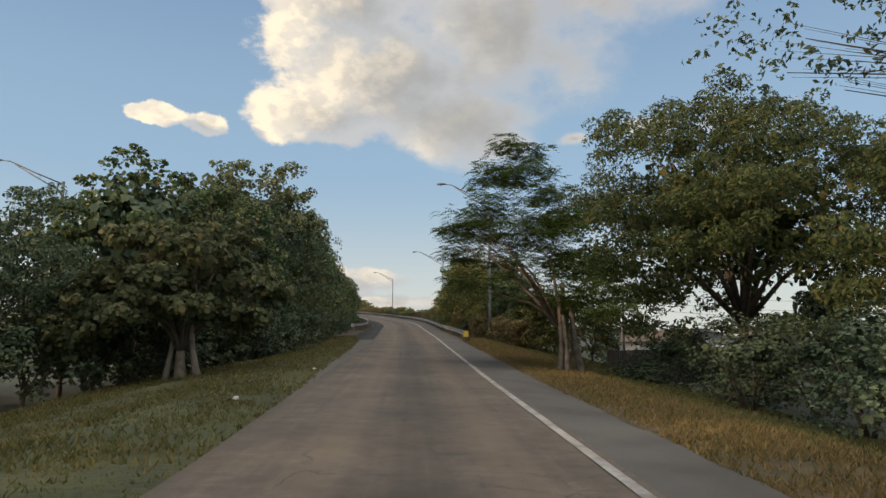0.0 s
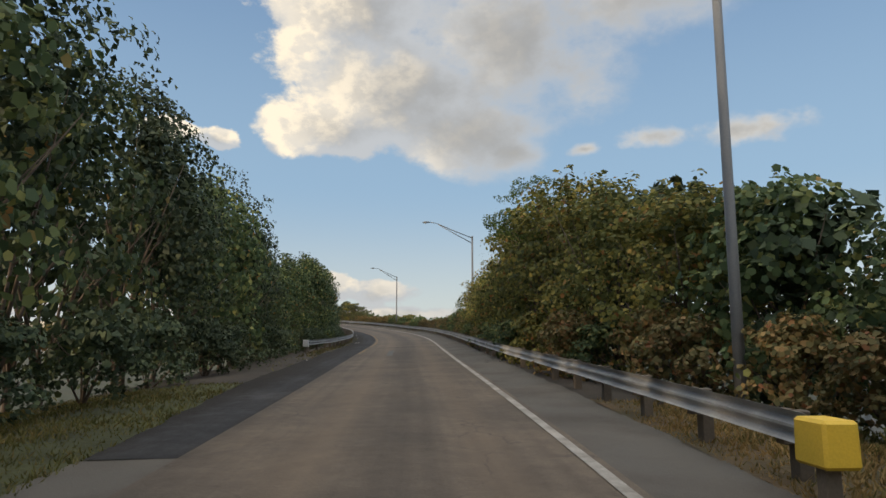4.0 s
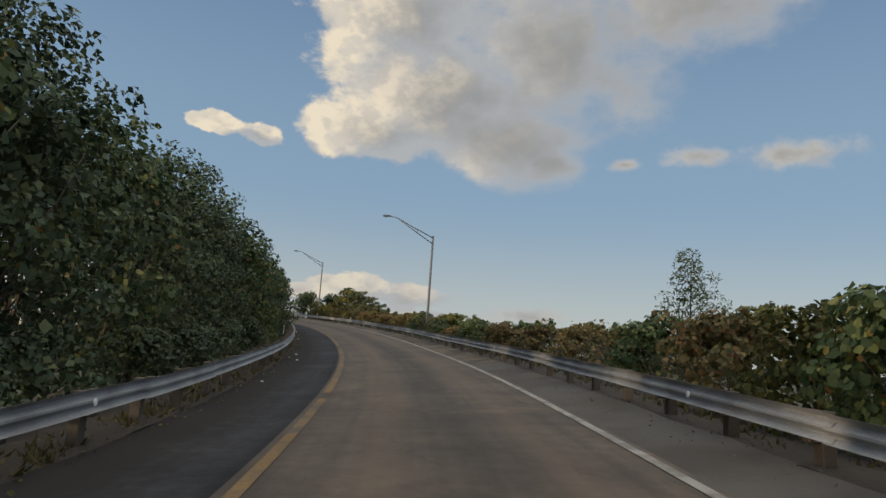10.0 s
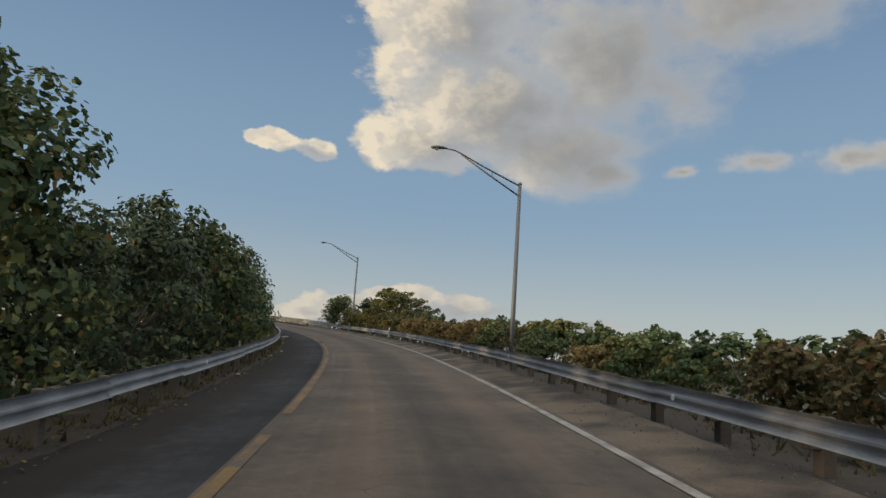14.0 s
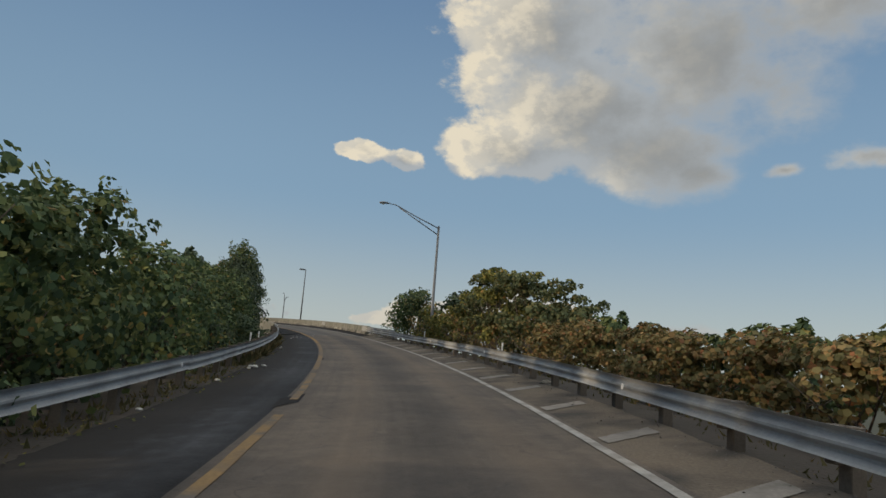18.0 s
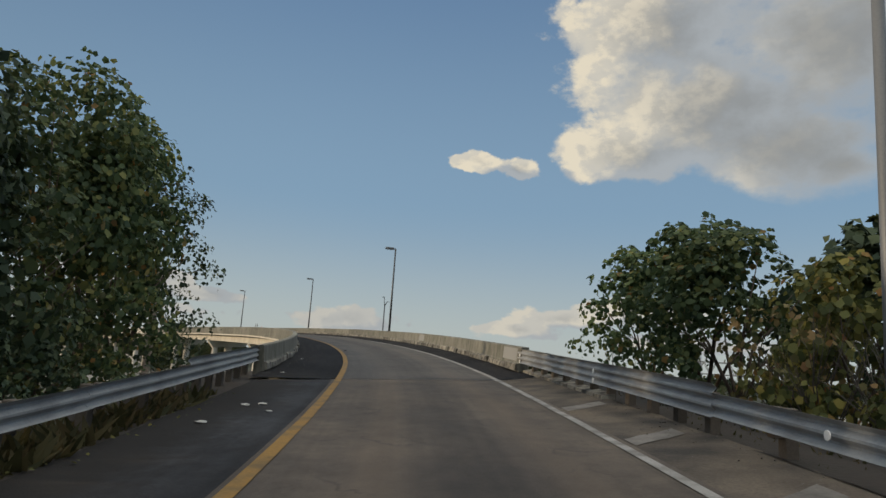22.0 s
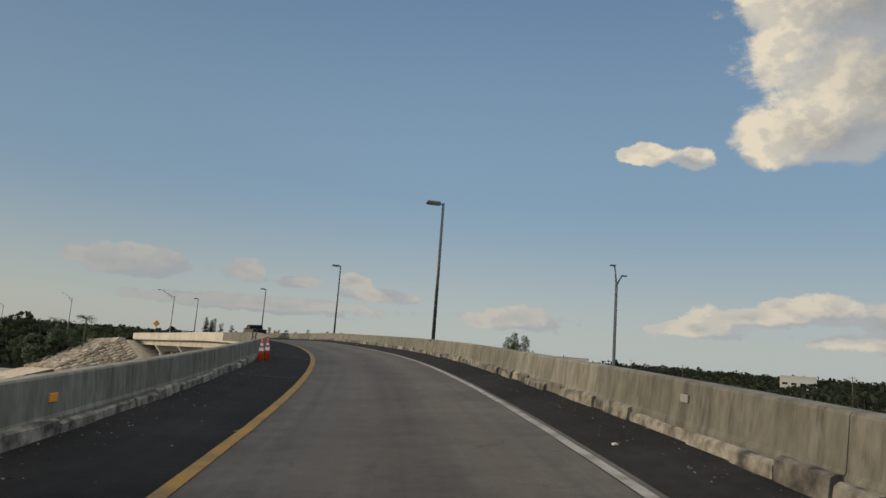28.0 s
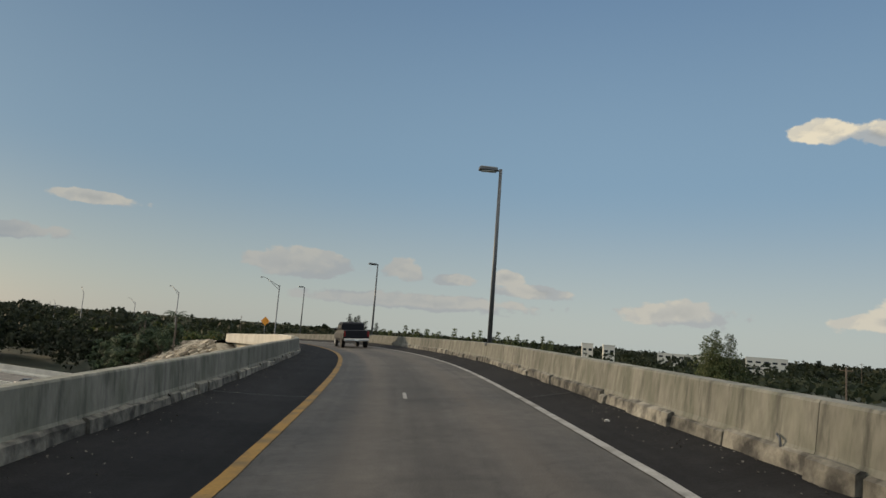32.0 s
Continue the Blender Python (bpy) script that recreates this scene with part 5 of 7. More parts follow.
for q, (s, u, h) in enumerate(((12, -15, 2.0), (15, -13.5, 1.6), (30, -11.0, 2.2), (17, -16.5, 2.4), (24, -14, 3.0), (8, -20, 2.2), (10, -23, 2.6), (14, -24, 2.8), (18, -21, 2.6), (9, -27, 2.8), (22, -19, 3.0), (26, -12, 3.0))):
    plant(MID_DARK[q % 3], stand(s, u, -1.1, -90 + 15 * (q % 5 - 2)) @ Matrix.Diagonal((0.9, 0.9, (h + 1.1) / 4.8, 1)), "understory_bush", "dark low bush under the roadside trees", "bush", "understory")
for q, (s, u, h) in enumerate(((16, 21, 4.2), (20, 20, 3.8), (13, 17.5, 3.2), (41, 26, 3.8))):
    plant(BACK[q % 2], stand(s, u, -2.2, -90 + 15 * (q % 5 - 2)) @ Matrix.Diagonal((1.1, 1.1, (h + 2.2) / 5.0, 1)), "understory_bush", "tall dark bush in the wood's edge", "bush", "understory")
for q, (s, u, h) in enumerate(((27, -10.0, 1.6), (28.6, -9.2, 1.7), (25.6, -11, 1.6), (30.6, -8.6, 1.5), (33, -7.9, 1.5), (35.4, -7.5, 1.4), (38, -7.2, 1.4), (12.5, -12, 1.2), (14, -14.5, 1.5), (12, -16.5, 1.6), (11, -19, 1.8), (10, -22, 2.0), (24, -12.0, 1.2), (29, -10.4, 1.2))):
    plant(LOW_DARK[q % 2], stand(s, u, -1.3, -90 + 15 * (q % 5 - 2)) @ Matrix.Diagonal((1.35, 1.35, (h + 1.3) / 2.4, 1)), "understory_bush", "dark low bush under the roadside trees", "bush", "understory")
for q, (s, u, h) in enumerate(((22, -16.5, 3.4), (27, -16, 3.6), (32, -16, 4.0), (37, -15, 4.2), (17, -18, 3.2), (29, -12.4, 2.6), (29.8, -10.2, 1.8), (31.0, -9.4, 2.0), (32.6, -8.6, 2.0), (30.5, -13.5, 2.4), (33.5, -10.5, 3.0), (12, -21, 3.0), (8, -24, 3.2), (15, -15.5, 2.2))):
    plant(MID_DARK[q % 3], stand(s, u, -1.3, -90 + 20 * (q % 5 - 2)) @ Matrix.Diagonal((1.15, 1.15, (h + 1.3) / 4.8, 1)), "understory_bush", "dark low bush under the roadside trees", "bush", "understory")
for q, (s, u, h) in enumerate(((188.8, -8.4, 6.0), (191.6, -8.4, 7.2), (194.0, -8.6, 7.4))):
    plant(BIG_GRAPE[q], stand(s, u, -0.6, -60 + 25 * q) @ Matrix.Diagonal((0.82, 0.82, (h + 0.6) / 7.6, 1)), "hedge_tree", "tall sea grape with dark round leaves at the bridge's end", "tree", "trees in the hedge")
for q, (s, u) in enumerate(((187.4, 5.9), (188.6, 6.2), (186.4, 6.3))):
    plant(TWIGS[q % 2], stand(s, u, -0.5, 70 * q) @ Matrix.Diagonal((0.8, 0.8, 1.05, 1)), "twig_bush", "tangle of reddish bare twigs behind the rail", "bush", "twig tangles")
# tall crowns that stand out of the left hedge
for q, (s, u, h) in enumerate(((69.5, -8.6, 9.0), (62, -9.2, 9.4), (100, -9.6, 8.8), (120, -9.6, 7.8))):
    plant(BIG[q % 3], stand(s, u, -0.6, -60 + 10 * q) @ Matrix.Diagonal((0.95, 0.95, (h + 0.6) / 8.0, 1)), "hedge_tree", "tall dark-leaved tree standing above the hedge", "tree", "trees in the hedge")
for q, (s, u, h, dy) in enumerate(((168.6, 7.0, 4.3, 0.4), (171.4, 6.8, 5.0, 0.0), (174.6, 7.0, 5.3, 0.5), (178.6, 7.2, 4.3, 0.0), (166.6, 7.4, 3.9, -0.4))):
    tree(s, u, 0.8, 1.0, 0.075, ring(5, 1.2, h * 0.42, 0.75, 0, dy, 83 + q) + ring(5, 1.3, h * 0.64, 0.85, 0, dy, 53 + q) + ring(5, 0.9, h * 0.86, 0.8, 0, dy, 63 + q) + ring(3, 0.4, h - 0.1, 0.6, 0, dy, 73 + q, 0.25), M_SEAGRAPE_DRY if q % 2 else M_SEAGRAPE_GREY, 0.14, 34, "sea_grape_tree", "open sea grape tree with olive and yellow leaves on bare stems", 114 + q, sides=6, aspect=1.0, forks=12, inner=0.0)


def palm(m, h, spread, name, label, seed, fronds=18, trunk=True):
    rng = random.Random(seed)
    p = tagged(new(name), label, "palm", "palms")
    p.matrix_world = m
    if trunk:
        part("trunk", tube_bm([(0, 0, -0.5), (0.1, 0, h * 0.5), (0, 0.05, h)], [0.22, 0.16, 0.14], 9), M_BARK, p, smooth=True)
    for k in range(fronds):
        a, up = 2 * math.pi * k / fronds + rng.uniform(-0.2, 0.2), rng.uniform(-0.25, 1.2)
        d = Vector((math.cos(a), math.sin(a), 0))
        side = Vector((-math.sin(a), math.cos(a), 0))
        bm = bmesh.new()
        stem = [Vector((0, 0, h)) + d * spread * t * math.cos(up * (1 - 0.4 * t)) + Vector((0, 0, spread * (t * math.sin(up) - 0.55 * t * t))) for t in (0, 0.3, 0.55, 0.8, 1.0)]
        tube_bm(stem, [0.03, 0.025, 0.02, 0.015, 0.006], 4, bm)
        for t in range(1, 15):
            f = t / 15
            i = min(3, int(f * 4))
            c = stem[i].lerp(stem[i + 1], f * 4 - i)
            ln = spread * 0.34 * math.sin(math.pi * min(1, 0.15 + f * 0.85)) + 0.1
            for sg in (-1, 1):
                tip = c + side * sg * ln * 0.8 + d * ln * 0.55 - Vector((0, 0, ln * 0.35))
                w = d * 0.035
                bm.faces.new([bm.verts.new(v) for v in (c - w, c + w, tip)])
        part("frond", bm, M_DARKLEAF, p)
    return p


palm(stand(160.0, 8.6, -1.2), 1.2, 1.9, "saw_palm", "low fan of green palm fronds behind the hedge", 5, 20, False)
palm(stand(156.5, 9.2, -1.2), 1.2, 1.9, "saw_palm", "low fan of green palm fronds behind the hedge", 6, 20, False)
palm(stand(172.0, -10.5, -1.2), 3.6, 1.7, "palm_tree", "round-headed palm above the hedge", 7, 20)
palm(stand(187.0, -6.6, -0.4), 0.4, 1.3, "saw_palm", "small palm fronds poking over the guard rail", 8, 12, False)
palm(stand(192.5, -6.2, -0.4), 0.5, 1.3, "saw_palm", "small palm fronds poking over the guard rail", 9, 12, False)

# ---- the house and fence below the verge ----
M_STUCCO = material("stucco", (0.62, 0.60, 0.54), 0.9, var=0.1, scale=1, fine=20, bump=0.1)
# darker copy of the stucco: the trees' shade is put into its colour
M_STUCCO_SHADED = material("stucco_shaded", (0.2, 0.195, 0.18), 0.9, var=0.15, scale=1, fine=20, bump=0.1)
M_SHINGLE = material("shingle_brown", (0.13, 0.085, 0.06), 0.9, var=0.3, scale=2, fine=25, bump=0.3)
M_ROOFWHITE = material("roof_white", (0.70, 0.68, 0.62), 0.8, var=0.08, scale=1, fine=15, bump=0.05)
M_GLASS = material("window_glass", (0.02, 0.025, 0.03), 0.08, var=0.05, bump=0)
M_BOARD = material("fence_board", (0.028, 0.024, 0.02), 0.9, var=0.3, scale=3, fine=18, bump=0.3, uneven=0.3)


def gable(w, d, wall_h, rise, over, z0=0.0):
    """Roof slabs over a box, ridge along y."""
    bm = bmesh.new()
    hw, hd, t = w / 2 + over, d / 2 + over, 0.14
    drop = rise * over / (w / 2)
    pts = [(-hw, z0 + wall_h - drop), (0, z0 + wall_h + rise), (hw, z0 + wall_h - drop), (hw, z0 + wall_h - drop - t), (0, z0 + wall_h + rise - t), (-hw, z0 + wall_h - drop - t)]
    a = [bm.verts.new((x, -hd, z)) for x, z in pts]
    b = [bm.verts.new((x, hd, z)) for x, z in pts]
    for k in range(6):
        bm.faces.new((a[k], a[(k + 1) % 6], b[(k + 1) % 6], b[k]))
    bm.faces.new((a[0], a[5], a[4], a[1])), bm.faces.new((a[1], a[4], a[3], a[2]))
    bm.faces.new((b[1], b[4], b[5], b[0])), bm.faces.new((b[2], b[3], b[4], b[1]))
    return bm


def house_body(w, d, h, rise):
    bm = bmesh.new()
    pts = [(-w / 2, 0), (w / 2, 0), (w / 2, h), (0, h + rise - 0.16), (-w / 2, h)]
    a = [bm.verts.new((x, -d / 2, z)) for x, z in pts]
    b = [bm.verts.new((x, d / 2, z)) for x, z in pts]
    bm.faces.new(a), bm.faces.new(list(reversed(b)))
    for k in range(5):
        bm.faces.new((a[(k + 1) % 5], a[k], b[k], b[(k + 1) % 5]))
    return bm


def house(x, y, z, turn, w, d, h, rise, roof_mat, label, wall_mat=M_STUCCO):
    ho = tagged(new("house"), label, "house")
    ho.matrix_world = pose(x, y, z, 0, 0, turn)
    wl = part("wall", house_body(w, d, h, rise), wall_mat, ho)
    part("roof", gable(w, d, h, rise, 0.45), roof_mat, ho)
    for sx in (-1, 1):
        wd = part("window", box_bm(1.3, 0.08, 1.1, (sx * w * 0.25, -d / 2 - 0.02, 1.0), 0.02), M_STUCCO, ho)
        part("pane", box_bm(1.1, 0.04, 0.9, (sx * w * 0.25, -d / 2 - 0.06, 1.1)), M_GLASS, wd)
    return ho


house(25.0, 49.5, -1.5, -28, 8.5, 6.0, 2.5, 1.1, M_SHINGLE, "low house with a porch below the trees, their shade put into its grey walls", M_STUCCO_SHADED)
house(24.6, 62.0, -2.4, -29, 7.6, 6.0, 3.6, 1.0, M_ROOFWHITE, "low white house with a white gable roof")
house(27.5, 74.0, -2.4, 74, 7.5, 15.0, 3.5, 1.1, M_SHINGLE, "low white house with a brown shingle roof")
porch = tagged(new("porch"), "small open porch with white posts", "porch")
porch.matrix_world = pose(20.2, 44.3, -1.5, 0, 0, -28)
part("floor_slab", box_bm(4.6, 2.4, 0.35, (0, 0, 0), 0.02), M_CONCRETE, porch)
part("roof", box_bm(5.2, 3.0, 0.16, (0, 0, 2.3), 0.03), M_ROOFWHITE, porch)
for dx in (-2.0, -0.4, 1.4):
    part("post", box_bm(0.12, 0.12, 1.96, (dx, -1.0, 0.345), 0.01), M_ROOFWHITE, porch)
part("step", box_bm(1.2, 0.5, 0.18, (0.5, -1.46, 0), 0.02), M_CONCRETE, porch)
fence = tagged(new("fence"), "dark weathered board fence at the foot of the verge", "fence")
fence.matrix_world = pose(12.3, 51.2, -1.9)
board = bpy.data.meshes.new("board")
box_bm(0.145, 0.03, 2.45, (0, 0, 0), 0.006).to_mesh(board)
board.materials.append(M_BOARD)
fpost = bpy.data.meshes.new("post")
box_bm(0.1, 0.1, 2.6, (0, 0.08, 0), 0.01).to_mesh(fpost)
fpost.materials.append(M_BOARD)
for k in range(56):
    shared("board", board, fence, pose(k * 0.155, -0.004 * k, random.uniform(-0.06, 0.05), 0, 0, random.uniform(-2, 2)))
    if k % 14 == 0:
        shared("post", fpost, fence, pose(k * 0.155, -0.004 * k, 0))
tree(36.0, 8.6, 0.7, 1.6, 0.055, [(1.5, 1.2, 4.4, 0.8), (2.2, 0.6, 5.0, 0.7), (0.8, 1.6, 5.2, 0.8)], M_GREENLEAF, 0.5, 4, "sapling", "thin leaning sapling at the edge of the grass", 119, feathery=1, lean=(1.6, 0.8), dense=5, forks=3, bark=M_BARK)
palm(pose(19.5, 79, -2.0), 4.2, 2.2, "palm_tree", "palm tree behind the fence", 15, 18)
for q, (x, y, h) in enumerate(((34, 86, 4.2), (40, 80, 5.0), (22, 92, 4.6), (45, 70, 5.2), (30, 100, 5.0), (16, 100, 4.5), (52, 88, 6.0))):
    plant(BACK[q % 2], pose(x, y, -2.3, 0, 0, 61 * q) @ Matrix.Diagonal((1.3, 1.3, h / 5.0, 1)), "garden_tree", "rounded green tree behind the houses", "tree", "trees behind the houses")


def cable(name, pts, r, label):
    c = bpy.data.curves.new(name, "CURVE")
    c.dimensions, c.bevel_depth, c.bevel_resolution = "3D", r, 0
    sp = c.splines.new("POLY")
    sp.points.add(len(pts) - 1)
    for q, p in zip(sp.points, pts):
        q.co = (*p, 1)
    c.materials.append(M_POLE_DARK)
    return tagged(new(name, c), label, "cable")


def utility_pole(x, y, z, h, label):
    u = tagged(new("utility_pole"), label, "utility pole")
    u.matrix_world = pose(x, y, z)
    part("pole", tube_bm([(0, 0, -0.5), (0, 0, h)], [0.15, 0.1], 9), M_BARK, u, smooth=True)
    part("crossarm", box_bm(1.8, 0.09, 0.11, (0, 0, h - 0.6), 0.01), M_BARK, u)
    for dx in (-0.8, 0, 0.8):
        part("insulator", tube_bm([(dx, 0, h - 0.49), (dx, 0, h - 0.3)], 0.04, 6), M_STEEL, u)


utility_pole(18.5, 70, -2.2, 9.0, "wooden utility pole behind the trees")
utility_pole(60, 84, -2.4, 9.0, "wooden utility pole behind the houses")
for dz in (-0.3, -1.4, -2.2):
    cable("power_line", [(18.5 + 41.5 * t / 10, 70 + 14 * t / 10, 6.8 + dz - 0.9 * 4 * (t / 10) * (1 - t / 10)) for t in range(11)], 0.018, "black power line between utility poles")

# ---- the lower highway inside the bend ----
HX, HY = -194.3, 295.6
HD = Euler((0, 0, PLAN_TURN)).to_matrix() @ Vector((0.84, 0.54, 0)).normalized()
HN = Vector((-HD.y, HD.x, 0))


def hw(a, b, z=0.0):
    """A place by the highway: metres along it, metres to its far side, height over its surface."""
    p = Vector((HX, HY, -0.45)) + HD * a + HN * b
    return Vector((p.x, p.y, p.z + z))


def hw_band(name, prof, a0, a1, step, mat, closed=False):
    n = int((a1 - a0) / step)
    v = [hw(a0 + (a1 - a0) * i / n, b, z) for i in range(n + 1) for b, z in prof]
    w = len(prof)
    f = [(i * w + k, i * w + (k + 1) % w, (i + 1) * w + (k + 1) % w, (i + 1) * w + k) for i in range(n) for k in range(w if closed else w - 1)]
    f = [tuple(reversed(q)) for q in f]
    if closed:
        f += [tuple(range(w)), tuple(reversed(range(n * w, n * w + w)))]
    return mesh_object(name, v, f, mat)


M_HWY = material("highway_asphalt", (0.12, 0.115, 0.108), 0.9, var=0.15, scale=0.2, fine=30, bump=0.2, tint=(0.095, 0.09, 0.086))
tagged(hw_band("highway", [(-19, 0), (19, 0)], -260, 240, 10, M_HWY), "wide grey highway passing under the bridge", "road", kind="structure")
for b in (-14.6, -11, -7.3, -3.7, 3.7, 7.3, 11, 14.6):
    if abs(b) in (3.7, 14.6):
        tagged(hw_band("highway_line", [(b - 0.08, 0.012), (b + 0.08, 0.012)], -250, 230, 10, M_WHITE), "white highway edge line", "road marking", kind="structure")
    else:
        for a in range(-140, 120, 12):
            tagged(hw_band("highway_dash", [(b - 0.07, 0.012), (b + 0.07, 0.012)], a, a + 3, 3, M_WHITE), "white highway lane dash", "road marking", kind="structure")
wall_prof = [(-0.4, -0.2), (-0.36, 0.3), (-0.18, 0.6), (-0.14, 1.5), (0.14, 1.5), (0.18, 0.6), (0.36, 0.3), (0.4, -0.2)]
for b, nm, lb in ((-17.2, "barrier_near", "pale concrete highway barrier in the sun"), (0, "barrier_median", "pale concrete median barrier"), (17.2, "barrier_far", "pale concrete highway barrier in the sun")):
    tagged(hw_band(nm, [(b + x, z) for x, z in wall_prof], -250, 230, 10, M_BRIDGE, True), lb, "barrier", kind="structure")

# ---- stone-pitched bank under the bridge's far end ----
M_STONE = material("bank_stone", (0.42, 0.36, 0.27), 0.95, var=0.3, scale=2.0, fine=9, bump=0.6, tint=(0.27, 0.22, 0.16), uneven=0.3)
bank = sweep("stone_bank", lambda s: [(-30, -8.5), (-18, -5.9), (-6, -0.15), (6, -0.5), (12, -4.0)], 381.5, 404, 2.0, M_STONE)
tagged(bank, "sunlit stone-pitched side of the ramp's embankment", "embankment", kind="structure")
stone_meshes = []
for k in range(5):
    bm = box_bm(1.25, 0.85, 0.42, (0, 0, -0.16), 0.0)
    bmesh.ops.subdivide_edges(bm, edges=list(bm.edges), cuts=1, use_grid_fill=True)
    for v in bm.verts:
        v.co += Vector((noise.noise(v.co * 1.7 + Vector((k * 9, 0, 0))), noise.noise(v.co * 1.7 + Vector((0, k * 7, 3))), noise.noise(v.co * 2.1 + Vector((5, 0, k * 5))))) * 0.2
    me = bpy.data.meshes.new("stone")
    bm.to_mesh(me)
    bm.free()
    me.materials.append(M_STONE)
    stone_meshes.append(me)
front = sweep("abutment_slope", lambda s: [(-18, -(382 - s) * 0.42 - 5.9), (-6, -(382 - s) * 0.30 - 0.35), (6, -(382 - s) * 0.30 - 0.9), (14, -(382 - s) * 0.30 - 4.3)], 366, 381.5, 2.0, M_STONE)
tagged(front, "stone-pitched slope under the bridge's abutment", "embankment", kind="structure")
for r in range(10):
    for c in range(24):
        t = (r + 0.5) / 10
        s = 372 + c * 1.35 + (r % 2) * 0.6
        u = -6.4 - 11.6 * t
        h = (-0.2 - 5.7 * t) if s > 381.5 else (-(382 - s) * (0.30 + 0.12 * t) - 0.4 - 5.5 * t)
        p = at(s, u, h + 0.06)
        m = pose(p.x, p.y, p.z, 0, 0, 0) @ Euler((0, 0, along(s)[3] + random.uniform(-0.15, 0.15))).to_matrix().to_4x4() @ Euler((random.uniform(-0.1, 0.1), -0.44, 0)).to_matrix().to_4x4()
        shared("stone", random.choice(stone_meshes), bank, m)

# ---- vehicles ----
M_BLACKCAR = material("paint_black", (0.008, 0.009, 0.012), 0.55, var=0.08, bump=0, spec=0.2)
M_WHITECAR = material("paint_white", (0.72, 0.72, 0.70), 0.3, var=0.04, bump=0)
M_GREYCAR = material("paint_grey", (0.10, 0.105, 0.11), 0.3, metal=0.3, var=0.05, bump=0)
M_REDCAR = material("paint_red", (0.16, 0.02, 0.02), 0.3, var=0.05, bump=0)
M_TYRE = material("tyre", (0.02, 0.02, 0.02), 0.85, var=0.2, bump=0.1)
M_CHROME = material("chrome", (0.5, 0.5, 0.5), 0.3, metal=1.0, var=0.05, bump=0)
M_TAIL = material("tail_lens", (0.16, 0.01, 0.01), 0.2, var=0.05, bump=0)
M_PLATE = material("plate", (0.7, 0.7, 0.68), 0.5, var=0.05, bump=0)


def hull(sections, mat, name, parent, label=""):
    """A body lofted through cross-sections: (y, half width, bottom, top, shoulder)."""
    bm = bmesh.new()
    rings = []
    for y, w, z0, z1, k in sections:
        ring_ = [(-w * 0.92, z0), (-w, z0 + (z1 - z0) * 0.25), (-w, z0 + (z1 - z0) * 0.7), (-w * k, z1), (w * k, z1), (w, z0 + (z1 - z0) * 0.7), (w, z0 + (z1 - z0) * 0.25), (w * 0.92, z0)]
        rings.append([bm.verts.new((x, y, z)) for x, z in ring_])
    for a, b in zip(rings, rings[1:]):
        for q in range(8):
            bm.faces.new((a[q], a[(q + 1) % 8], b[(q + 1) % 8], b[q]))
    bm.faces.new(list(reversed(rings[0])))
    bm.faces.new(rings[-1])
    bmesh.ops.recalc_face_normals(bm, faces=list(bm.faces))
    bmesh.ops.bevel(bm, geom=[e for e in bm.edges if e.calc_face_angle(0) > 0.5], offset=0.035, segments=2, affect="EDGES")
    return part(name, bm, mat, parent, label, smooth=False)


def wheels(car, track, ys, r):
    for y in ys:
        for sx in (-1, 1):
            w = part("wheel", tube_bm([(sx * (track - 0.24), y, r), (sx * (track - 0.2), y, r), (sx * (track - 0.02), y, r), (sx * track, y, r)], [r * 0.86, r, r, r * 0.9], 20), M_TYRE, car, "black tyre")
            part("rim", tube_bm([(sx * (track - 0.05), y, r), (sx * (track + 0.012), y, r)], [r * 0.6, r * 0.55], 12), M_STEEL, w)


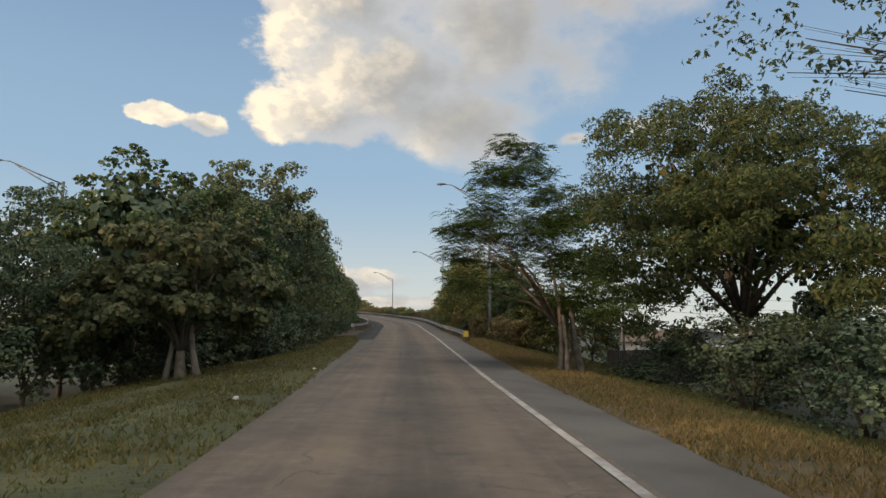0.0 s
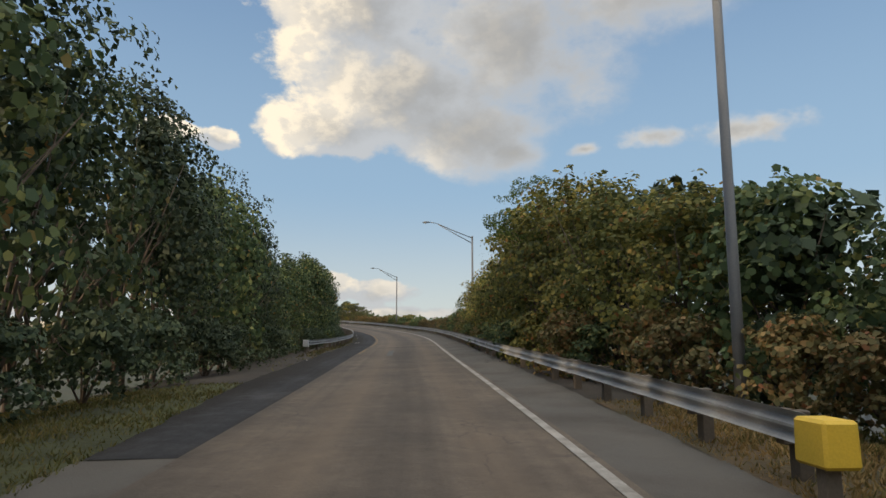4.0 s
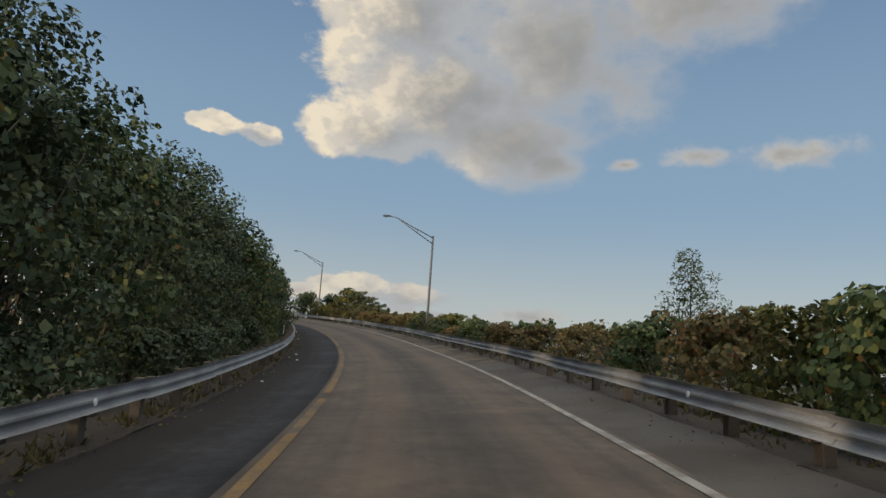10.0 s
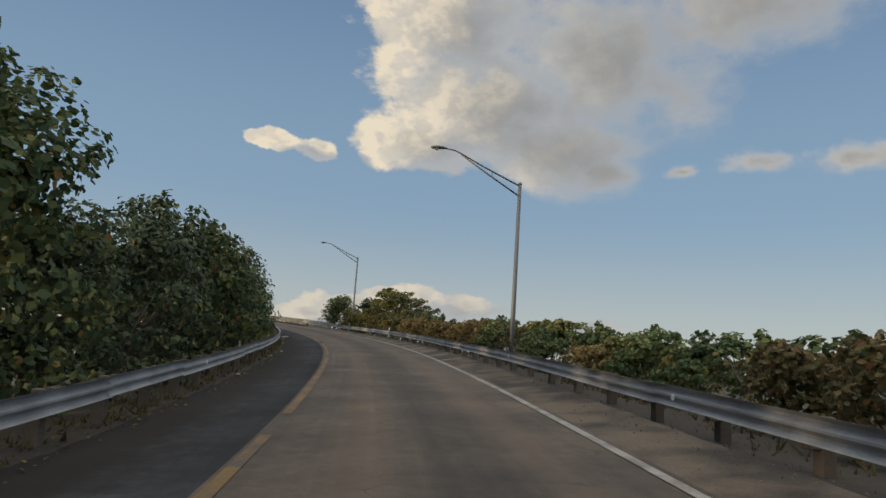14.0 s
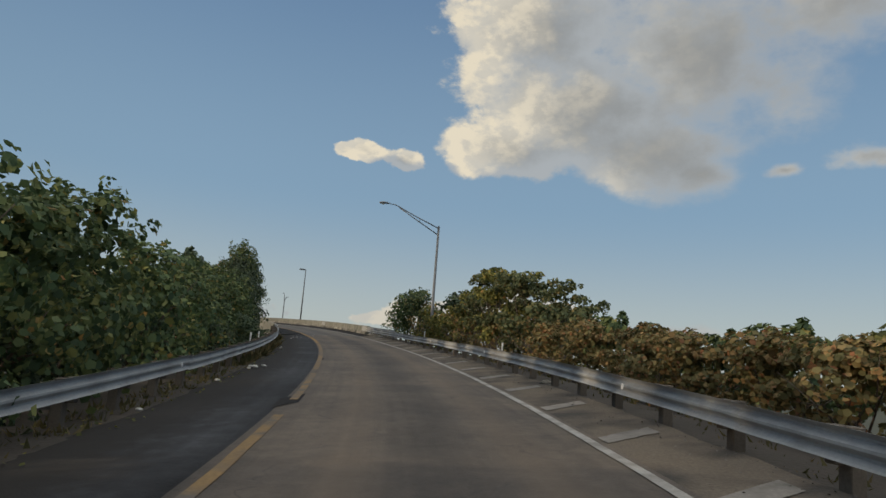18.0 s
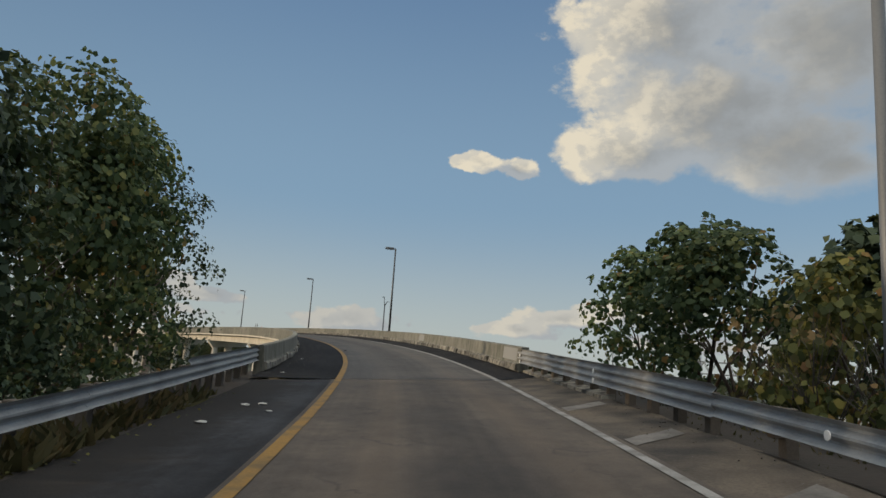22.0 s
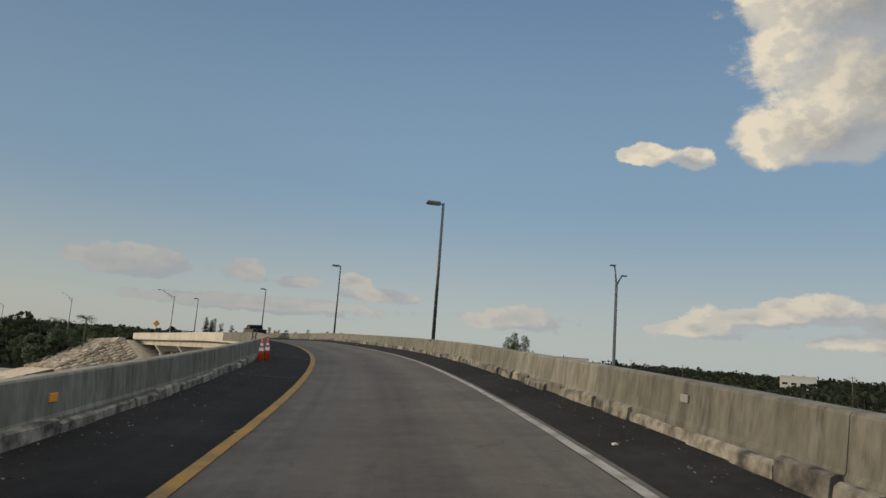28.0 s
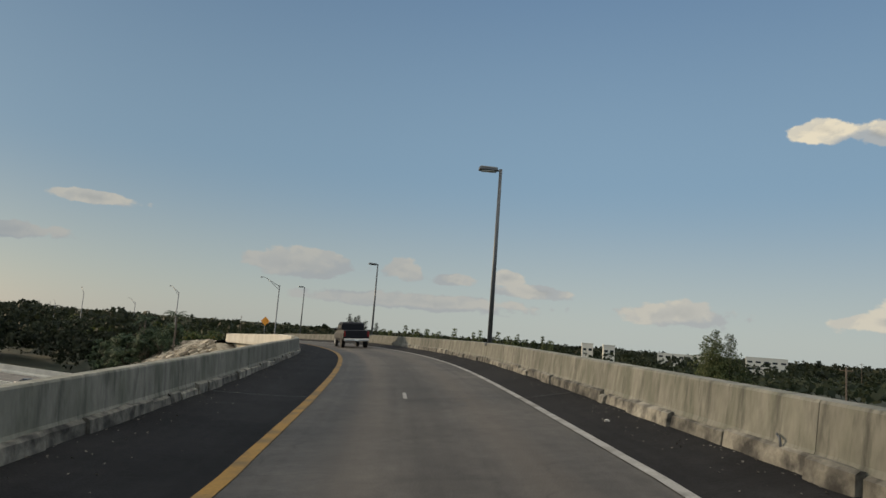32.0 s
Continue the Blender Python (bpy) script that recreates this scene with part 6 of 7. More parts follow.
def pickup(m, paint, label):
    c = tagged(new("pickup_truck"), label, "pickup truck")
    c.matrix_world = m
    hull([(-2.85, 0.98, 0.62, 1.25, 0.97), (-2.7, 1.0, 0.55, 1.32, 0.97), (-0.95, 1.0, 0.5, 1.34, 0.97), (1.1, 1.0, 0.5, 1.34, 0.97), (1.5, 0.99, 0.5, 1.3, 0.95), (2.75, 0.95, 0.55, 1.2, 0.9), (2.92, 0.88, 0.62, 1.05, 0.9)], paint, "body", c)
    cab = hull([(-1.05, 0.9, 1.3, 1.84, 0.86), (-0.8, 0.92, 1.3, 1.96, 0.84), (0.7, 0.92, 1.3, 1.98, 0.84), (1.55, 0.88, 1.28, 1.36, 0.95)], paint, "cab", c)
    part("rear_window", box_bm(1.36, 0.03, 0.42, (0, -1.0, 1.42), 0.01, 0.94), M_GLASS, cab)
    part("windscreen", box_bm(1.4, 0.03, 0.5, (0, 1.28, 1.42), 0.01, 0.9), M_GLASS, cab)
    for sx in (-1, 1):
        part("side_window", box_bm(0.03, 1.5, 0.38, (sx * 0.885, -0.05, 1.47), 0.01, 0.95), M_GLASS, cab)
        part("mirror", box_bm(0.26, 0.12, 0.2, (sx * 1.1, 0.95, 1.3), 0.03), M_BLACKCAR, c)
        part("tail_light", box_bm(0.14, 0.06, 0.42, (sx * 0.9, -2.86, 0.85), 0.015), M_TAIL, c, "red tail light")
        part("wheel_arch", tube_bm([(sx * 0.985, -1.75, 0.52), (sx * 1.005, -1.75, 0.52)], 0.5, 18), M_TYRE, c)
    tg = part("tailgate", box_bm(1.62, 0.05, 0.56, (0, -2.88, 0.74), 0.02), paint, c)
    part("handle", box_bm(0.26, 0.04, 0.08, (0, -2.92, 1.08), 0.015), M_BLACKCAR, tg)
    bp = part("bumper", box_bm(1.9, 0.16, 0.2, (0, -2.96, 0.5), 0.03), M_CHROME, c, "bright chrome rear bumper")
    part("number_plate", box_bm(0.32, 0.02, 0.16, (0, -3.05, 0.53)), M_PLATE, bp)
    part("grille", box_bm(1.4, 0.06, 0.4, (0, 2.9, 0.66), 0.02), M_CHROME, c)
    wheels(c, 0.98, (-1.75, 1.95), 0.4)
    return c


def car(m, paint, label, high=False):
    c = tagged(new("car"), label, "car", "cars on the highway")
    c.matrix_world = m
    t = 1.72 if high else 1.42
    hull([(-2.25, 0.78, 0.42, 0.85, 0.9), (-2.1, 0.86, 0.3, 0.98, 0.92), (-0.5, 0.9, 0.25, 1.0, 0.94), (1.0, 0.9, 0.25, 0.98, 0.92), (2.1, 0.84, 0.3, 0.78, 0.9), (2.3, 0.74, 0.4, 0.66, 0.9)], paint, "body", c)
    cb = hull([(-2.0 if high else -1.7, 0.8, 0.92, 1.05 if not high else 1.3, 0.9), (-1.1, 0.82, 0.92, t - 0.02, 0.82), (0.2, 0.82, 0.92, t, 0.82), (1.15, 0.8, 0.9, 0.98, 0.92)], M_GLASS, "greenhouse", c, "dark car windows")
    part("roof", box_bm(1.25, 1.5, 0.05, (0, -0.45, t - 0.02), 0.02), paint, c)
    for sx in (-1, 1):
        part("tail_light", box_bm(0.3, 0.04, 0.12, (sx * 0.6, -2.26, 0.72), 0.01), M_TAIL, c)
        part("headlight", box_bm(0.34, 0.04, 0.12, (sx * 0.56, 2.27, 0.58), 0.01), M_LENS, c)
    wheels(c, 0.88, (-1.35, 1.4), 0.32)
    return c


def on_road(s, u):
    x, y, z, a, b = along(s)
    g = (along(s + 1)[2] - along(s - 1)[2]) / 2
    return Matrix.Translation(at(s, u, 0.01)) @ Euler((math.atan(g), 0, a)).to_matrix().to_4x4() @ Euler((0, -b, 0)).to_matrix().to_4x4()


pickup(on_road(328.5, 0.2), M_BLACKCAR, "black pickup truck seen from behind on the bridge lane")
hdg = math.degrees(math.atan2(-HD.x, HD.y))
for a, b, paint, lb, hi, rv in ((-2, 9.0, M_WHITECAR, "white estate car on the highway", True, 180), (10, 12.8, M_WHITECAR, "white car on the highway", False, 180), (-14, 5.6, M_GREYCAR, "dark grey car on the highway", False, 180), (-26, 9.0, M_REDCAR, "dark red car on the highway", False, 180),
                                (-20, 12.8, M_WHITECAR, "white car on the highway", False, 180), (26, 9.2, M_GREYCAR, "dark grey car on the highway", True, 180), (-8, -9.0, M_GREYCAR, "dark grey car on the highway", False, 0), (-40, 5.5, M_GREYCAR, "dark grey car on the highway", False, 180)):
    p = hw(a, b, 0.015)
    car(pose(p.x, p.y, p.z, 0, 0, hdg + rv), paint, lb, hi)

# ---- cones, signs, posts ----
M_ORANGE = material("cone_orange", (0.75, 0.10, 0.03), 0.6, var=0.12, bump=0.05)
M_BAND = material("cone_band", (0.75, 0.74, 0.72), 0.5, var=0.08, bump=0)
for s, u in ((259.6, -4.14), (260.3, -3.98)):
    c = tagged(new("traffic_cone"), "orange traffic cone with white bands by the parapet", "traffic cone", "cones on the shoulder")
    c.matrix_world = stand(s, u, 0.0, random.uniform(0, 90))
    part("base", box_bm(0.38, 0.38, 0.04, (0, 0, 0), 0.008), M_ORANGE, c)
    part("body", tube_bm([(0, 0, 0.04), (0, 0, 0.9), (0, 0, 0.95)], [0.155, 0.03, 0.022], 16), M_ORANGE, c, smooth=True)
    for z0, z1 in ((0.48, 0.6), (0.68, 0.76)):
        r0, r1 = 0.155 - 0.145 * (z0 - 0.04) + 0.006, 0.155 - 0.145 * (z1 - 0.04) + 0.006
        part("band", tube_bm([(0, 0, z0), (0, 0, z1)], [r0, r1], 16), M_BAND, c, "white reflective band")

M_SIGN = material("sign_orange", (0.85, 0.33, 0.03), 0.5, var=0.06, bump=0)
M_WHITEPOST = material("post_white", (0.62, 0.61, 0.58), 0.6, var=0.15, bump=0.05)
sg = tagged(new("warning_sign"), "orange diamond warning sign on a steel post past the bridge", "sign")
sg.matrix_world = stand(397.0, 5.4, 0.8)
part("post", box_bm(0.07, 0.05, 3.3, (0, 0, -0.5), 0.005), M_STEEL, sg)
bmx = box_bm(1.15, 0.02, 1.15, (0, -0.05, -0.575), 0.02)
bmesh.ops.rotate(bmx, verts=list(bmx.verts), cent=(0, 0, 0), matrix=Euler((0, radians(45), 0)).to_matrix())
bmesh.ops.translate(bmx, verts=list(bmx.verts), vec=(0, 0, 2.75))
part("board", bmx, M_SIGN, sg)
for s, u, h in ((181.0, 4.5, 0.95), (165.0, 4.6, 0.85), (171.5, -5.6, 0.85), (176.0, -5.6, 0.8), (136.5, -5.5, 0.75)):
    d = tagged(new("delineator_post"), "short white marker post behind the guard rail", "marker post", "marker posts")
    d.matrix_world = stand(s, u, 0)
    part("stake", box_bm(0.07, 0.04, h + 0.5, (0, 0, -0.5), 0.008), M_WHITEPOST, d)
    part("reflector", box_bm(0.06, 0.012, 0.1, (0, -0.026, h - 0.15)), M_BAND, d)
for side, u_of, ss in ((1, RAIL_R, (64.9, 67, 84.5, 98, 112.8, 121, 131, 142.5, 151.6, 163, 174, 184)), (-1, RAIL_L, (84, 97, 113.5, 127, 141, 155, 168, 181))):
    for s in ss:
        d = tagged(new("rail_reflector"), "small white reflector disc bolted to the guard rail", "reflector", "rail reflectors")
        d.matrix_world = stand(s, u_of(s) - side * 0.09, 0)
        part("disc", tube_bm([(0, 0, 0.57), (-side * 0.012, 0, 0.57)], 0.05, 12), M_BAND, d)
for z in (0.47, 0.66):
    for s in (190.6, 196.6):
        d = tagged(new("rail_reflector"), "small white reflector disc bolted to the guard rail", "reflector", "rail reflectors")
        d.matrix_world = stand(s, RAIL_R(s) - 0.09, 0)
        part("disc", tube_bm([(0, 0, z), (-0.012, 0, z)], 0.055, 12), M_BAND, d)

# monopole with aerials beside the bridge's start
mp_ = tagged(new("aerial_mast"), "square grey wooden mast with small aerials beside the bridge", "mast")
mp_.matrix_world = stand(204.2, -10.4, 0)
part("mast", box_bm(0.29, 0.29, 12.0, (0, 0, -8.3), 0.02, 0.9), M_BARK_PALE, mp_)
part("cap", box_bm(0.33, 0.33, 0.08, (0, 0, 3.68), 0.02), M_STEEL, mp_)
for dz in (0, 0.35):
    a = part("aerial_panel", box_bm(0.12, 0.09, 0.5, (-0.42, -0.1, 3.1 + dz * 0.4), 0.02), M_STEEL, mp_)
    part("bracket", box_bm(0.3, 0.04, 0.04, (-0.27, -0.1, 3.3 + dz), 0.005), M_STEEL, a)
part("whip_aerial", tube_bm([(0.05, 0, 3.7), (0.12, 0, 4.45)], [0.012, 0.006], 5), M_POLE_DARK, mp_)

# sign gantry over the lower road
gan = tagged(new("sign_gantry"), "grey steel truss sign gantry beyond the parapet", "gantry")
gan.matrix_world = pose(-41.0, 288.4, GROUND_Z + 1.9, 0, 0, 192)
for y in (-0.6, 0.6):
    for z in (8.6, 10.2):
        part("chord", tube_bm([(-5.2, y, z), (4.6, y, z)], 0.09, 8), M_STEEL, gan)
for k in range(12):
    x0, x1 = -5.2 + k * 0.8, -5.2 + (k + 1) * 0.8
    for y in (-0.6, 0.6):
        part("web", tube_bm([(x0, y, 8.6 if k % 2 else 10.2), (x1, y, 10.2 if k % 2 else 8.6)], 0.05, 6), M_STEEL, gan)
for x in (3.4,):
    part("column", tube_bm([(x, 0, -1.5), (x, 0, 10.9)], 0.32, 14), M_STEEL, gan, smooth=True)

# highway lamps and posts beyond the ramp
for x, y, z, turn in ((-208.5, 312.0, 5.8, 20), (-252, 308, 4.6, 10), (-292, 296, 3.6, 0), (-330, 316, 2.6, 15), (-380, 300, 0.5, 0), (-48.4, 271.6, 1.6, -72), (-58.0, 297.0, 0.2, -100)):
    lm = cobra_lamp(0, 0, 13.0, 4.0, 1.0)
    lm.matrix_world = pose(x, y, z, 0, 0, turn)

# ---- litter and road wear ----
M_PAPER = material("litter_pale", (0.42, 0.41, 0.385), 0.8, var=0.2, fine=30, bump=0.2)


def scrap(s, u, size, seed, flat_=0.35, h=0.0):
    bm = bmesh.new()
    bmesh.ops.create_icosphere(bm, subdivisions=2, radius=size)
    for v in bm.verts:
        v.co *= 1 + 0.5 * noise.noise(v.co / size * 1.3 + Vector((seed * 3.1, 0, 0)))
        v.co.z = v.co.z * flat_ + size * flat_ * 0.8
    me = bpy.data.meshes.new("scrap")
    bm.to_mesh(me)
    bm.free()
    me.materials.append(M_PAPER)
    ob = tagged(new("litter", me), "crumpled piece of pale litter on the shoulder", "litter", "litter")
    ob.matrix_world = stand(s, u, h + lay(s, u), seed * 40)


for k, (s, u, z) in enumerate(((162.0, -4.2, 0.16), (162.5, -4.0, 0.13), (162.3, -4.4, 0.12), (161.6, -4.35, 0.1), (113.0, -3.95, 0.09), (116.2, -4.2, 0.09), (114.4, -4.35, 0.07), (90.0, -4.0, 0.1), (90.4, -3.8, 0.08), (196.8, -4.0, 0.11), (202.8, -4.0, 0.1),
                               (190.0, -3.6, 0.14), (190.1, -3.3, 0.15), (188.0, -3.8, 0.14), (189.2, -3.0, 0.1), (66.0, -4.25, 0.06), (71.5, -5.0, 0.08), (157.7, -4.5, 0.1), (15.8, -3.3, 0.11), (23.2, -2.9, 0.09), (242.8, 2.75, 0.07), (286.5, 2.95, 0.08), (152.5, -4.6, 0.1), (143.0, -4.4, 0.11), (140.0, -4.6, 0.08), (130.5, -4.5, 0.09), (174.5, -4.3, 0.12), (105.5, -4.1, 0.07))):
    scrap(s, u, z * 0.62, k, 0.22 if 187 < s < 205 else 0.5, -0.01 if u > -4.6 else -0.02)
bmr = tagged(new("rock"), "grey-brown lump of rubble beside the guard rail", "rock")
bmr.matrix_world = stand(157.0, 3.75, -0.03)
bm = bmesh.new()
bmesh.ops.create_icosphere(bm, subdivisions=3, radius=0.2)
for v in bm.verts:
    v.co *= 1 + 0.6 * noise.noise(v.co * 6)
    v.co.z = v.co.z * 0.6 + 0.08
part("lump", bm, M_TOE, bmr)


def flat_patch(name, s0, s1, u0, u1, mat, label, cat, slant=0.0, seed=1):
    n = 6
    v, f = [], []
    for i in range(n + 1):
        t = i / n
        for k, s in enumerate((s0, s1)):
            v.append(at(s + slant * t + 0.05 * noise.noise((s, t * 4, seed)), u0 + (u1 - u0) * t, 0.011 + lay(s, u0 + (u1 - u0) * t)))
    for i in range(n):
        f.append((i * 2, i * 2 + 2, i * 2 + 3, i * 2 + 1))
    return tagged(mesh_object(name, v, f, mat), label, cat, kind="structure")


M_BAR = material("bar_worn", (0.19, 0.172, 0.15), 0.85, var=0.35, scale=2.5, fine=22, bump=0.2, tint=(0.12, 0.108, 0.094))
M_SCUFF = material("scuff_black", (0.009, 0.009, 0.009), 0.95, spec=0.1, var=0.3, bump=0.1)
M_TAR = material("tar", (0.035, 0.034, 0.034), 0.7, var=0.2, bump=0.1)
for k in range(18):
    s = 137.5 + k * 3.05
    flat_patch("shoulder_bar", s, s + 0.42, 2.44, 3.36, M_BAR, "worn pale bar across the shoulder", "road marking", 0.45, k)
flat_patch("tar_strip", 67.8, 72.6, -0.78, -0.5, M_TAR, "dark tar strip on the lane", "road repair")
for s in (215.6, 236.0, 253.0, 272.0, 290.1, 309.0, 330.0):
    flat_patch("deck_joint", s, s + 0.035, -4.2, 3.5, M_TAR, "thin dark joint across the bridge deck", "joint")
for k in range(7):
    flat_patch("deck_groove", 283.4 + k * 0.33, 283.52 + k * 0.33, -2.8, -2.36, M_SCUFF, "short dark groove on the bridge shoulder", "groove", 0.15)
for k, (a, b, c, d) in enumerate(((152.8, 154.2, -2.5, -2.1), (165.5, 166.3, -2.45, -2.15), (210.0, 210.6, -2.0, -1.8))):
    flat_patch("stain", a, b, c, d, M_ASPHALT_DARK, "dark stain on the lane", "stain", 0.8, k)
flat_patch("paint_tick", 290.0, 291.2, -0.2, -0.12, M_WHITE, "short white tick of paint on the deck", "road marking")
# painted-over panels on the parapet
M_PAINTOVER = material("paint_over", (0.245, 0.245, 0.235), 0.8, var=0.1, scale=2, fine=20, bump=0.05)
for s0, s1, side, mt in ((215.3, 216.7, 1, M_PAINTOVER), (197.4, 199.2, 1, M_PAINTOVER), (219.0, 219.8, -1, M_PAINTOVER)):
    f = FACE_R if side > 0 else FACE_L
    v = [at(s, side * (f(s) + x - 0.006), h) for s in (s0, s1) for x, h in (((0.052, 0.43), (0.088, 0.84)) if side > 0 else ((0.052, 0.39), (0.088, 0.81)))]
    tagged(mesh_object("paint_patch", v, [(0, 1, 3, 2) if side < 0 else (0, 2, 3, 1)], mt), "pale painted-over patch on the parapet", "paint patch", kind="structure")

# ---- grass and leaf litter on the verges ----


def tufts(name, s0, s1, u0, u1, n, mat, label, seed, size, on, lay=0.45):
    rng = np.random.default_rng(seed)
    ss, uu = rng.uniform(s0, s1, n), rng.uniform(0, 1, n)
    v, f = [], []
    for s, q in zip(ss, uu):
        e = on(s)
        u = e + (u0 + (u1 - u0) * q)
        d = abs(u - e)
        h = -0.05 - (0.0 if d < 1 else 0.06 * (d - 1) if d < 2.5 else 0.09 + 0.17 * (d - 2.5))
        p = at(s, u, h)
        if noise.noise((p.x * 0.55, p.y * 0.55, seed)) + rng.uniform(-0.5, 0.5) < -0.38:
            continue
        k = size * rng.uniform(0.5, 1.4)
        for b in range(2):
            a = rng.uniform(0, 6.28)
            dx, dy = math.cos(a) * k * 0.22, math.sin(a) * k * 0.22
            i = len(v)
            p.z += 0.02 if size < 0.1 else 0
            v += [(p.x - dx, p.y - dy, p.z - 0.05), (p.x + dx, p.y + dy, p.z - 0.05), (p.x + rng.normal(0, k * lay), p.y + rng.normal(0, k * lay), p.z + k * rng.uniform(0.3, 0.8))]
            f.append((i, i + 1, i + 2))
    tagged(mesh_object(name, v, f, mat), label, "grass", kind="stuff")


tufts("grass_left", 4, 56, 0.02, -7.5, 62000, M_GRASS, "short green and straw-coloured grass", 1, 0.075, left_edge, 0.7)
tufts("grass_right", 4, 52, 0.0, 3.6, 38000, M_STRAW, "short dry brown grass with green blades", 2, 0.075, right_edge, 0.7)
tufts("grass_right_green", 4, 52, 2.6, 9, 34000, M_GRASS, "short green grass below the road's edge", 12, 0.08, right_edge, 0.7)
tufts("weeds_left", 70, 192, -0.1, -1.0, 3500, M_WEED, "dry weeds under the guard rail", 3, 0.2, left_edge)
tufts("tall_weeds", 163, 191, -0.05, -0.9, 1500, M_WEED, "tall dry weeds along the guard rail", 5, 0.42, left_edge)
tufts("weeds_right", 62, 192, 0.1, 1.6, 3500, M_WEED, "dry weeds under the guard rail", 4, 0.2, right_edge)


def fallen(name, s0, s1, u0, u1, n, seed):
    rng = np.random.default_rng(seed)
    pts = np.array([at(s, u, 0.0) for s, u in zip(rng.uniform(s0, s1, n), rng.uniform(u0, u1, n))])
    v, fc = leaves(pts, np.tile((0, 0, 1.0), (n, 1)), 0.065, rng, 5, lean=0.3)
    tagged(mesh_object(name, v.tolist(), fc.tolist(), M_SEAGRAPE_DRY), "fallen brown leaves along the shoulder", "leaf litter", kind="stuff")


fallen("leaf_litter_right", 57, 185, 3.1, 4.2, 1500, 7)
fallen("leaf_litter_left", 60, 192, -5.6, -4.2, 1800, 8)

M_GRIT = material("grit", (0.13, 0.115, 0.10), 0.95, var=0.5, scale=3, fine=20, bump=0)


def grit(name, s0, s1, u0, u1, n, seed, label):
    rng = np.random.default_rng(seed)
    pts = np.array([at(s, u, lay(s, u) + 0.012) for s, u in zip(rng.uniform(s0, s1, n), u0 + (u1 - u0) * rng.power(2.5, n))])
    v, fc = leaves(pts, np.tile((0, 0, 1.0), (n, 1)), 0.03, rng, 5, lean=0.35)
    tagged(mesh_object(name, v.tolist(), fc.tolist(), M_GRIT), label, "grit", kind="stuff")


grit("grit_outer", 197, 340, 2.6, 3.62, 2600, 11, "grit and small rubble along the outer parapet")
grit("grit_inner", 197, 340, -2.6, -4.5, 2600, 12, "grit and small rubble along the inner parapet")
grit("grit_ramp", 58, 190, 2.45, 3.7, 3000, 13, "grit and crumbled asphalt on the shoulder")

# ---- far trees and roofs round the horizon ----


def far_wood(name, places, h, seed, label, mat=M_FARLEAF, size=1.3, per=26, rad=3.2):
    rng = random.Random(seed)
    cl = []
    for x, y in places:
        k = h * rng.uniform(0.7, 1.15)
        for q in range(4):
            cl.append((x + rng.uniform(-rad, rad), y + rng.uniform(-rad, rad), GROUND_Z + k * rng.uniform(0.25, 0.9), rad * rng.uniform(0.5, 0.9)))
    me = foliage_mesh(name, cl, per, size, mat, seed, sides=4, inner=0.2)
    return tagged(new(name, me), label, "woods", kind="stuff")


def arc(cx, cy, r0, r1, a0, a1, n, seed):
    rng = random.Random(seed)
    out = []
    for k in range(n):
        a, r = radians(a0 + (a1 - a0) * (k + rng.random()) / n), rng.uniform(r0, r1)
        out.append((cx - math.sin(a) * r, cy + math.cos(a) * r))
    return out


far_wood("far_woods", arc(*plan(-90, 220), 330, 520, -40, 128, 420, 1), 9.6, 1, "dark belt of far trees along the horizon", size=1.7, rad=4, per=18)
far_wood("far_woods_horizon", arc(*plan(-90, 220), 520, 1700, -45, 132, 760, 9), 11.5, 9, "hazy belt of trees out to the horizon", size=4.0, rad=7, per=7)
far_wood("far_woods_behind", arc(0, 60, 180, 420, -175, -30, 260, 2), 7.0, 2, "dark belt of far trees", size=2.4, rad=5, per=14)
far_wood("far_woods_west", arc(0, 60, 140, 330, 75, 180, 200, 3), 6.5, 3, "dark belt of far trees", size=2.4, rad=5, per=14)
rng0 = random.Random(5)
loop = []
while len(loop) < 100:
    p = at(rng0.uniform(398, 520), rng0.uniform(-60, -8))
    if (p.x - HX) * HN.x + (p.y - HY) * HN.y > 21:
        loop.append((p.x, p.y))
far_wood("loop_trees", loop, 13.4, 4, "dense dark trees beside the highway", size=0.75, per=56, rad=2.4)
far_wood("ramp_end_trees", [tuple(at(rng0.uniform(430, 540), rng0.uniform(8, 30)))[:2] for _ in range(50)], 10.0, 6, "olive trees past the ramp's end", M_OLIVELEAF, 0.8, 50, 2.6)
for q, (x, y, h) in enumerate(((-222.2, 300.3, 13.2), (-229, 297, 12.2), (-246, 300, 11.6))):
    palm(pose(x, y, -0.5), h, 2.4, "palm_tree", "palm above the dark trees beside the highway", 30 + q, 18)


def pine(x, y, h, seed, r=1.3, mat=M_NEEDLE, name="casuarina_tree", label="pointed grey-green casuarina beyond the bridge", z=GROUND_Z, leaf=0.5, per=22, girth=0.16):
    rng = random.Random(seed)
    t = tagged(new(name), label, "tree", "casuarinas")
    t.matrix_world = pose(x, y, z)
    part("trunk", tube_bm([(0, 0, -0.4), (0, 0, h * 0.9)], [girth, girth * 0.2], 7), M_BARK, t)
    cl = [(rng.uniform(-1, 1) * r * (1.05 - k / 24), rng.uniform(-1, 1) * r * (1.05 - k / 24), h * (0.12 + 0.88 * k / 24), r * (0.6 - 0.36 * k / 24)) for k in range(24) for _ in range(2)]
    me = foliage_mesh("crown", cl, per, leaf, mat, seed, sides=4, aspect=0.22, inner=0)
    c = new("crown", me)
    c.parent = t


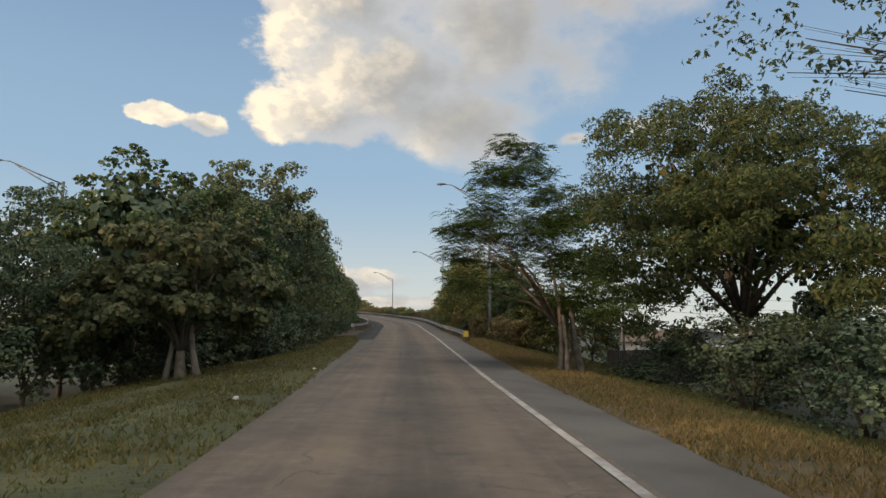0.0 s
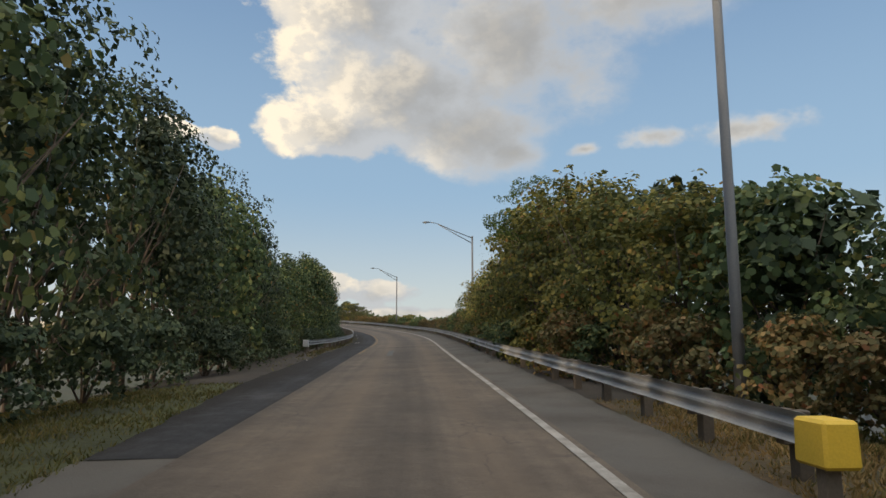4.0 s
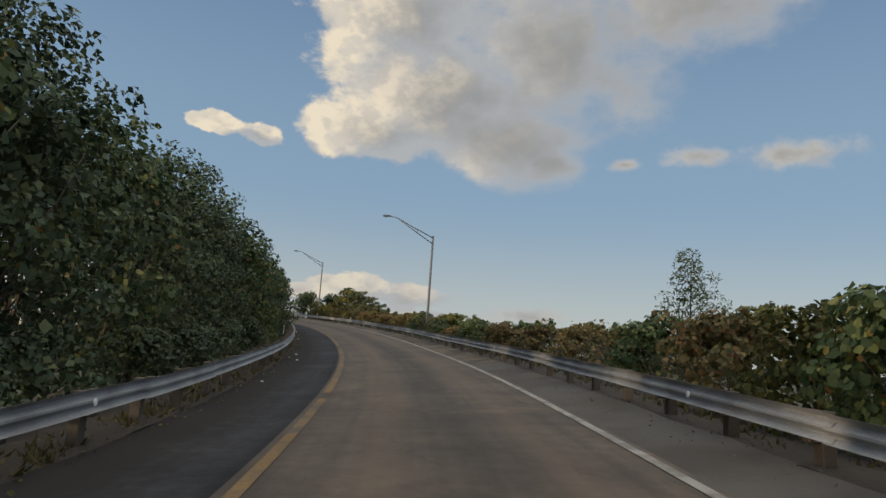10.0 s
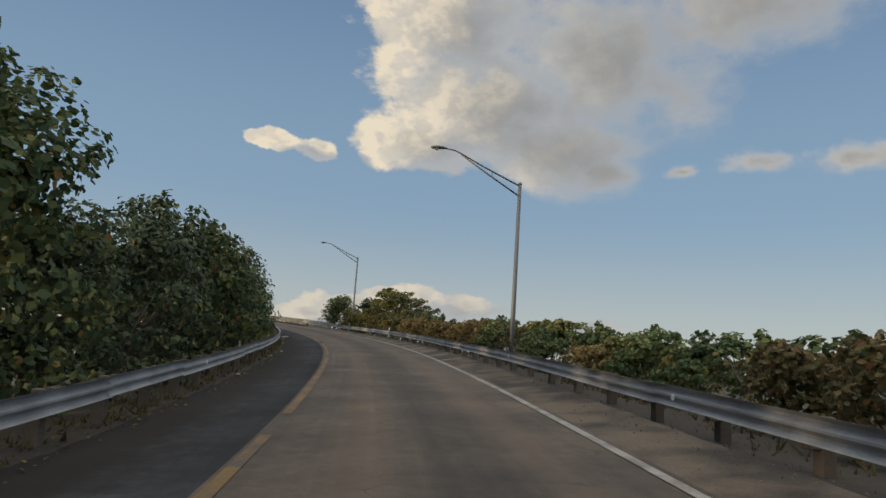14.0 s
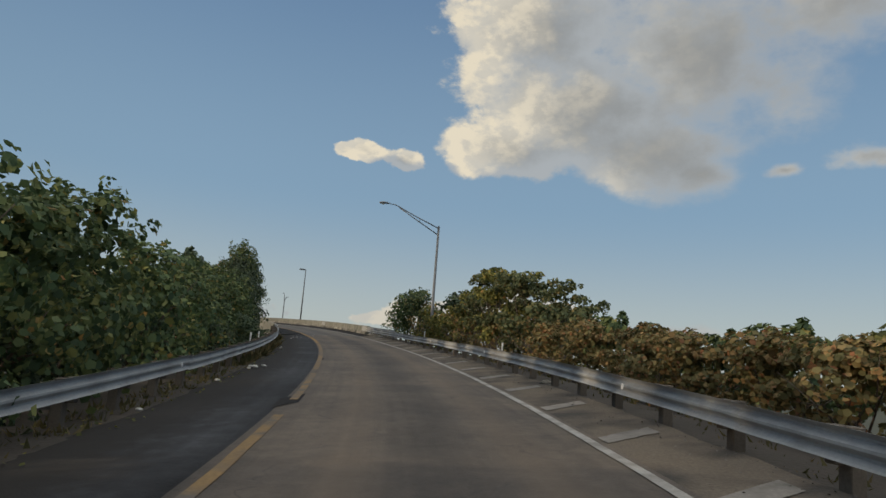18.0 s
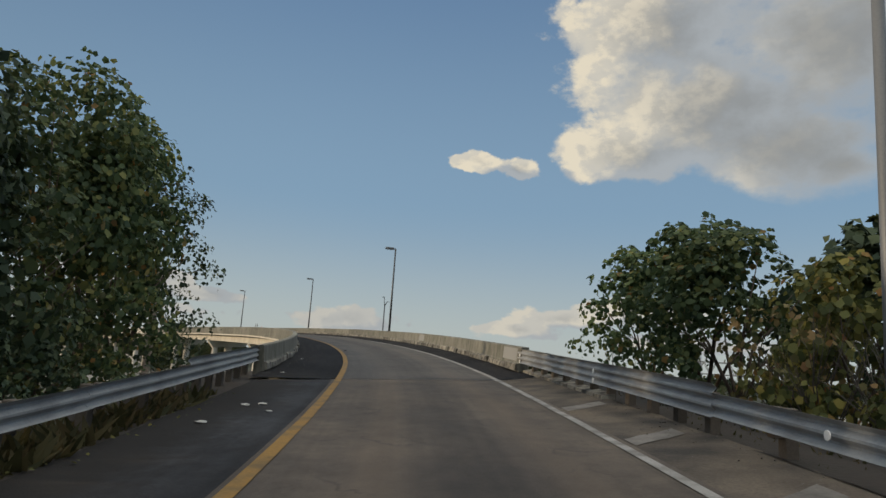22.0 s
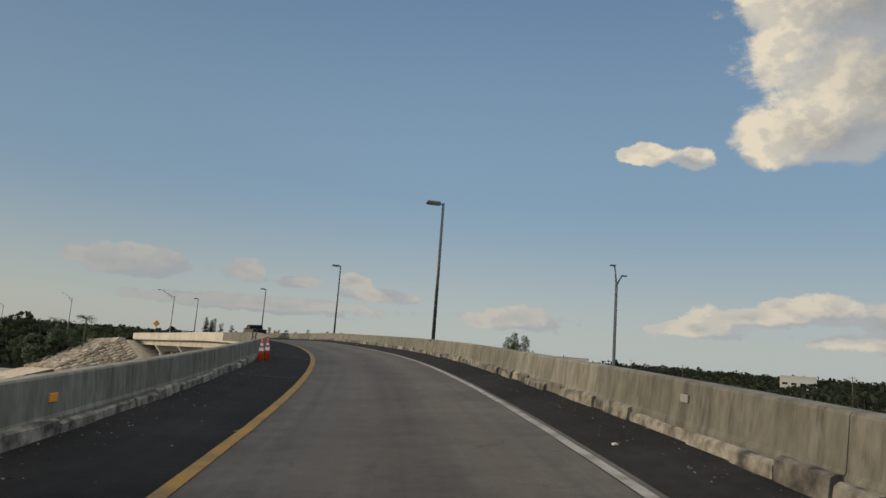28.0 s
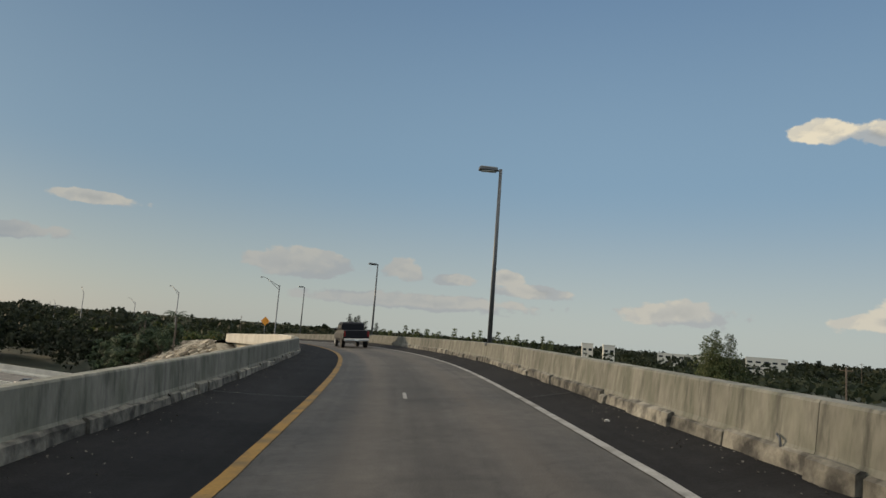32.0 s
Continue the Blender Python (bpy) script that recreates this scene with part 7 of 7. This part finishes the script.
for k in range(13):
    pine(-97 + 2.7 * k + rng0.uniform(-1, 1), 389 + 0.7 * k + rng0.uniform(-3, 3), rng0.uniform(10.5, 14.2), 340 + k, 2.6, M_FARLEAF, leaf=0.9, per=26)
young = at(105.5, 7.4, -0.9)
pine(young.x, young.y, 4.6, 190, 1.35, M_NEEDLE, "wispy_tree", "wispy grey-green young pine above the low hedge", young.z, 0.2, 80, 0.05)
for k in range(34):
    t = k / 33
    pine(-218 + 22 * t + rng0.uniform(-2, 2), 336 + 27 * t + rng0.uniform(-2, 2), rng0.uniform(13.4, 15.4), 200 + k, 1.3, leaf=0.7, per=30)
for k in range(8):
    pine(-358 + k * 2.2 + rng0.uniform(-1, 1), 407 + rng0.uniform(-4, 4), 19.5 - 0.9 * abs(k - 3) + rng0.uniform(-1, 1), 300 + k, 2.4, M_FARLEAF, leaf=1.1, per=26)
for k, (dx, dy) in enumerate(((0, 0), (2.6, 1.2), (-2.4, 0.8), (1.0, -2.0))):
    pine(-225.6 + 1.6 * dx, 465 + dy, 21.6 - k * 1.0, 320 + k, 5.0, leaf=1.1, per=56)
M_FARWALL = material("far_wall", (0.68, 0.64, 0.56), 0.9, var=0.06, bump=0)


def far_block(x, y, w, d, h, turn, floors, label):
    b = tagged(new("far_building"), label, "building")
    b.matrix_world = pose(x, y, GROUND_Z, 0, 0, turn)
    part("wall", box_bm(w, d, h, (0, 0, 0), 0.1), M_FARWALL, b)
    part("parapet", box_bm(w + 0.4, d + 0.4, 0.5, (0, 0, h), 0.05), M_FARWALL, b)
    for f in range(floors):
        for k in range(max(2, int(w / 5))):
            n = max(2, int(w / 5))
            part("window", box_bm(w / n * 0.6, 0.1, 1.3, (-w / 2 + (k + 0.5) * w / n, -d / 2 - 0.02, 1.2 + f * (h / floors))), M_GLASS, b)


far_block(-349, 729, 26, 14, 14.0, 30, 3, "pale flat-roofed building on the horizon")
far_block(-417, 735, 40, 16, 12.0, 35, 3, "pale flat-roofed building on the horizon")
far_block(-360, 558, 6, 5, 14.6, 45, 3, "small white block above the trees")
far_block(-345, 558, 6, 5, 14.4, 45, 3, "small white block above the trees")
far_block(-178, 709, 20, 10, 12.5, 15, 2, "pale flat-roofed building on the horizon")
for x, y, h in ((-150, 330, 13.5), (-120, 420, 14), (-190, 470, 14), (-240, 520, 15), (-95, 360, 12.5)):
    utility_pole(*plan(x, y), GROUND_Z, h, "tall utility pole on the plain")
for k in range(9):
    utility_pole(*plan(-430 - k * 24, 330 - k * 26), GROUND_Z, 15.5, "distant power line pole")

rng2 = random.Random(77)
for k in range(30):
    s, u = 398 + 1.0 * k + rng2.uniform(-0.6, 0.6), -8.6 - rng2.uniform(0, 8.5)
    plant(BACK[k % 2] if k % 3 else MID_DARK[k % 2], stand(s, u, -0.5 - 0.473 * (-u - 6), 47 * k) @ Matrix.Diagonal((1.0, 1.0, rng2.uniform(0.8, 1.25), 1)), "slope_bush", "dense dark-leaved bush on the slope above the highway", "bush", "bushes on the slope")
# ---- small fittings on the parapets ----
pl = tagged(new("junction_plate"), "small white plate fixed to the parapet", "plate")
pl.matrix_world = stand(242.6, FACE_R(241.6) + 0.06, 0)
part("plate", box_bm(0.03, 0.22, 0.1, (0, 0, 0.62), 0.006), M_PAINTOVER, pl)
og = tagged(new("marker_patch"), "faded orange marker stuck on the parapet", "marker")
og.matrix_world = stand(243.1, -FACE_L(243.1) - 0.06, 0)
part("patch", box_bm(0.02, 0.2, 0.11, (0, 0, 0.52), 0.004), M_SIGN, og)
hk = tagged(new("conduit_stub"), "bent dark steel conduit stub on the parapet", "conduit")
hk.matrix_world = stand(282.9, FACE_R(282.9), 0)
part("pipe", tube_bm([(0.02, 0, 0.28), (0.0, 0, 0.44), (0.03, 0.1, 0.47)], 0.016, 8), M_POLE_DARK, hk, smooth=True)
fr = tagged(new("steel_hurdle"), "low rusty steel frame on the inner parapet", "frame")
fr.matrix_world = stand(261.0, -FACE_L(261.0) - 0.2, 0.86)
for y in (-0.7, 0.7):
    part("leg", tube_bm([(0, y, 0), (0, y, 0.42)], 0.025, 6), M_POST, fr)
for z in (0.12, 0.42):
    part("bar", tube_bm([(0, -0.7, z), (0, 0.7, z)], 0.02, 6), M_POST, fr)
for k, (s, u, w) in enumerate(((262.5, -2.6, 0.25), (244.0, -2.35, 0.3), (256.0, -1.2, 0.18), (249.5, 1.6, 0.2), (289.0, 0.8, 0.16), (276.0, -1.5, 0.2))):
    flat_patch("tar_spot", s, s + w * 0.6, u, u + w, M_TAR, "small black tar spot on the deck", "stain", 0.08, k)
